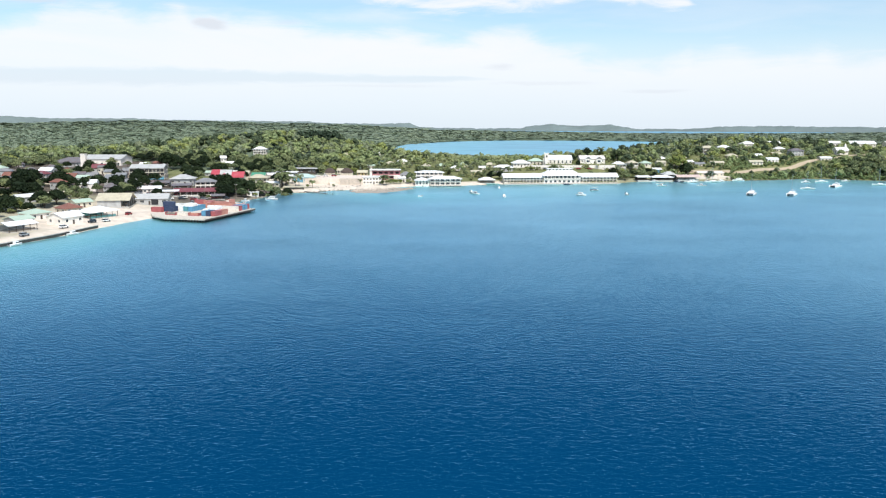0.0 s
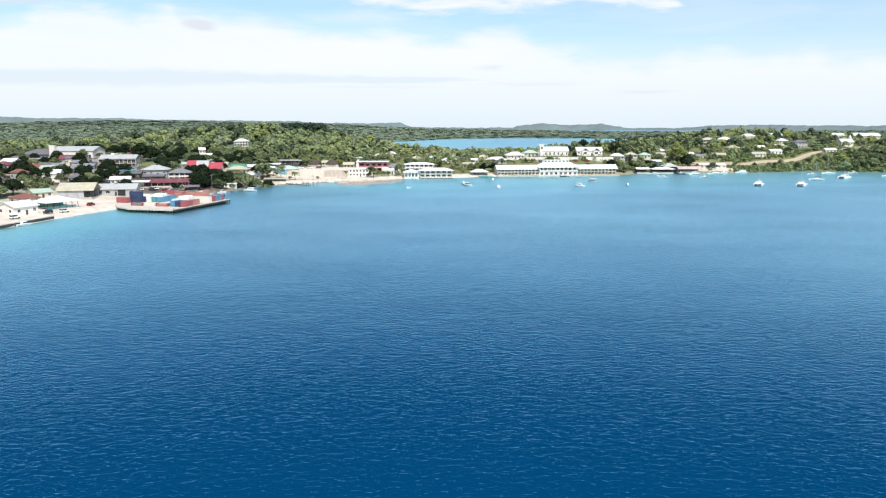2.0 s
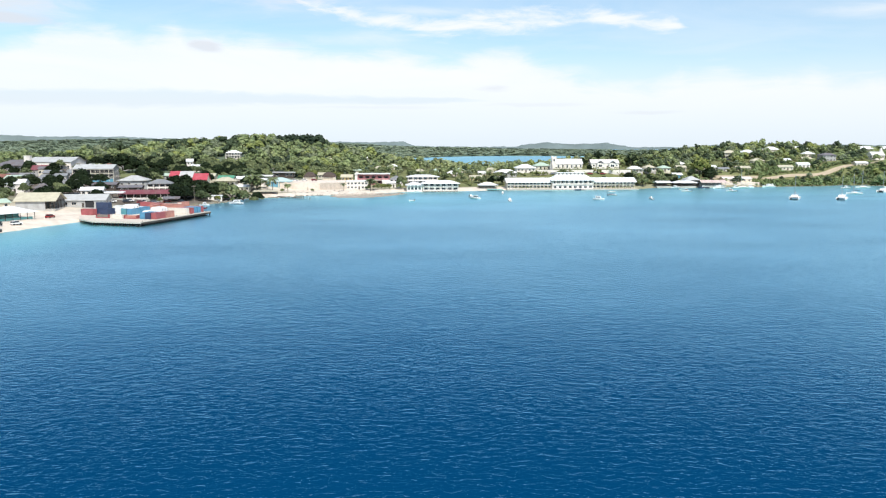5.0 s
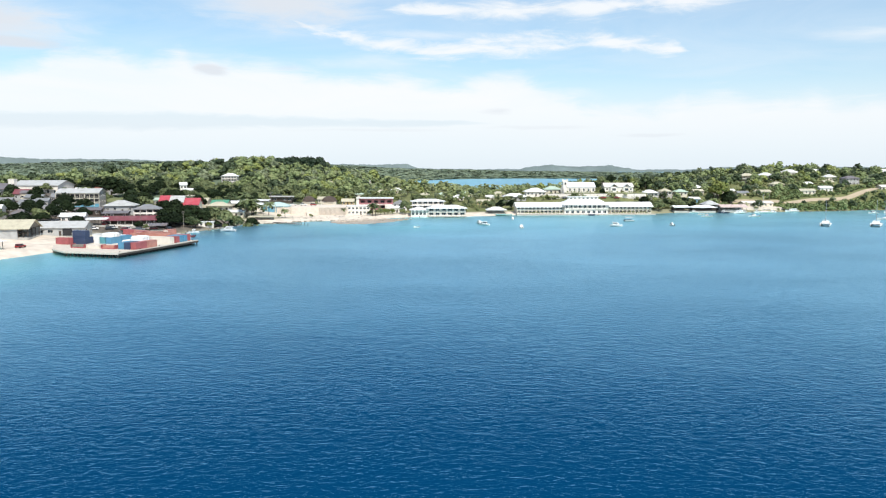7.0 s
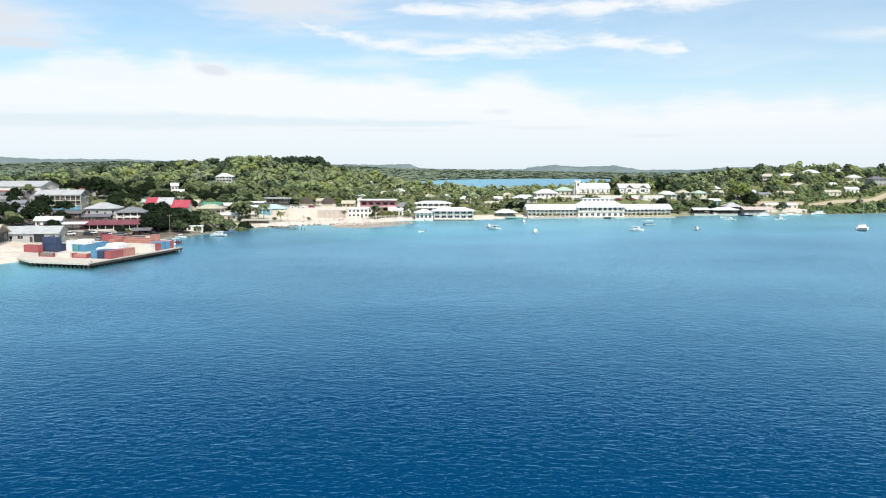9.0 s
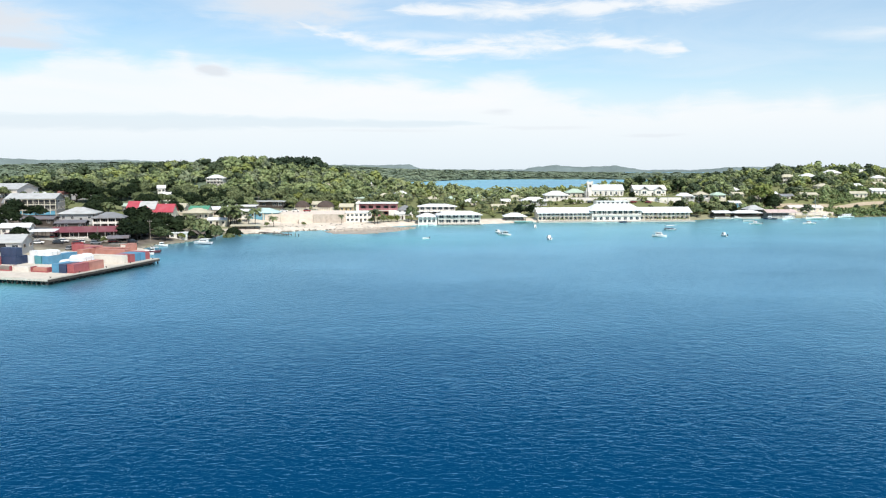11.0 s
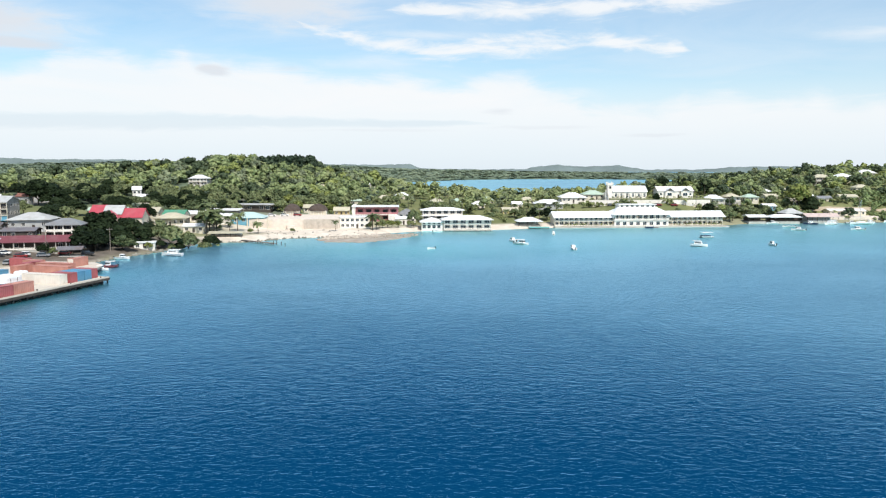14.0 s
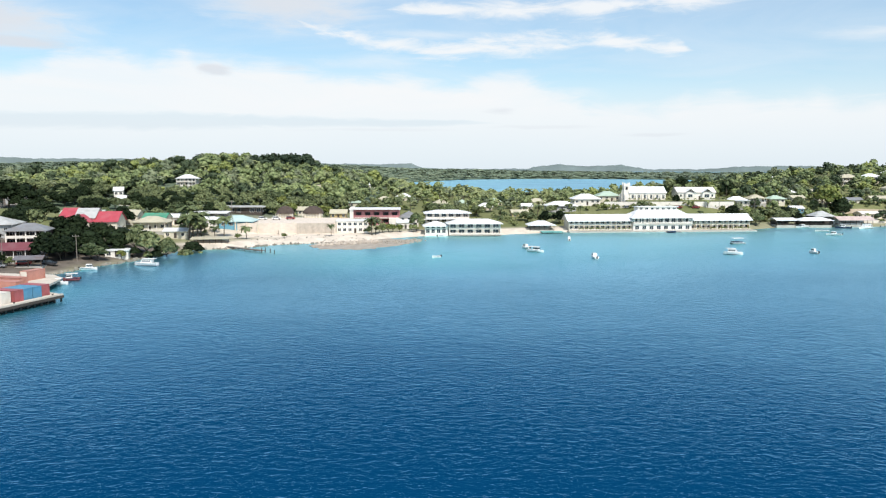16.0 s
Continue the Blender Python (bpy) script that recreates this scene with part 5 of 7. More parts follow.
# ---- hotel ----
def hotel():
    root = tagged(new("hotel"), "long white two-storey waterfront hotel with galleried wings", "hotel")
    root.matrix_basis = plan(75.2, 409.0, .55, 6.2) @ Matrix.Diagonal((1.25, 1.2, 1.06, 1))
    gallery_wing(root, -37.2, -11.6, -4.2, 4, 4.6, 12, wall=CREAM)
    part("roof", roof_bm(25.6, 8.6, 2.4, .8, "gable"), R_WHITE, root, m=pose(-24.4, -.1, 4.62))
    part("end_gable", prism(bmesh.new(), [(-4.2, 0), (4, 0), (-.1, 2.3)], 0, .2), CREAM, root, m=Matrix.Translation((-37.2, 0, 4.6)) @ Matrix.Rotation(radians(90), 4, "Z") @ Matrix.Rotation(radians(90), 4, "X"))
    gallery_wing(root, 12.4, 37.0, -4.2, 4, 4.6, 11, wall=CREAM, rail=CREAM)
    part("roof", roof_bm(25.0, 8.6, 2.4, .8, "gable"), R_WHITE, root, m=pose(24.6, -.1, 4.62))
    part("end_gable", prism(bmesh.new(), [(-4.2, 0), (4, 0), (-.1, 2.3)], 0, .2), CREAM, root, m=Matrix.Translation((36.8, 0, 4.6)) @ Matrix.Rotation(radians(90), 4, "Z") @ Matrix.Rotation(radians(90), 4, "X"))
    # middle block
    part("middle_wall", boxes((-11.58, -5.0, -2.5, 12.38, 6.5, 2.75)), WHITE, root)
    for i in range(8):
        add_window(root, -10 + i * 2.95, -5.02, 1.25, 1.5, 1.6)
    part("middle_floor", boxes((-11.7, -5.6, 2.76, 12.5, 6.5, 2.98)), WHITE, root)
    part("middle_wall", boxes((-11.4, -3.4, 3.0, 12.2, 6.4, 5.95)), WHITE, root)
    for i in range(9):
        add_window(root, -10.2 + i * 2.6, -3.42, 4.35, 1.6, 1.9)
        m = pose(-11.3 + i * 2.95, -5.4, 3.0)
        part("post", boxes((-.09, -.09, 0, .09, .09, 2.9)), WHITE, root, m=m)
    part("railing", boxes((-11.6, -5.48, 3.8, 12.4, -5.4, 3.9), (-11.6, -5.46, 3.15, 12.4, -5.42, 3.6)), WHITE, root)
    part("middle_roof", roof_bm(24.2, 12, 3.0, .9, "hip", ridge=8.5), R_WHITE, root, m=pose(.4, .6, 5.97))
    part("roof_storey", boxes((-7.5, 1.0, 6.5, 8.5, 6.4, 10.3)), WHITE, root)
    for i in range(7):
        add_window(root, -6.4 + i * 2.3, .98, 9.6, 1.1, .9)
    part("roof_cap", boxes((-8.0, .5, 10.32, 9.0, 6.8, 10.55)), R_WHITE, root)
    part("waterfront_slab", boxes((-38, -8.6, -3, 38, -4.25, -.12)), CONC, root, "pale concrete waterfront path")
    part("landing", boxes((1, -10.2, -3, 6, -8.62, -.5)), CONC_DARK, root)
    return root


hotel()


# ---- church on the rise ----
def church():
    root = tagged(new("church"), "white church with steep white roof and a pinnacled square tower", "church")
    root.matrix_basis = plan(80.5, 448.5, 10.5, 3) @ Matrix.Diagonal((1.2, 1.2, .98, 1))
    part("nave_wall", boxes((-8.5, -4.5, -4, 8.5, 4.5, 4.2)), WHITE, root)
    part("roof", roof_bm(17, 9, 3.3, .4, "gable"), R_WHITE, root, m=pose(0, 0, 4.2))
    bm = bmesh.new()
    for sx in (-8.45, 8.45):
        v = [bm.verts.new(p) for p in ((sx, -4.5, 4.2), (sx, 4.5, 4.2), (sx, 0, 7.45))]
        bm.faces.new(v if sx > 0 else v[::-1])
    part("gable", bm, WHITE, root)
    # stepped west front: square tower, lower stair turret and buttressed gable wall, all with pinnacles
    tower = part("tower", boxes((-11.2, -3.8, -4, -8.52, -1.1, 8.0), (-11.4, -4.0, 8.0, -8.3, -.9, 8.3), (-10.9, -3.5, 8.3, -8.8, -1.4, 9.3)), WHITE, root)
    part("belfry_opening", boxes((-10.4, -3.86, 5.9, -9.4, -3.78, 7.5)), DARK, tower)
    part("front_wall", boxes((-9.6, -1.08, -4, -8.52, 4.4, 5.6), (-9.6, -.6, 5.6, -8.52, 2.6, 7.4)), WHITE, root)
    part("porch", boxes((-11.2, -.4, -4, -9.62, 3.0, 3.4)), WHITE, root)
    for px, py, pz in ((-11.1, -3.7, 8.3), (-8.6, -3.7, 8.3), (-11.1, -1.2, 8.3), (-8.6, -1.2, 8.3), (-9.1, 1.0, 7.4), (-9.1, 4.0, 5.6)):
        bm = boxes((px - .22, py - .22, pz, px + .22, py + .22, pz + .9))
        tube(bm, (px, py, pz + .9), (px, py, pz + 2.0), .36, .03, 4)
        part("pinnacle", bm, WHITE, root)
    for py in (-4.3, 4.7):
        part("front_buttress", boxes((-11.0, py - .25, -4, -8.6, py + .25, 3.2)), WHITE, root)
    part("front_buttress", boxes((-11.9, -2.7, -4, -11.22, -2.2, 5.4)), WHITE, root)
    for i in range(6):
        add_window(root, -7.2 + i * 2.9, -4.52, 2.0, .9, 2.2)
    for i in range(5):
        px = -5.8 + i * 2.9
        part("buttress", boxes((px - .2, -5.2, -3, px + .2, -4.52, 3.0)), WHITE, root)
    return root


church()


def church_hall():
    root = house("church_hall", "white hall with long pinkish roof and two gabled fronts", 103.5, 452, 19, 9, 4.2, 2, "gable", 2.6, .5, rmat=R_BLUSH, wmat=WHITE, win=6, side=2, z=10.6, storeys=1, category="hall")
    for px in (-4, 5.5):
        part("front_gable_wall", boxes((px - 2.6, -6.2, -2.5, px + 2.6, -4.52, 4.2)), WHITE, root)
        part("front_gable_roof", roof_bm(5.2, 5.2, 1.9, .3, "gable"), R_WHITE, root, m=pose(px, -4.2, 4.2, 0, 0, 90))
        add_window(root, px, -6.22, 2.2, 2.6, 1.7)
    return root


church_hall()


def churchyard_wall():
    root = tagged(new("churchyard_wall"), "long pale retaining wall below the church", "wall", kind="structure")
    m = plan(88, 439.5, 9.2, 3) @ Matrix.Diagonal((1.25, 1, 1, 1))
    part("wall_face", boxes((-28, -.25, -4, 30, .25, 1.0)), WHITE, root, m=m)
    part("coping", boxes((-28, -.32, 1.002, 30, .32, 1.12)), CONC, root, m=m)
    bm = bmesh.new()
    prism(bm, [(x * K, y * K) for x, y in ((70.5, 440.2), (119, 442.6), (120, 463), (71, 461))], 5, 13.2)
    tagged(part("churchyard", bm, LAWN), "mown grass terrace round the church", "lawn", kind="structure")


churchyard_wall()
house("parish_house", "white house with broad white hip roof beside the church", 54, 451, 13, 9, 3.6, 4, "hip", 2.4, .9, rmat=R_WHITE, wmat=WHITE, win=5)
house("parish_house", "house with pale green hip roof beside the church", 65, 456, 11, 8, 3.4, 4, "hip", 2.2, .7, rmat=R_PALEGREEN, wmat=CREAM, win=4)
house("parish_house", "white house with white hip roof above the palms", 41, 440, 14, 8, 3.2, 4, "hip", 2.0, .9, rmat=R_WHITE, wmat=GREYW, win=5)
house("cottage", "cottage with white hip roof and shaded veranda", 122, 449, 11, 7, 3.2, 6, "hip", 1.9, .8, rmat=R_WHITE, wmat=CREAM, win=4, veranda=1.5, group="cottages on the slope")
house("cottage", "cottage with pale hip roof and shaded veranda", 132.5, 454, 9, 7, 3.0, 6, "hip", 1.8, .8, rmat=R_TAN, wmat=WHITE, win=3, veranda=1.4, group="cottages on the slope")
house("cottage", "cottage with pale hip roof", 142.5, 456, 9, 7, 3.0, 6, "hip", 1.6, .8, rmat=R_PALEGREEN, wmat=CREAM, win=3, group="cottages on the slope")
house("cottage", "small blue-walled cottage with white roof above the dock", 148, 447, 7.5, 6, 3.0, 6, "gable", 1.2, .5, rmat=R_WHITE, wmat=BLUEW, win=3, storeys=1)
house("cottage", "cottage with pale sheet roof", 155, 462, 8, 6, 2.8, 8, "gable", 1.2, .5, rmat=R_TAN, wmat=CREAM, win=3)

# ---- boat sheds and docks ----
# dark back walls of these two sheds carry the shade of their openings
open_shed("boat_shed", "pale-roofed open boat shed over the water", 133, 425.5, 9, 6, 2.8, 6, R_WHITE, "gable", 1.0, .7, 3, z=.9, category="boat shed", wmat=DARKW)
open_shed("boat_shed", "long dark open boat shed with white roof on posts", 146, 426, 14.5, 6, 2.8, 3, R_WHITE, "hip", 1.2, .9, 6, z=.9, category="boat shed", wmat=DARKW)
house("boat_house", "boat house with pale greenish hip roof", 152.5, 433, 9, 7, 4.0, 5, "hip", 2.2, .8, rmat=R_PALE, wmat=DARKW, win=3)
open_shed("boat_shed", "open boat shed with pinkish sheet roof", 163.5, 428, 16, 7, 2.9, 4, R_PINK, "gable", 1.5, .8, 6, z=.9, category="boat shed", wmat=GREYW)
house("yard_office", "long low pale building beside the boat yard", 185, 447, 20, 7, 2.8, 4, "gable", 1.2, .4, rmat=R_BLUSH, wmat=CREAM, win=6, z=2.3)
for k, (x, y, w, rm, word) in enumerate(((170, 464, 12, R_TAN, "tan"), (184, 466, 9, R_GREY, "grey"), (198, 470, 12, R_TAN, "tan"), (178, 474, 10, R_WHITE, "white"))):
    house("slope_house", "low house with %s roof on the slope" % word, x, y, w, 6, 2.8, 5, "gable", 1.3, .5, rmat=rm, wmat=CREAM, win=3)

# ---- houses on the eastern hill ----
house("hill_villa", "large two-storey villa with pale hip roof among trees", 205, 512, 13, 9, 5.6, 8, "hip", 2.0, .8, rmat=R_TAN, wmat=CREAM, storeys=2, win=4, veranda=1.6)
house("hill_villa", "villa with pale hip roof and shaded terrace", 219, 515, 12, 9, 4.6, 8, "hip", 2.0, .8, rmat=R_WHITE, wmat=CREAM, storeys=2, win=4)
house("hill_house", "white-roofed house on the ridge", 250, 547, 13, 8, 3.4, 5, "hip", 2.2, .7, rmat=R_WHITE, wmat=WHITE, win=4)
house("hill_house", "long white-roofed house on the ridge", 272, 550, 14, 8, 3.4, 4, "gable", 1.8, .6, rmat=R_WHITE, wmat=WHITE, win=5)
house("hill_house", "grey unfinished house on the slope", 268, 499, 13, 8, 5.6, 10, "hip", 1.8, .6, rmat=R_DARK, wmat=GREYW, storeys=2, win=4)
house("hill_house", "small white house on the slope", 252, 496, 9, 6, 3.0, 6, "gable", 1.4, .5, rmat=R_TAN, wmat=YELLW, win=3)
house("hill_chapel", "small white chapel with a short steeple", 306, 506, 12, 7, 4.0, 6, "gable", 2.6, .5, rmat=R_WHITE, wmat=WHITE, win=4, category="chapel")
part("steeple", tube(boxes((3.4, -1, 5.5, 5.4, 1, 8.2)), (4.4, 0, 8.2), (4.4, 0, 10.4), 1.2, .05, 4), WHITE, bpy.data.objects["hill_chapel"])
house("hill_house", "low white-roofed house above the road", 283, 484, 11, 6, 2.8, 8, "gable", 1.3, .5, rmat=R_WHITE, wmat=CREAM, win=3)
house("hill_house", "white house beside the sloping road", 242, 480, 11, 6, 3.0, 8, "gable", 1.4, .5, rmat=R_WHITE, wmat=WHITE, win=3)
house("hill_house", "low pale house on the slope", 227, 473, 13, 6, 2.8, 8, "gable", 1.3, .5, rmat=R_TAN, wmat=CREAM, win=4)
house("hill_house", "small white house under trees", 236, 492, 8, 6, 3.0, 8, "gable", 1.4, .5, rmat=R_WHITE, wmat=WHITE, win=2)
house("school_block", "long white school building with white roof on the hill", 324, 558, 17, 8, 3.8, 3, "gable", 2.0, .6, rmat=R_WHITE, wmat=WHITE, win=6, z=19.4, category="school")
house("school_block", "long white school building with white roof on the hill", 352, 562, 24, 9, 4.2, 2, "gable", 2.4, .6, rmat=R_WHITE, wmat=CREAM, win=8, z=18.8, category="school")
house("school_block", "long white school building with white roof on the hill", 381, 560, 22, 9, 4.2, 2, "gable", 2.2, .6, rmat=R_WHITE, wmat=CREAM, win=8, z=18.6, category="school")
house("hill_house", "white house on the ridge", 168, 560, 11, 7, 3.4, 4, "hip", 1.8, .6, rmat=R_WHITE, wmat=CREAM, win=3)
house("hill_house", "white house on the ridge", 140, 545, 12, 8, 4.0, 4, "hip", 1.8, .6, rmat=R_TAN, wmat=CREAM, win=3, veranda=1.2)
house("hill_house", "pale house between trees", 190, 575, 10, 7, 3.2, 4, "gable", 1.6, .6, rmat=R_WHITE, wmat=WHITE, win=3)

# ---- houses on the wooded western hill and the low neck of land ----
house("hill_villa", "two-storey white villa with white roof on the wooded hill", -131.5, 463, 11.5, 8, 4.6, 4, "hip", 2.0, .7, rmat=R_WHITE, wmat=WHITE, storeys=2, win=5, veranda=1.2)
house("hill_house", "narrow white house on the wooded slope", -145.5, 420, 4.5, 8, 6.5, 20, "gable", 1.6, .5, rmat=R_WHITE, wmat=WHITE, storeys=2, win=2)
house("hill_house", "white house on the wooded slope", -137, 406, 6.5, 6, 4.4, 12, "gable", 1.6, .5, rmat=R_WHITE, wmat=WHITE, win=3)
house("hill_house", "white house near the hilltop", -78, 560, 10, 7, 3.6, 5, "gable", 1.6, .5, rmat=R_WHITE, wmat=WHITE, win=3, z=18)
house("hill_house", "white-roofed house near the hilltop", -66, 535, 9, 7, 3.4, 5, "gable", 1.6, .5, rmat=R_WHITE, wmat=WHITE, win=3)
house("hill_house", "pale-roofed house on the slope", -69, 510, 9, 6, 3.2, 5, "hip", 1.4, .5, rmat=R_TAN, wmat=CREAM, win=3)
house("hill_house", "pale-roofed cottage on the slope", -71, 472, 8, 6, 3.0, 5, "hip", 1.4, .5, rmat=R_TAN, wmat=CREAM, win=3)
house("hill_house", "small tan-roofed cottage among bushes", -62, 448, 7, 6, 3.0, 5, "hip", 1.6, .5, rmat=R_TAN, wmat=YELLW, win=2)
house("hill_house", "small tan-roofed cottage among bushes", -50, 441, 7, 6, 3.0, 5, "hip", 1.6, .5, rmat=R_PALEGREEN, wmat=CREAM, win=2)
house("hill_house", "long white-roofed house on the slope", -51, 498, 12, 6, 3.2, 5, "gable", 1.4, .5, rmat=R_WHITE, wmat=WHITE, win=4)
house("palm_house", "house with pale roof under palms", -12, 455, 8, 7, 3.2, 5, "hip", 1.8, .6, rmat=R_TAN, wmat=WHITE, win=3)
house("palm_house", "house with pale roof under palms", -2, 460, 7, 7, 3.2, 5, "hip", 1.8, .6, rmat=R_PALEGREEN, wmat=CREAM, win=3)
house("palm_house", "small ochre house under palms", 22, 431, 9, 6, 3.0, 5, "gable", 1.4, .5, rmat=R_TAN, wmat=YELLW, win=3)
house("palm_house", "small white-roofed house under palms", 27, 449, 6, 5, 3.0, 5, "gable", 1.4, .5, rmat=R_WHITE, wmat=CREAM, win=2)

for x, y, w, rm, word in ((8, 447, 8, R_WHITE, "white"), (33, 460, 9, R_TAN, "tan"), (-30, 468, 9, R_WHITE, "white"), (-38, 454, 8, R_TAN, "tan"), (14, 470, 8, R_PALEGREEN, "pale green")):
    house("palm_house", "low house with %s roof among palms" % word, x, y, w, 6, 3.4, 5, "hip", 1.7, .6, rmat=rm, wmat=CREAM, win=3)
for x, y, w, rm, word in ((162, 486, 9, R_WHITE, "white"), (178, 490, 9, R_TAN, "tan"), (150, 500, 10, R_WHITE, "white"), (216, 490, 10, R_TAN, "tan"), (262, 514, 9, R_WHITE, "white"), (238, 528, 10, R_TAN, "tan")):
    house("slope_house", "house with %s hip roof between trees on the slope" % word, x, y, w, 6.5, 3.6, 5, "hip", 1.7, .6, rmat=rm, wmat=CREAM, win=3)


# ---- boats ----
def hull_bm(L, B, D, flare=0.75, n=9, stern=0.85, sheer=0.25):
    """Open-topped hull with a pointed bow towards +x, closed by a deck."""
    bm = bmesh.new()
    secs = []
    for i in range(n):
        t = i / (n - 1)
        x = -L / 2 + L * t
        w = B / 2 * (stern + (1 - stern) * math.sin(min(t / .45, 1) * math.pi / 2)) * (1 - max(0, (t - .45) / .55) ** 2.2)
        top = D * (1 + sheer * max(0, t - .4) ** 2 * 2.5)
        keel = -.3 * D * (1 - max(0, (t - .75) / .25) ** 2)
        w = max(w, .02)
        secs.append([bm.verts.new(p) for p in ((x, -w, top), (x, -w * flare, D * .25), (x, 0, keel), (x, w * flare, D * .25), (x, w, top))])
    for a, b in zip(secs, secs[1:]):
        for j in range(4):
            bm.faces.new((a[j], b[j], b[j + 1], a[j + 1]))
        bm.faces.new((a[4], b[4], b[0], a[0]))
    bm.faces.new(secs[0][::-1])
    bm.faces.new(secs[-1])
    return bm


def cabin_bm(x0, x1, w, z0, z1, rake=.35):
    bm = bmesh.new()
    lo = [bm.verts.new(p) for p in ((x0, -w, z0), (x1 + rake, -w, z0), (x1 + rake, w, z0), (x0, w, z0))]
    hi = [bm.verts.new(p) for p in ((x0, -w * .9, z1), (x1, -w * .9, z1), (x1, w * .9, z1), (x0, w * .9, z1))]
    bm.faces.new(hi)
    for i in range(4):
        bm.faces.new((lo[i], lo[(i + 1) % 4], hi[(i + 1) % 4], hi[i]))
    return bm


NAVYP = material("navy_paint", (0.02, 0.04, 0.09), 0.4, var=.1)


def motor_boat(label, x, y, rot, L=6.5, canopy=False, cabin=True, hull=GEL, name="motor_boat"):
    root = tagged(new(name), label, "boat")
    root.matrix_basis = plan(x, y, .02, rot) @ Matrix.Diagonal((.85, .85, .85, 1))
    B = L * .34
    part("hull", hull_bm(L, B, .9), hull, root)
    part("rub_rail", boxes((-L / 2 + .1, -B / 2 - .03, .78, L * .18, -B / 2 + .03, .88), (-L / 2 + .1, B / 2 - .03, .78, L * .18, B / 2 + .03, .88)), NAVYP, root)
    if cabin:
        part("cabin", cabin_bm(-L * .12, L * .16, B * .36, .9, 2.15), GEL, root)
        part("windscreen", boxes((-L * .08, -B * .365, 1.35, L * .2, B * .365, 1.85)), GLASS, root)
    if canopy:
        part("canopy", boxes((-L * .4, -B * .45, 2.3, L * .2, B * .45, 2.42)), GEL, root)
        for sx in (-L * .38, L * .18):
            for sy in (-B * .42, B * .42):
                part("stanchion", tube(bmesh.new(), (sx, sy, .85), (sx, sy, 2.3), .035, .035), ALU, root)
    part("outboard", boxes((-L / 2 - .45, -.2, .3, -L / 2 - .02, .2, 1.25)), DARK, root)
    return root


def cabin_cruiser(label, x, y, rot, L=9.0):
    root = tagged(new("cabin_cruiser"), label, "boat")
    root.matrix_basis = plan(x, y, .02, rot) @ Matrix.Diagonal((.88, .88, .85, 1))
    B = L * .33
    part("hull", hull_bm(L, B, 1.15), GEL, root)
    part("boot_stripe", boxes((-L / 2 - .01, -B * .34, .1, L * .2, B * .34, .2)), NAVYP, root)
    part("cabin", cabin_bm(-L * .28, L * .12, B * .38, 1.15, 2.6, .7), GEL, root)
    for i in range(4):
        for s in (-1, 1):
            part("cabin_window", boxes((-L * .24 + i * L * .09, s * B * .375 - .03, 1.65, -L * .24 + i * L * .09 + .55, s * B * .375 + .03, 2.15)), GLASS, root)
    part("hardtop", boxes((-L * .4, -B * .4, 2.62, L * .12, B * .4, 2.74)), GEL, root)
    part("mast", tube(bmesh.new(), (-L * .1, 0, 2.7), (-L * .1, 0, 4.6), .05, .03), ALU, root)
    part("rail", tube(tube(bmesh.new(), (L * .15, -B * .4, 1.9), (L * .49, 0, 2.1), .025, .025), (L * .15, B * .4, 1.9), (L * .49, 0, 2.1), .025, .025), ALU, root)
    return root


def catamaran(label, x, y, rot, L=11.5, mast=True):
    root = tagged(new("catamaran"), label, "catamaran")
    root.matrix_basis = plan(x, y, .04, rot)
    for s in (-1, 1):
        part("hull", hull_bm(L, 1.5, 1.35, .8), GEL, root, m=pose(0, s * 2.3, 0))
    part("bridge_deck", boxes((-L * .45, -2.2, .75, L * .18, 2.2, 1.4)), GEL, root)
    part("saloon", cabin_bm(-L * .3, L * .06, 1.9, 1.4, 2.5, .9), GEL, root)
    part("saloon_window", boxes((-L * .2, -1.93, 1.7, L * .07, 1.93, 2.15)), GLASS, root)
    part("bimini", boxes((-L * .44, -1.8, 2.75, -L * .24, 1.8, 2.85)), GEL, root)
    part("trampoline", boxes((L * .18, -1.7, 1.1, L * .42, 1.7, 1.14)), DARK, root)
    if mast:
        part("mast", tube(bmesh.new(), (L * .02, 0, 2.4), (L * .02, 0, 14.5), .13, .09), ALU, root)
        part("boom", tube(bmesh.new(), (L * .02, 0, 3.5), (-L * .4, 0, 3.6), .13, .13), GEL, root)
    return root


def sail_boat(label, x, y, rot, L=10.5, hull=GEL):
    root = tagged(new("sail_boat"), label, "sailing boat")
    root.matrix_basis = plan(x, y, .04, rot)
    part("hull", hull_bm(L, L * .3, 1.1, .7, stern=.6), hull, root)
    part("coach_roof", cabin_bm(-L * .15, L * .15, L * .085, 1.1, 1.6, .5), GEL, root)
    part("mast", tube(bmesh.new(), (L * .06, 0, 1.5), (L * .06, 0, 13.5), .14, .10), ALU, root)
    part("boom", tube(bmesh.new(), (L * .06, 0, 2.4), (-L * .33, 0, 2.5), .12, .12), NAVYP, root)
    part("shroud", tube(tube(bmesh.new(), (L * .06, 0, 13.2), (L * .06, L * .14, 1.1), .015, .015, 3), (L * .06, 0, 13.2), (L * .06, -L * .14, 1.1), .015, .015, 3), ALU, root)
    part("forestay", tube(bmesh.new(), (L * .06, 0, 13.2), (L * .49, 0, 1.3), .05, .04, 4), ALU, root)
    return root


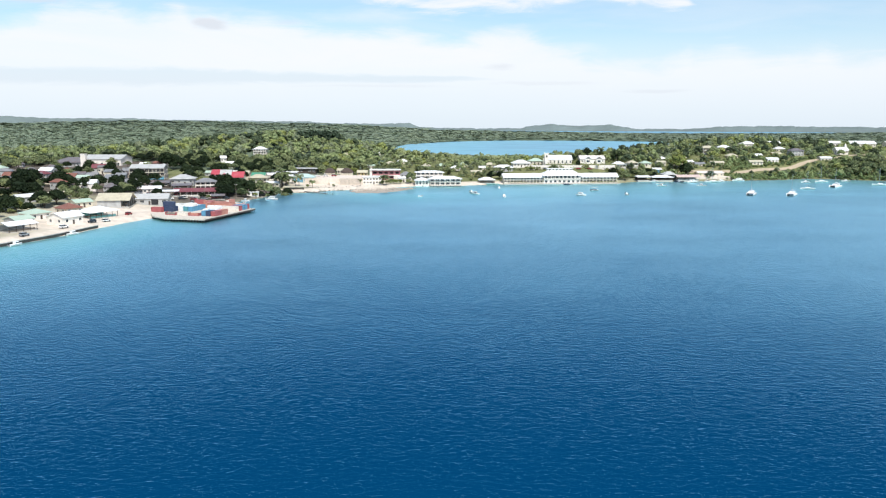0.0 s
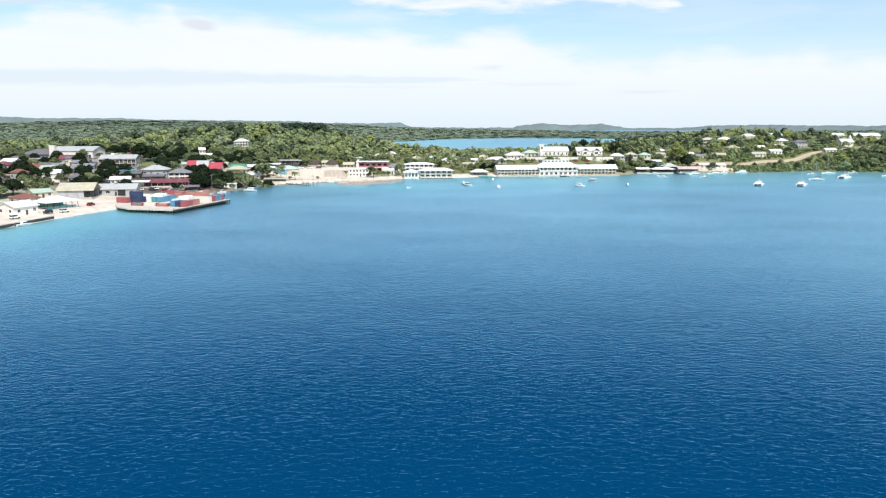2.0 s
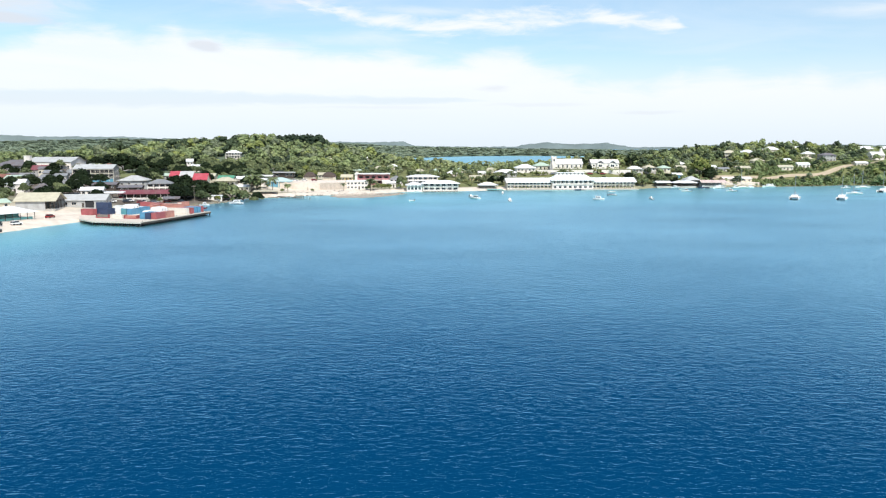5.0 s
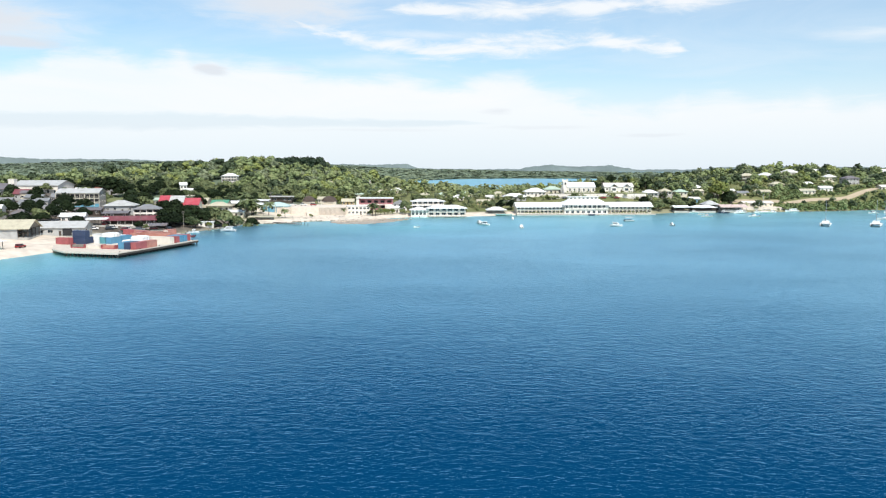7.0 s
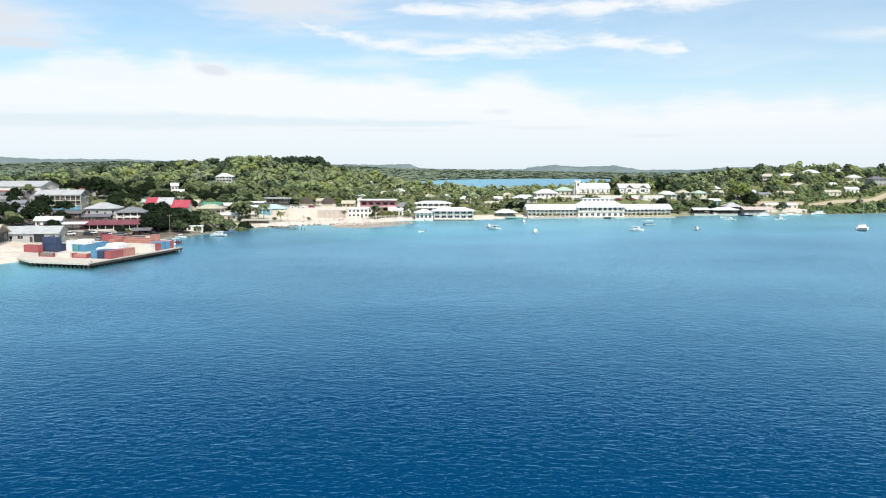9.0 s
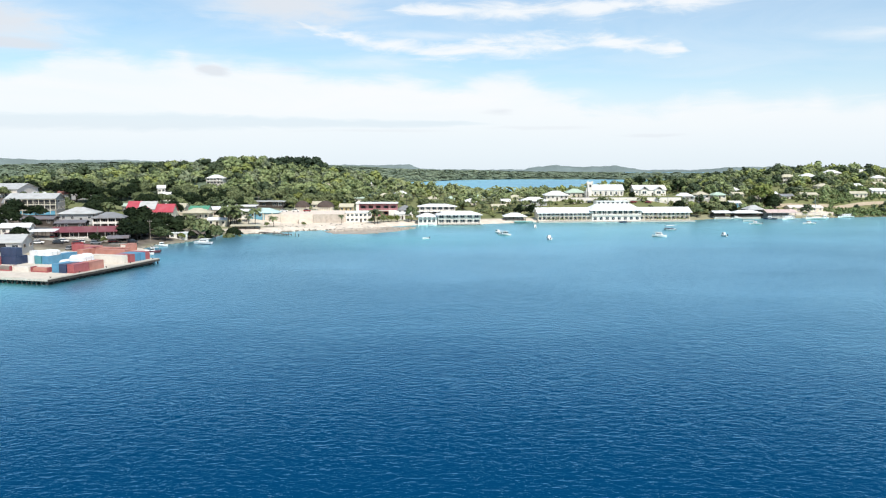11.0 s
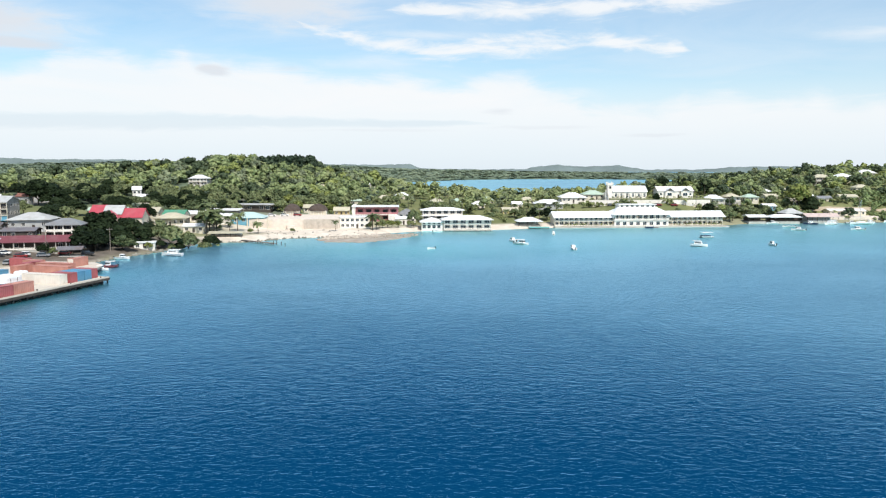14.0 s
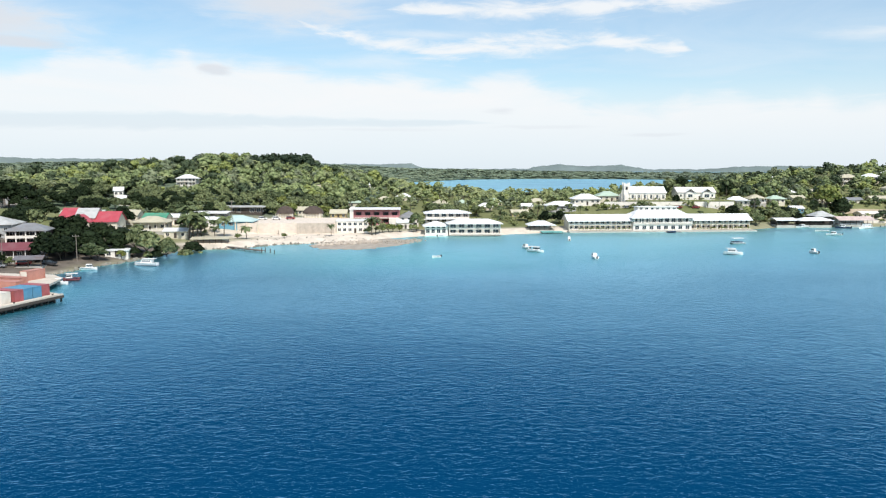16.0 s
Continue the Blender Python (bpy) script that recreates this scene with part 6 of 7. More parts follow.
def pontoon_boat(label, x, y, rot):
    root = tagged(new("pontoon_boat"), label, "boat")
    root.matrix_basis = plan(x, y, .04, rot)
    for s in (-1, 1):
        part("float", hull_bm(7.5, .8, .6), ALU, root, m=pose(0, s * 1.2, 0))
    part("deck", boxes((-3.6, -1.6, .62, 3.2, 1.6, .78)), GEL, root)
    part("canopy", boxes((-3.4, -1.6, 2.8, 2.6, 1.6, 2.94)), GEL, root)
    for sx in (-3.2, -.4, 2.4):
        for sy in (-1.5, 1.5):
            part("stanchion", tube(bmesh.new(), (sx, sy, .78), (sx, sy, 2.8), .04, .04), ALU, root)
    part("bench", boxes((-3.2, -1.5, .79, 1.8, -.9, 1.25), (-3.2, .9, .79, 1.8, 1.5, 1.25)), NAVYP, root)
    return root


cabin_cruiser("white cabin cruiser moored by the trees", -86.5, 300.5, 172, 9.0)
motor_boat("small white open motor boat at a mooring", -12, 318, 200, 3.6, cabin=False)
motor_boat("white motor boat with dark trim seen end-on", 32.3, 318, 95, 7.0)
motor_boat("white motor boat with small cabin rafted at a mooring", 15.6, 342, 120, 6.0)
motor_boat("long white tour boat with blue canopy", 17.6, 333, -35, 8.0, canopy=True, hull=GEL, name="tour_boat")
motor_boat("small white motor boat near the hotel", 33.2, 367, 85, 5.0)
cabin_cruiser("white launch with low cabin at a mooring", 74.5, 327, -25, 7.5)
pontoon_boat("white-roofed pontoon boat at a mooring", 87.5, 357, 12).scale = (.8, .8, .85)
motor_boat("small dark-decked motor boat at a mooring", 99.7, 330.5, 110, 5.0)
motor_boat("small white motor boat off the boat sheds", 138.8, 404, 175, 7.5, cabin=False)
motor_boat("white motor boat with cabin off the boat sheds", 135.4, 388, 165, 8.0)
catamaran("white cruising catamaran at a mooring", 168.3, 333, 240, 11.0)
catamaran("white cruising catamaran at a mooring", 189.5, 331, 235, 11.0)
sail_boat("white sailing boat at a mooring", 216.5, 369, 170, 10.0)
catamaran("white catamaran near the wooded bank", 241, 385, 220, 11.0)
motor_boat("white motor boat near the wooded bank", 239, 419, 180, 8.0)
sail_boat("white sailing boat with tall mast near the wooded bank", 252, 424, 185, 11.0)
motor_boat("white motor boat near the wooded bank", 271, 429.5, 175, 8.5)
sail_boat("white sailing boat with tall bare mast", 276, 398, 170, 11.5)
sail_boat("large white sailing boat with tall mast at the yard", 178.5, 420, 188, 13.5)
cabin_cruiser("white cruiser at the boat shed dock", 163.5, 417.5, 205, 10.5)
motor_boat("navy-hulled motor boat at the boat shed dock", 156, 420.5, 170, 9.0, hull=NAVYP)
motor_boat("white motor boat off the boat yard", 160.5, 390, 172, 8.0)
motor_boat("white boat drawn up on the stony shore", 206, 449, 20, 8.0)
motor_boat("white boat drawn up on the stony shore", 217, 444, 160, 9.0)
motor_boat("white motor boat tied at the dock", 140, 422.5, 185, 8.5)
cabin_cruiser("white cruiser on the slip beside the boat yard", 200, 433, 190, 12.0)
motor_boat("small open boat behind the pier", -93.0, 269.5, 8, 6.0)
motor_boat("small white boat beached behind the pier", -93.5, 275.5, 200, 6.0, canopy=True, hull=C_RED)
motor_boat("small brown and white boat at the shore", -97.5, 292.5, 8, 6.0, cabin=True)
motor_boat("white boat moored at the sea wall", -134, 158, 72, 7.0)
motor_boat("white boat moored at the sea wall", -127.5, 181, 65, 7.5)
motor_boat("small boat tied beside the restaurant", -11, 379.5, 20, 4.5, cabin=False)
motor_boat("white boat tied up at the boat yard", 186, 426.5, 15, 8.0)
motor_boat("white boat tied up at the boat yard", 176, 423.5, -12, 7.0)
motor_boat("small white boat drawn up at the boat yard", 141, 422.5, 8, 5.5, cabin=False)
motor_boat("dark small boat at the hotel landing", 78, 398.2, 5, 5.0, cabin=False, hull=NAVYP)


# ---- jetty, reef, road, poles, cars ----
def jetty():
    root = tagged(new("jetty"), "short weathered timber jetty with posts off the beach", "jetty")
    root.matrix_basis = plan(-77.3, 341.3, 0, -39.8)
    plank = None
    for i in range(46):
        m = pose(i * .5, 0, .75)
        plank = again(plank, m) if plank else part("plank", boxes((0, -.9, 0, .44, .9, .07)), WOODL, root, m=m)
    for s in (-.8, .8):
        part("bearer", boxes((0, s - .08, .55, 23, s + .08, .745)), WOODD, root)
    for i in range(7):
        for s in (-.85, .85):
            part("post", tube(bmesh.new(), (1 + i * 3.6, s, -3), (1 + i * 3.6, s, .9 if i < 6 else 1.9), .13, .12), WOODD, root)
    part("post", tube(bmesh.new(), (25.5, .9, -3), (25.5, .9, 1.6), .16, .14), WOODD, root)
    part("post", tube(bmesh.new(), (29.5, -.3, -3), (29.5, -.3, 1.5), .16, .14), WOODD, root)
    return root


jetty()


def reef():
    rg = random.Random(9)
    bm = bmesh.new()
    for i in range(340):
        a = rg.random()
        x, y = (-52 + 34 * a + rg.uniform(-2, 2)) * K, (353.5 + 10 * a ** 1.5 + rg.uniform(-4, 7)) * K
        r = rg.uniform(.15, .6)
        m = pose(x, y, rg.uniform(-.05, .25), rg.uniform(0, 360), rg.uniform(0, 360), 0) @ Matrix.Diagonal((r * rg.uniform(.8, 1.6), r, r * .55, 1))
        bmesh.ops.create_icosphere(bm, subdivisions=1, radius=1, matrix=m)
    for v in bm.verts:
        v.co += Vector((rg.uniform(-.12, .12), rg.uniform(-.12, .12), rg.uniform(-.1, .1)))
    tagged(part("reef_rocks", bm, REEF), "scattered grey reef rocks in the shallows", "rocks", kind="stuff")
    # ragged flat: its rim wanders in and out
    rim = [(-54, 350), (-48, 339), (-35, 338), (-27, 347), (-21, 356), (-21, 368), (-33, 374), (-47, 366)]
    pts = []
    for i, (ax, ay) in enumerate(rim):
        bx, by = rim[(i + 1) % len(rim)]
        for k in range(9):
            f = k / 9
            pts.append(((ax + (bx - ax) * f + rg.uniform(-.9, .9)) * K, (ay + (by - ay) * f + rg.uniform(-1.3, 1.3)) * K))
    bm = bmesh.new()
    prism(bm, pts, -2, .1)
    tagged(part("reef_flat", bm, REEF), "low grey-brown reef flat at the water's edge", "reef", kind="structure")
    bm = bmesh.new()
    for i in range(170):
        a = rg.random()
        x, y = (-51 + 19 * a + rg.uniform(-1.2, 1.2)) * K, (348 + 14 * a + rg.uniform(-2.2, 2.2)) * K
        r = rg.uniform(.25, .95) ** 1.3
        m = pose(x, y, .1 + r * .25, rg.uniform(0, 360), rg.uniform(0, 360), 0) @ Matrix.Diagonal((r * rg.uniform(.8, 1.6), r, r * .65, 1))
        bmesh.ops.create_icosphere(bm, subdivisions=1, radius=1, matrix=m)
    tagged(part("coral_rubble", bm, STAINW), "bank of pale coral rubble on the reef flat", "rubble", kind="stuff")


def beach_stones():
    rg = random.Random(21)
    bm = bmesh.new()
    for i in range(150):
        x, y = rg.uniform(-82, -30) * K, rg.uniform(345, 372) * K
        z = ground(x, y)
        if not .15 < z < 2.2:
            continue
        r = rg.uniform(.12, .5) ** 1.2
        m = pose(x, y, z, rg.uniform(-20, 20), rg.uniform(-20, 20), rg.uniform(0, 180)) @ Matrix.Diagonal((r * rg.uniform(.8, 3.5), r, r * .6, 1))
        bmesh.ops.create_icosphere(bm, subdivisions=1, radius=1, matrix=m)
    tagged(part("beach_stones", bm, ROCK), "dark stones and driftwood scattered over the sand", "stones", kind="stuff")


def shore_rocks():
    """Dark boulders along the bank from the pier to the beach, and along the eastern bank."""
    rg = random.Random(33)
    bm = bmesh.new()
    for lo, hi, n in ((13, 20, 12), (35, 40, 7)):
        for (ax, ay), (bx, by) in zip(HARBOUR[lo - 3:hi], HARBOUR[lo - 2:hi + 1]):
            for i in range(int(math.hypot(bx - ax, by - ay) * n / 10)):
                f = rg.random()
                x, y = ax + (bx - ax) * f + rg.uniform(-1.2, 1.2), ay + (by - ay) * f + rg.uniform(-1.2, 1.2)
                r = rg.uniform(.25, .8)
                m = pose(x, y, max(ground(x, y), -.1) + r * .15, rg.uniform(0, 360), rg.uniform(0, 360), 0) @ Matrix.Diagonal((r * rg.uniform(.8, 1.7), r, r * .7, 1))
                bmesh.ops.create_icosphere(bm, subdivisions=1, radius=1, matrix=m)
    for v in bm.verts:
        v.co += Vector((rg.uniform(-.1, .1), rg.uniform(-.1, .1), rg.uniform(-.08, .08)))
    tagged(part("shore_rocks", bm, ROCK), "dark boulders along the water's edge", "rocks", kind="stuff")


reef()
beach_stones()
shore_rocks()


def strip_road(name, label, pts, width, mat, lift=.12):
    """A road laid over the ground along a line."""
    pts = [(x * K, y * K) for x, y in pts]
    bm = bmesh.new()
    rows = []
    dense = []
    for (ax, ay), (bx, by) in zip(pts, pts[1:]):
        n = max(2, int(math.hypot(bx - ax, by - ay) / 3))
        dense += [(ax + (bx - ax) * i / n, ay + (by - ay) * i / n) for i in range(n)]
    dense.append(pts[-1])
    for i, (x, y) in enumerate(dense):
        x2, y2 = dense[min(i + 1, len(dense) - 1)]
        x1, y1 = dense[max(i - 1, 0)]
        t = Vector((x2 - x1, y2 - y1)).normalized()
        row = []
        for s in (-1, 0, 1):
            px, py = x - t.y * s * width / 2, y + t.x * s * width / 2
            row.append(bm.verts.new((px, py, ground(px, py) + lift)))
        rows.append(row)
    for a, b in zip(rows, rows[1:]):
        for j in (0, 1):
            bm.faces.new((a[j], b[j], b[j + 1], a[j + 1]))
    bmesh.ops.recalc_face_normals(bm, faces=bm.faces)
    return tagged(part(name, bm, mat), label, "road", kind="structure")


EARTH = material("pale_earth", (0.42, 0.34, 0.24), .95, var=.16)
ASPH = material("worn_asphalt", (0.09, 0.088, 0.085), .9, var=.2)
strip_road("road", "pale dirt road climbing the eastern slope", [(206, 455), (228, 464), (250, 472), (275, 482), (300, 494), (330, 512)], 4, EARTH, .25)
strip_road("road", "pale road along the foot of the slope behind the boat yard", [(128, 440), (150, 443), (175, 452), (205, 457)], 5, EARTH, .25)
strip_road("road", "grey town road behind the port yard", [(-175, 296), (-150, 300), (-128, 303), (-108, 311), (-98, 326)], 6, ASPH, .15)


def slab(name, label, outline, z0, z1, mat):
    bm = bmesh.new()
    prism(bm, [(x * K, y * K) for x, y in outline], z0, z1)
    return tagged(part(name, bm, mat), label, "yard", kind="structure")


slab("yard", "pale levelled lot above the boat yard", [(171, 434), (188, 435), (206, 441), (207, 452), (171, 450)], -1, 2.9, SAND)


def utility_pole(x, y, h=8.5, rot=10):
    root = tagged(new("utility_pole"), "wooden utility pole with crossarm beside the road", "utility pole", "utility poles")
    x, y = x * K, y * K
    root.matrix_basis = pose(x, y, ground(x, y), 0, 0, rot)
    part("pole", tube(bmesh.new(), (0, 0, -.5), (0, 0, h), .15, .1), WOODL, root)
    part("crossarm", boxes((-1.0, -.06, h - .7, 1.0, .06, h - .55)), WOODL, root)
    for s in (-.85, 0, .85):
        part("insulator", tube(bmesh.new(), (s, 0, h - .55), (s, 0, h - .3), .05, .04), GEL, root)
    return root


for x, y in ((-104, 300), (-116, 288), (-137, 303), (-152, 318), (-168, 322), (-98, 322), (-90, 390), (160, 446), (196, 454), (128, 443), (110, 437)):
    utility_pole(x, y)

CARMATS = [(GEL, "white"), (material("silver_car", (.35, .36, .38), .3, .4), "silver"), (material("red_car", (.3, .03, .03), .35), "dark red"), (material("dark_car", (.03, .035, .045), .3), "dark")]
TYRE = material("tyre_rubber", (.02, .02, .02), .8)


def car(x, y, rot, k):
    mat, word = CARMATS[k % 4]
    root = tagged(new("parked_car"), "%s car parked on the waterfront yard" % word, "car", "parked cars")
    on_terrace = 376 < y < 396 and x < -50
    x, y = x * K, y * K
    root.matrix_basis = pose(x, y, (TERRACE if on_terrace else ground(x, y)) + .02, 0, 0, rot)
    bm = boxes((-2.1, -.85, .35, 2.1, .85, .95))
    bmesh.ops.bevel(bm, geom=bm.edges[:], offset=.12, segments=2, affect="EDGES")
    part("body", bm, mat, root)
    part("cabin", cabin_bm(-1.7, .5, .78, .94, 1.5, .6), GLASS, root)
    part("roof", boxes((-1.6, -.68, 1.5, .42, .68, 1.55)), mat, root)
    for sx in (-1.3, 1.3):
        for sy in (-.86, .86):
            part("wheel", tube(bmesh.new(), (sx, sy - .1, .33), (sx, sy + .1, .33), .33, .33, 10), TYRE, root)
    return root


for k, (x, y, r) in enumerate(((-128, 275, 20), (-124, 279, 30), (-133, 272, 200), (-119, 281, 15), (-138, 170, 70), (-134, 188, 65), (-128, 208, 60), (-131, 203, 250), (-127, 226, 80),
                               (-112, 290, 20), (-116, 270, 100), (-78, 388, 5), (-73, 389, 10), (-84, 387, 0), (-68, 390, 4), (92, 436, 5), (-115, 284.5, 15), (-119.5, 283, 195), (-124, 282, 12), (-106.5, 291.5, 20), (-129, 286, 100), (-140, 281, 15), (-146, 283, 190), (-150, 296, 14), (-158, 312, 10), (-175, 300, 12), (-182, 318, 8), (100, 437, 5), (70, 437, 3))):
    car(x, y, r, k * 7 + k // 3)


# ---- vegetation ----
rng = np.random.default_rng(11)


def mesh_arrays(name, verts, faces4, faces3, mat):
    """A mesh straight from arrays of corners, quads and triangles."""
    me = bpy.data.meshes.new(name)
    n4, n3 = len(faces4), len(faces3)
    me.vertices.add(len(verts))
    me.vertices.foreach_set("co", np.asarray(verts, np.float32).ravel())
    me.loops.add(n4 * 4 + n3 * 3)
    me.loops.foreach_set("vertex_index", np.concatenate([np.asarray(faces4, np.int32).ravel(), np.asarray(faces3, np.int32).ravel()]))
    me.polygons.add(n4 + n3)
    me.polygons.foreach_set("loop_start", np.concatenate([np.arange(n4) * 4, n4 * 4 + np.arange(n3) * 3]).astype(np.int32))
    me.update(calc_edges=True)
    me.materials.append(mat)
    return me


def ico(sub):
    bm = bmesh.new()
    bmesh.ops.create_icosphere(bm, subdivisions=sub, radius=1)
    v = np.array([p.co[:] for p in bm.verts])
    f = np.array([[q.index for q in p.verts] for p in bm.faces])
    bm.free()
    return v, f


ICO1 = ico(1)


def leaf_quads(pos, nrm, size):
    """Small leaf sprays: tilted quads at pos, facing roughly along nrm."""
    n = len(pos)
    nr = nrm + rng.normal(0, .55, (n, 3))
    nr /= np.linalg.norm(nr, axis=1)[:, None]
    up = rng.normal(0, 1, (n, 3))
    u = np.cross(nr, up)
    u /= np.linalg.norm(u, axis=1)[:, None] + 1e-9
    w = np.cross(nr, u)
    s = size * rng.uniform(.6, 1.25, (n, 1))
    a, b = u * s, w * s * .7
    bend = nr * s * .25
    v = np.stack([pos - a - bend, pos - b, pos + a - bend, pos + b], 1).reshape(-1, 3)
    return v, np.arange(n * 4).reshape(n, 4)


def crown_arrays(lobes, leaves, leaf, wide, tall, flat=.75, inner=.86, sub=ICO1):
    """A crown of uneven lobes: leaf sprays over their outsides, a dark core within. Base at z = 0, about `tall` high."""
    V, Q, T, nv = [], [], [], 0
    for k in range(lobes):
        a = 2.399 * k + rng.uniform(-.4, .4)
        t = math.sqrt((k + .4) / lobes)
        r = rng.uniform(.26, .42) * wide / 2 * (1.25 - .45 * t)
        rad = max(0, wide / 2 - r) * t * rng.uniform(.8, 1.08)
        cz = tall * (.38 + .42 * (1 - t ** 2)) * rng.uniform(.85, 1.15)
        c = np.array([math.cos(a) * rad, math.sin(a) * rad, cz])
        ax = np.array([r, r, r * flat])
        n = max(4, int(leaves / lobes))
        d = rng.normal(0, 1, (n, 3))
        d /= np.linalg.norm(d, axis=1)[:, None]
        d[:, 2] = np.where(d[:, 2] < -.45, -d[:, 2], d[:, 2])
        p = c + d * ax * rng.uniform(.86, 1.14, (n, 1))
        v, q = leaf_quads(p, d, leaf)
        V.append(v)
        Q.append(q + nv)
        nv += len(v)
        iv = c + sub[0] * ax * inner * (1 + rng.normal(0, .1, (len(sub[0]), 1)))
        V.append(iv)
        T.append(sub[1] + nv)
        nv += len(iv)
    return np.concatenate(V), np.concatenate(Q), np.concatenate(T)


def limb_bm(h, spread, r):
    """Tapered trunk with three or four limbs."""
    bm = bmesh.new()
    tube(bm, (0, 0, -.6), (.1, .05, h * .55), r, r * .7, 7)
    for k in range(4):
        a = k * 1.7 + .4
        tube(bm, (.1, .05, h * (.45 + .03 * k)), (math.cos(a) * spread, math.sin(a) * spread, h * 1.0), r * .5, r * .18, 5)
    return bm


def mesh_of(bm, name, mat):
    me = bpy.data.meshes.new(name)
    bm.to_mesh(me)
    bm.free()
    me.materials.append(mat)
    return me


def palm_arrays(n, L):
    V, Q, nv = [], [], 0
    for k in range(n):
        a = 2.399 * k + rng.uniform(-.2, .2)
        el = rng.uniform(-.35, 1.0)
        ll = L * rng.uniform(.8, 1.1)
        d, s = np.array([math.cos(a), math.sin(a)]), np.array([-math.sin(a), math.cos(a)])
        rows = []
        x = z = 0.0
        ang = el
        for i in range(7):
            w = (.12, .5, .62, .6, .5, .34, .05)[i] * ll / 3.2
            c = np.array([d[0] * x, d[1] * x, z])
            rows.append([c + np.array([s[0] * w, s[1] * w, -w * .55]), c, c - np.array([s[0] * w, s[1] * w, w * .55])])
            x += math.cos(ang) * ll / 6
            z += math.sin(ang) * ll / 6
            ang -= .30
        for r0, r1 in zip(rows, rows[1:]):
            for j in (0, 1):
                m0, m1 = r0[j] * .12 + r1[j] * .88, r0[j + 1] * .12 + r1[j + 1] * .88
                V += [r0[j], m0, m1, r0[j + 1]]
                Q.append([nv, nv + 1, nv + 2, nv + 3])
                nv += 4
    return np.array(V), np.array(Q), np.zeros((0, 3), int)


PROTO = {"broad": [], "dark": [], "lime": [], "palm": [], "bush": []}
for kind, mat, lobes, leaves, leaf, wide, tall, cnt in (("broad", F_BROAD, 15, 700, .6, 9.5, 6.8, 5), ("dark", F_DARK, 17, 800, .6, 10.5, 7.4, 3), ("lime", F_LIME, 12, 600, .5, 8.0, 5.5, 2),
                                                        ("bush", F_BUSH, 7, 240, .38, 4.2, 2.6, 4)):
    for k in range(cnt):
        v, q, t = crown_arrays(lobes, leaves, leaf, wide * rng.uniform(.9, 1.1), tall)
        tr = 1.1 if kind != "bush" else .3
        PROTO[kind].append((mesh_of(limb_bm(tr + tall * .45, wide * .25, .28 if kind != "bush" else .08), "trunk", BARK), mesh_arrays("crown", v, q, t, mat), tr))
for k in range(3):
    v, q, t = palm_arrays(20, 4.1)
    h = (7.0, 8.5, 6.0)[k]
    bm = bmesh.new()
    for i in range(4):
        f0, f1 = i / 4, (i + 1) / 4
        tube(bm, (.5 * f0 ** 2, 0, h * f0 - (.5 if i == 0 else 0)), (.5 * f1 ** 2, 0, h * f1), .2 - .08 * f0, .2 - .08 * f1, 6)
    PROTO["palm"].append((mesh_of(bm, "trunk", BARK), mesh_arrays("crown", v + np.array([.5, 0, h]), q, t, F_SHOREPALM), 0))

TREE_TAGS = {"broad": ("broadleaf_tree", "round-crowned green broadleaf tree on the shore slope", "tree", "broadleaf trees"), "dark": ("shade_tree", "dense dark green spreading shade tree", "tree", "dark shade trees"),
             "lime": ("flame_tree", "spreading tree with yellow-green feathery leaves", "tree", "yellow-green trees"), "palm": ("coconut_palm", "slender coconut palm with drooping fronds", "palm tree", "coconut palms"),
             "bush": ("bush", "low rounded green bush", "bush", "bushes")}


def tree(kind, x, y, s=1.0, sz=None, z=None):
    x, y = x * K, y * K
    tm, cm, tr = PROTO[kind][int(rng.integers(len(PROTO[kind])))]
    nm, lab, cat, grp = TREE_TAGS[kind]
    root = tagged(new(nm), lab, cat, grp)
    sz = s if sz is None else sz
    root.matrix_basis = pose(x, y, ground(x, y) if z is None else z, 0, 0, float(rng.uniform(0, 360))) @ Matrix.Diagonal((s, s, sz, 1))
    t = new("trunk", tm)
    t.parent = root
    c = new("crown", cm)
    c.parent, c.matrix_basis = root, pose(0, 0, tr)
    return root


# keep clear of buildings, and of the ground just before their fronts
bpy.context.view_layer.update()
KEEP = []
for ob in scene.objects:
    if ob.parent and ob.name.split(".")[0] in ("wall", "floor_slab", "nave_wall", "middle_wall", "deck", "fill", "side_pavilion", "annex", "tower"):
        c = np.array([(ob.matrix_world @ Vector(p))[:] for p in ob.bound_box])
        KEEP.append((c[:, 0].min() - 1.5, c[:, 0].max() + 1.5, c[:, 1].min(), c[:, 1].max() + 1.0))
KEEP = np.array(KEEP)


EAST_ROADS = ((206, 455, 228, 464), (228, 464, 250, 472), (250, 472, 275, 482), (275, 482, 300, 494), (300, 494, 330, 512), (175, 452, 205, 457))


def below_road(x, y):
    """How far, in metres, a place lies before the roads of the eastern slope; 99 elsewhere."""
    for ax, ay, bx, by in EAST_ROADS:
        if ax * K <= x < bx * K:
            return (ay + (by - ay) * (x / K - ax) / (bx - ax)) * K - y
    return 99.0


def free(x, y, front=7.0, r=2.0):
    return not (-4 < below_road(x, y) < 3.5) and not np.any((x > KEEP[:, 0] - r) & (x < KEEP[:, 1] + r) & (y > KEEP[:, 2] - front) & (y < KEEP[:, 3] + r))


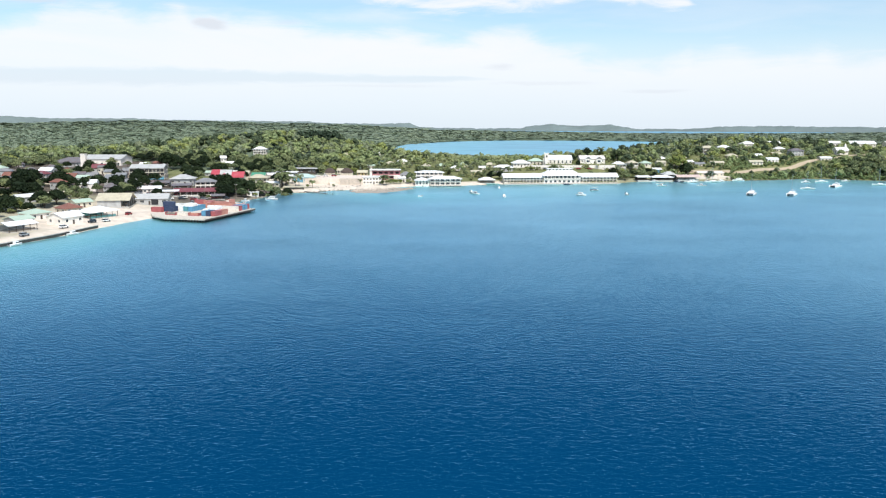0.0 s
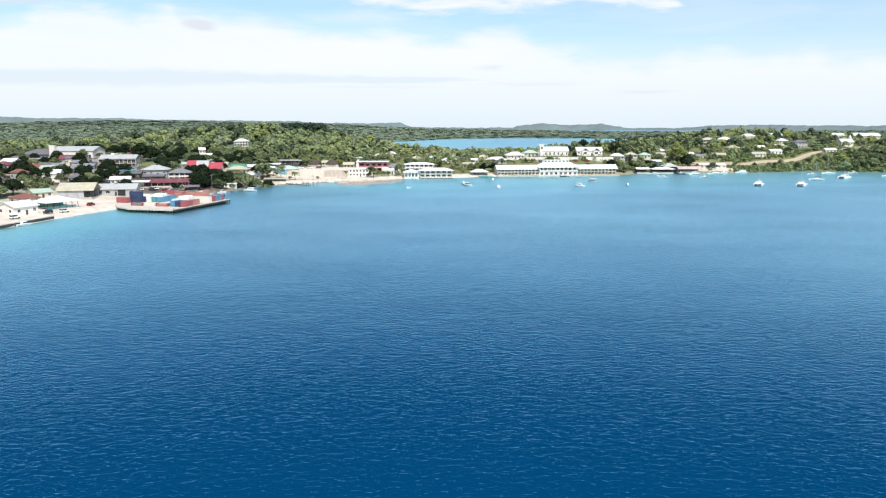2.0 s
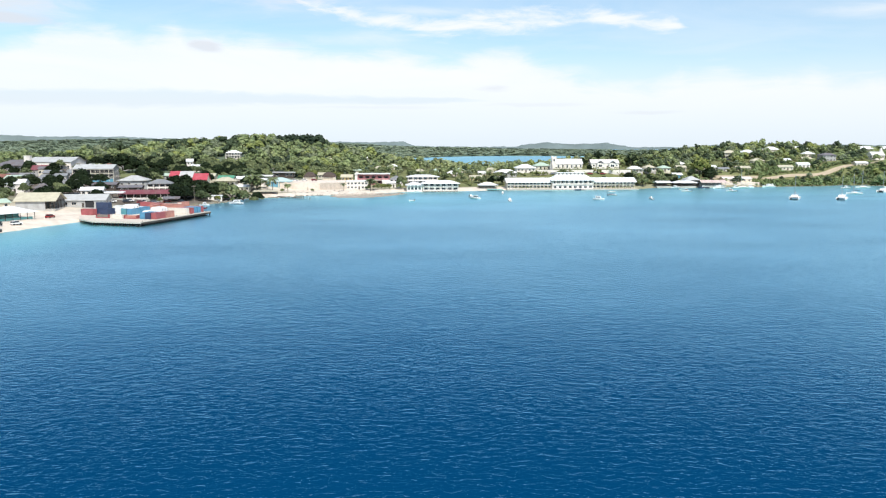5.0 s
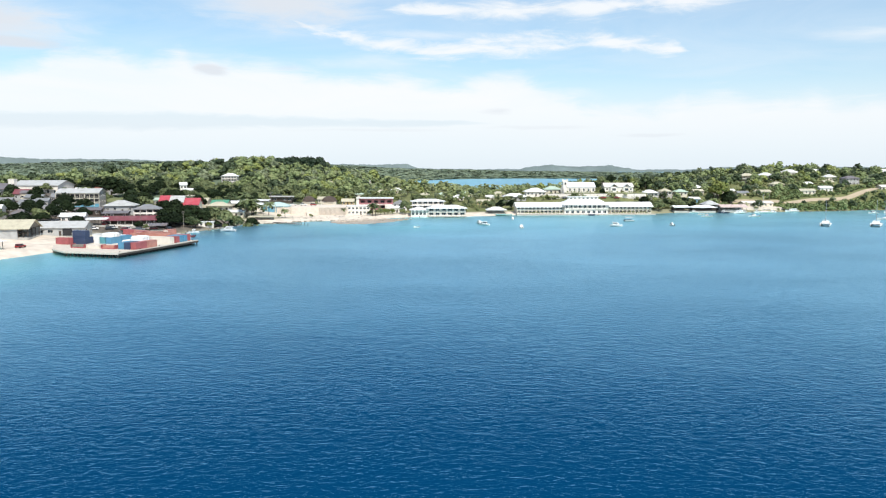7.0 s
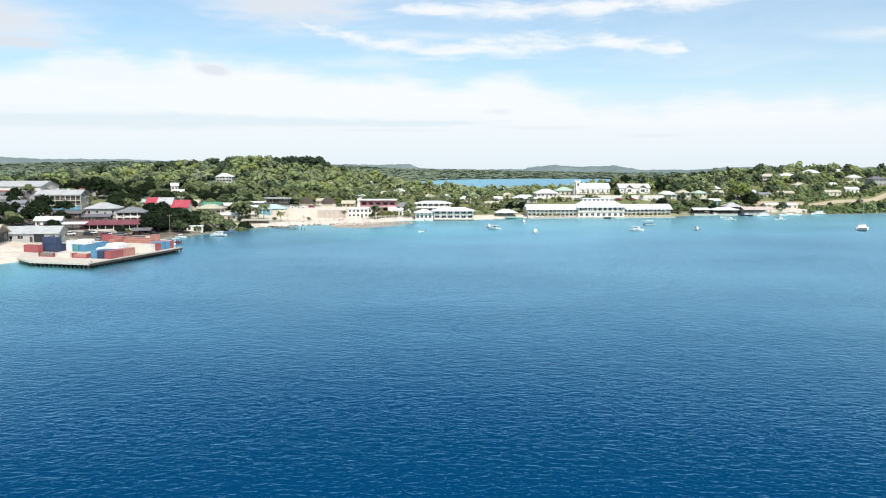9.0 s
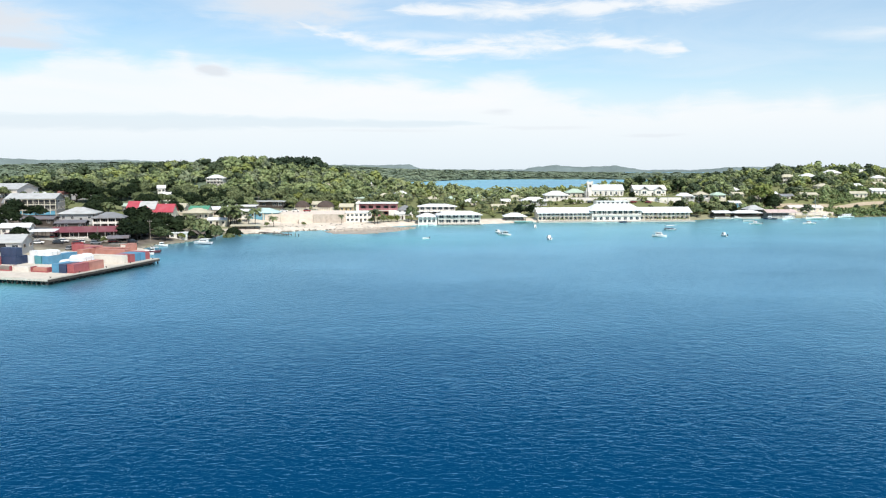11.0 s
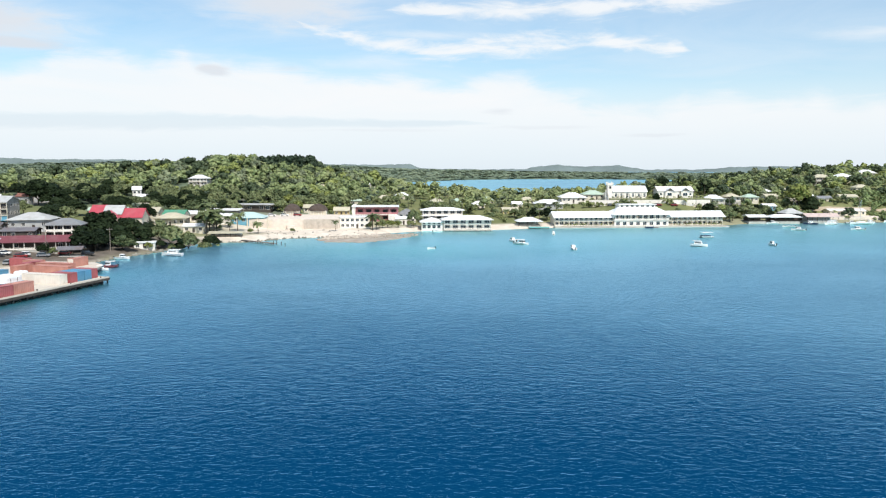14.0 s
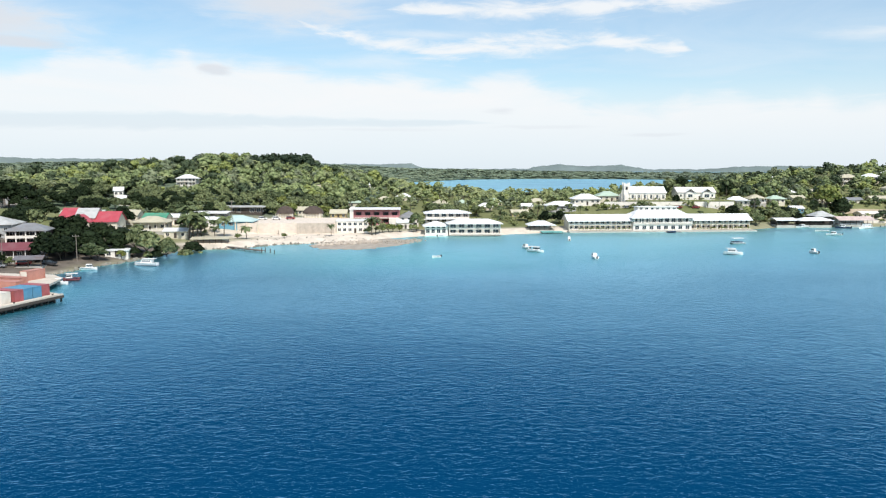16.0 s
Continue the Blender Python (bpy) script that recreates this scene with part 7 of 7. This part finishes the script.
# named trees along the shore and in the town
# squat dark crowns by the yard are added to fill in shade under trees
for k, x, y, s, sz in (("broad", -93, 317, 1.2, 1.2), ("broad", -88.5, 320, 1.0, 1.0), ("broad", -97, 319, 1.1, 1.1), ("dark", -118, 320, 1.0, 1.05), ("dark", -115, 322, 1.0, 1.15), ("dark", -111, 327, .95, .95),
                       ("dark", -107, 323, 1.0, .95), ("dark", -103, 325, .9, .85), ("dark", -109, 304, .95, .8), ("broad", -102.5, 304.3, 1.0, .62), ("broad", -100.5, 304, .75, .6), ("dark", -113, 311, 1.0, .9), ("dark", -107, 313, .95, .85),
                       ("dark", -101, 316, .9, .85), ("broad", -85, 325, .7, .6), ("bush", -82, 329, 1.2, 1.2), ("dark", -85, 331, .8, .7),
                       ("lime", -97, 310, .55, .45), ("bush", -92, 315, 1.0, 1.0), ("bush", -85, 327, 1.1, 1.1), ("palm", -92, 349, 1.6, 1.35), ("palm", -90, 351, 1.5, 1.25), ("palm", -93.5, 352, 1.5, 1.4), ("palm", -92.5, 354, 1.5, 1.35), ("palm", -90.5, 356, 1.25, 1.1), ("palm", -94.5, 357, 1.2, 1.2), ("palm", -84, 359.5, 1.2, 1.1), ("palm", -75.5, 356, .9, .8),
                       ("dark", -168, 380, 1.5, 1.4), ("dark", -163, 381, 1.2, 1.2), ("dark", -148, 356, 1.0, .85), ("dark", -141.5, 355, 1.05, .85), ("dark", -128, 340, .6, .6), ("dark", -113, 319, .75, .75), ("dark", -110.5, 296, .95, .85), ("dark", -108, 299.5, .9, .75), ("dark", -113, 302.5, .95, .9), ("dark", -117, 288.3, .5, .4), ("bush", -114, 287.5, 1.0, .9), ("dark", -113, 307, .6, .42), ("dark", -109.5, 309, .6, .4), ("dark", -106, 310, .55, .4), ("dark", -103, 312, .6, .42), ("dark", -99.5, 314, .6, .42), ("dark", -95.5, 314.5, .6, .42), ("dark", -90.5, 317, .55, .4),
                       ("dark", -156, 300, .7, .65), ("dark", -164, 305, .8, .75), ("dark", -160, 288, .8, .6), ("broad", -152, 284, .9, .7), ("dark", -172, 283, 1.0, .9), ("dark", -172, 319, .8, .9),
                       ("dark", -195, 272, 1.5, 1.5), ("dark", -207, 262, 1.4, 1.4), ("dark", -188, 256, 1.1, 1.0), ("lime", -176, 205, 1.4, 1.2), ("lime", -172, 192, 1.2, 1.1), ("lime", -168, 218, 1.0, .9),
                       ("broad", -163, 230, 1.0, .8), ("broad", -158, 250, 1.0, .7), ("broad", -166, 262, 1.0, .8), ("dark", -188, 292, 1.3, 1.2), ("dark", -204, 296, 1.2, 1.2),
                       ("broad", -32.5, 381, .55, .5), ("palm", -35.7, 373.5, 1.2, 1.0), ("palm", -34.5, 375, 1.0, .85), ("bush", -33.5, 380.5, 1.4, 1.2), ("bush", -21.5, 386, 1.3, 1.3), ("lime", -29, 384, .6, .5), ("bush", -37, 376, 1.2, 1.0), ("broad", -49, 381, .5, .55), ("bush", -47, 379, 1.2, 1.3), ("lime", -30.5, 382.5, .75, .55), ("lime", -26.5, 384.5, .7, .5), ("broad", -20.5, 389, .85, 1.05),
                       ("bush", -51, 378, 1.0, 1.0), ("dark", 31, 413, .8, .8), ("dark", 37, 416, .8, .75), ("broad", 26, 416, .8, .7), ("palm", 39, 420, .7, .7), ("palm", 47, 424, .75, .75), ("palm", 44, 426, .7, .7),
                       ("dark", 168, 446, .9, .8), ("lime", 164, 451, 2.3, 2.2), ("broad", 151, 450, 1.1, 1.0), ("dark", 170, 449, 1.0, 1.0), ("broad", 121, 436, .7, .6), ("broad", 125, 438, .8, .7), ("dark", 129, 439, .7, .6), ("broad", 133, 440, .85, .7), ("broad", 137, 441, .8, .75), ("dark", 141, 442, .8, .7), ("broad", 145, 443, .8, .7), ("palm", 131, 437, .9, .75), ("bush", 127, 433, 1.3, 1.0), ("bush", 122, 431, 1.4, 1.1), ("bush", 139, 438, 1.5, 1.2), ("bush", 147, 440, 1.4, 1.2), ("broad", 98, 470, 1.2, 1.2), ("dark", 104, 473, 1.2, 1.2), ("broad", 110, 471, 1.25, 1.2), ("lime", 116, 470, 1.4, 1.3), ("broad", 121, 472, 1.2, 1.2), ("dark", 127, 474, 1.2, 1.15), ("broad", 133, 474, 1.2, 1.1), ("palm", 113, 468, 1.2, 1.3), ("palm", 125, 469, 1.1, 1.2), ("dark", 92.5, 441, .5, .6), ("dark", 90.5, 455, .8, .9), ("lime", 88, 466, 1.0, 1.0)):
    tree(k, x, y, s, sz)

# hedges before the hotel wings
for x0, x1, n in ((-34, -13, 16), (14, 36, 18)):
    for i in range(n):
        u = x0 + (x1 - x0) * (i + rng.uniform(.2, .8)) / n
        a = radians(6.2)
        tree("bush", 75.2 + u * math.cos(a) + 5.9 * math.sin(a), 409.5 + u * math.sin(a) - 5.9 * math.cos(a), float(rng.uniform(.25, .5)), None, .95)


# low shrubs along the church terrace
for i in range(19):
    tree("bush", 71.5 + i * 2.45 + float(rng.uniform(-.8, .8)), 443.0 + .06 * i + float(rng.uniform(-.6, .6)), float(rng.uniform(.28, .5)), None, 13.15)


# tall trees where the bank meets the eastern point
for x, y, sc in ((283, 449, 1.1), (289, 453, 1.3), (295, 449, 1.25), (300, 455, 1.5), (306, 447, 1.4), (312, 453, 1.5), (318, 447, 1.3), (293, 461, 1.35), (307, 463, 1.5)):
    tree("broad", x, y, sc, sc * .95)


def density(x, y, d):
    """How thickly trees stand, and which kinds."""
    if d < (2 if x > 215 else 4) or (-135 < x < -80 and 195 < y < 300):
        return 0, None
    if x > 196 and y < 475:
        return (.25 if d < 34 else .6), ("broad", "bush", "bush", "broad", "dark")
    if x > 112:
        return (.42 if y < 468 else .72), ("broad", "broad", "broad", "dark", "bush", "palm")
    if x > 48:
        return (.10 if y < 462 else .85), ("broad", "broad", "broad", "palm", "bush")
    if x > -48:
        if y < 400:
            return .05, ("bush",)
        return (.22 if y < 430 else .8), ("palm", "palm", "palm", "broad", "bush", "broad")
    if x > -128:
        if x < -90 and y > 352:
            return .9, ("broad", "dark", "bush", "palm", "broad")
        if y < 398:
            return .06, ("palm", "bush")
        return (.7 if y < 425 else 1.0), ("broad", "broad", "lime", "broad", "bush", "palm", "broad")
    if y < 300:
        return (.0 if d < 30 else .34), ("dark", "dark", "broad", "dark", "bush")
    if -262 < x < -165 and 300 < y < 425:
        return .05, ("dark", "broad")
    if y < 385:
        return .15, ("dark", "dark", "broad")
    return .93, ("broad", "broad", "broad", "palm", "broad", "dark")


# clearings before the houses on the wooded hill
CLEAR = ((-141, -121, 436, 462), (-151, -132, 392, 419))
woods = []
step = 6.2
cx_, cy_ = np.meshgrid(np.arange(-570, 585, step), np.arange(185, 760, step))
cx_ = (cx_ + rng.uniform(-2.6, 2.6, cx_.shape)).ravel()
cy_ = (cy_ + rng.uniform(-2.6, 2.6, cy_.shape)).ravel()
keep_ = np.abs(cx_) < 0.66 * (cy_ + 95) + 12
cx_, cy_ = cx_[keep_], cy_[keep_]
cz_, cd_ = heights(cx_, cy_)
for x, y, z, d in zip(cx_.tolist(), cy_.tolist(), cz_.tolist(), cd_.tolist()):
    p, kinds = density(x / K, y / K, d / K)
    if any(a < x / K < b and c < y / K < e for a, b, c, e in CLEAR):
        p, kinds = .6, ("bush",)
    if x > 255 and 0 < below_road(x, y) < 20:
        p, kinds = .8, ("bush",)
    if p and rng.random() < p and free(x, y, 3.0, 1.0):
        woods.append((x, y, z, kinds[int(rng.integers(len(kinds)))]))
count = {k: 0 for k in PROTO}
rest = []
for w in sorted(woods, key=lambda w: w[1] + .3 * abs(w[0])):
    if w[1] < 545 and count[w[3]] < 200:
        count[w[3]] += 1
        s = float(rng.uniform(.7, 1.1)) * (.85 if w[3] == "palm" else 1)
        tree(w[3], w[0] / K, w[1] / K, s, s * float(rng.uniform(.75, 1.0)), w[2])
    else:
        rest.append(w)

# woodland beyond: the same crowns, lighter, as one canopy
LITE = {"broad": [crown_arrays(8, 70, 1.0, 9.0, 6.8) for _ in range(6)], "bush": [crown_arrays(4, 32, .8, 5.0, 3.0) for _ in range(3)], "palm": []}
for k in range(3):
    v, q, t = palm_arrays(8, 4.0)
    LITE["palm"].append((v + np.array([0, 0, 7.0]), q, t))
LITE["dark"] = LITE["lime"] = LITE["broad"]
FINE = [crown_arrays(10, 180, .6, 9.0, 6.8) for _ in range(6)]


def canopy(name, label, places, mat):
    if not places:
        return None
    V, Q, T, nv = [], [], [], 0
    for x, y, z, kind, s, sz in places:
        pool = FINE if y < 700 and kind in ("broad", "dark", "lime") else LITE[kind]
        pv, pq, pt = pool[int(rng.integers(len(pool)))]
        a = rng.uniform(0, 6.28)
        c, sn = math.cos(a) * s, math.sin(a) * s
        v = np.stack([pv[:, 0] * c - pv[:, 1] * sn + x, pv[:, 0] * sn + pv[:, 1] * c + y, pv[:, 2] * sz + z], 1)
        V.append(v)
        Q.append(pq + nv)
        T.append(pt + nv)
        nv += len(v)
    me = mesh_arrays(name, np.concatenate(V), np.concatenate(Q), np.concatenate(T), mat)
    return tagged(new(name, me), label, "woodland", kind="stuff")


sets = {"broad": [], "dark": [], "lime": [], "palm": []}
for x, y, z, kind in rest:
    s = float(rng.uniform(.55, 1.0) + .55 * rng.random() ** 2) * (.8 if kind == 'palm' else 1.25 if x < -60 and y > 500 else .85 if -60 < x < 60 else 1)
    if kind == "dark" and x < 125 and y > 500:
        kind = "broad" if rng.random() < .6 else "dark"
    sets[kind if kind in sets else "broad"].append((x, y, z - .3, kind, s, s * float(rng.uniform(.8, 1.15)) if kind != "palm" else s * .95))
tones = {"wood": [], "grey": [], "spring": [], "deep": []}
for w in sets["broad"] + sets["lime"]:
    q = rng.random()
    tones["wood" if q < .52 else "grey" if q < .68 else "spring" if q < .84 else "deep"].append(w)
canopy("woodland", "mixed green broadleaf woodland covering the hills", tones["wood"], F_WOODS)
canopy("grey_green_woodland", "grey-green trees scattered through the woodland", tones["grey"], F_GREY)
canopy("bright_woodland", "yellow-green trees scattered through the woodland", tones["spring"], F_SPRING)
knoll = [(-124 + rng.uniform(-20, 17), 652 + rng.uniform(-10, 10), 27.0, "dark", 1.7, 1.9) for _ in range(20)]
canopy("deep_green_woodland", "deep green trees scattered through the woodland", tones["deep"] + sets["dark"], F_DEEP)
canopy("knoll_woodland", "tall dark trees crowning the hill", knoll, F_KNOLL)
scrub, bank = [], []
for x0, x1, y0, y1, p, lo, hi in ((198, 345, 425, 486, .97, 1.0, 44), (112, 168, 428, 447, .55, 9, 40), (-46, 46, 392, 440, .10, 12, 80), (48, 118, 436, 470, .3, 10, 90), (-90, -50, 402, 430, .5, 5, 90), (118, 250, 446, 520, .3, 10, 120)):
    for x in np.arange(x0 * K, x1 * K, 3.1):
        for y in np.arange(y0 * K, y1 * K, 3.1):
            px, py = x + rng.uniform(-1.4, 1.4), y + rng.uniform(-1.4, 1.4)
            z, d = heights(np.array([px]), np.array([py]))
            if lo * K < d[0] < hi * K and rng.random() < p and free(px, py, 1.5, .6):
                s = rng.uniform(.6, 1.15) * (1.1 if x0 == 198 else 1)
                if 0 < below_road(px, py) < 13:
                    s *= .6
                (bank if x0 == 198 else scrub).append((px, py, float(z[0]) - .3, "bush", s, s * rng.uniform(.7, 1.2)))
canopy("bank_scrub", "dense dark green scrub on the bank below the road", bank, F_BANK)
canopy("shore_scrub", "dense green scrub covering the shore bank and slopes", scrub, F_BUSH)
canopy("palm_grove", "coconut palms standing among the trees", sets["palm"], F_PALM)
pt = bmesh.new()
for x, y, z, kind, s, sz in sets["palm"]:
    tube(pt, (x, y, z - .5), (x, y, z + 7 * sz), .17, .12, 4)
tagged(part("palm_trunks", pt, BARK), "slender trunks of the palm grove", "palm trunks", kind="stuff")

# distant forest, coarser with distance
far = []
y = 764.0
while y < 5300:
    st = 9.0 + (y - 764) * .022
    for x in np.arange(-.68 * y - 30, .68 * y + 30, st):
        far.append((x + rng.uniform(-.4, .4) * st, y + rng.uniform(-.4, .4) * st, st))
    y += st
fx, fy, fs = np.array(far).T
fz, fd = heights(fx, fy)
ok = fd > 3
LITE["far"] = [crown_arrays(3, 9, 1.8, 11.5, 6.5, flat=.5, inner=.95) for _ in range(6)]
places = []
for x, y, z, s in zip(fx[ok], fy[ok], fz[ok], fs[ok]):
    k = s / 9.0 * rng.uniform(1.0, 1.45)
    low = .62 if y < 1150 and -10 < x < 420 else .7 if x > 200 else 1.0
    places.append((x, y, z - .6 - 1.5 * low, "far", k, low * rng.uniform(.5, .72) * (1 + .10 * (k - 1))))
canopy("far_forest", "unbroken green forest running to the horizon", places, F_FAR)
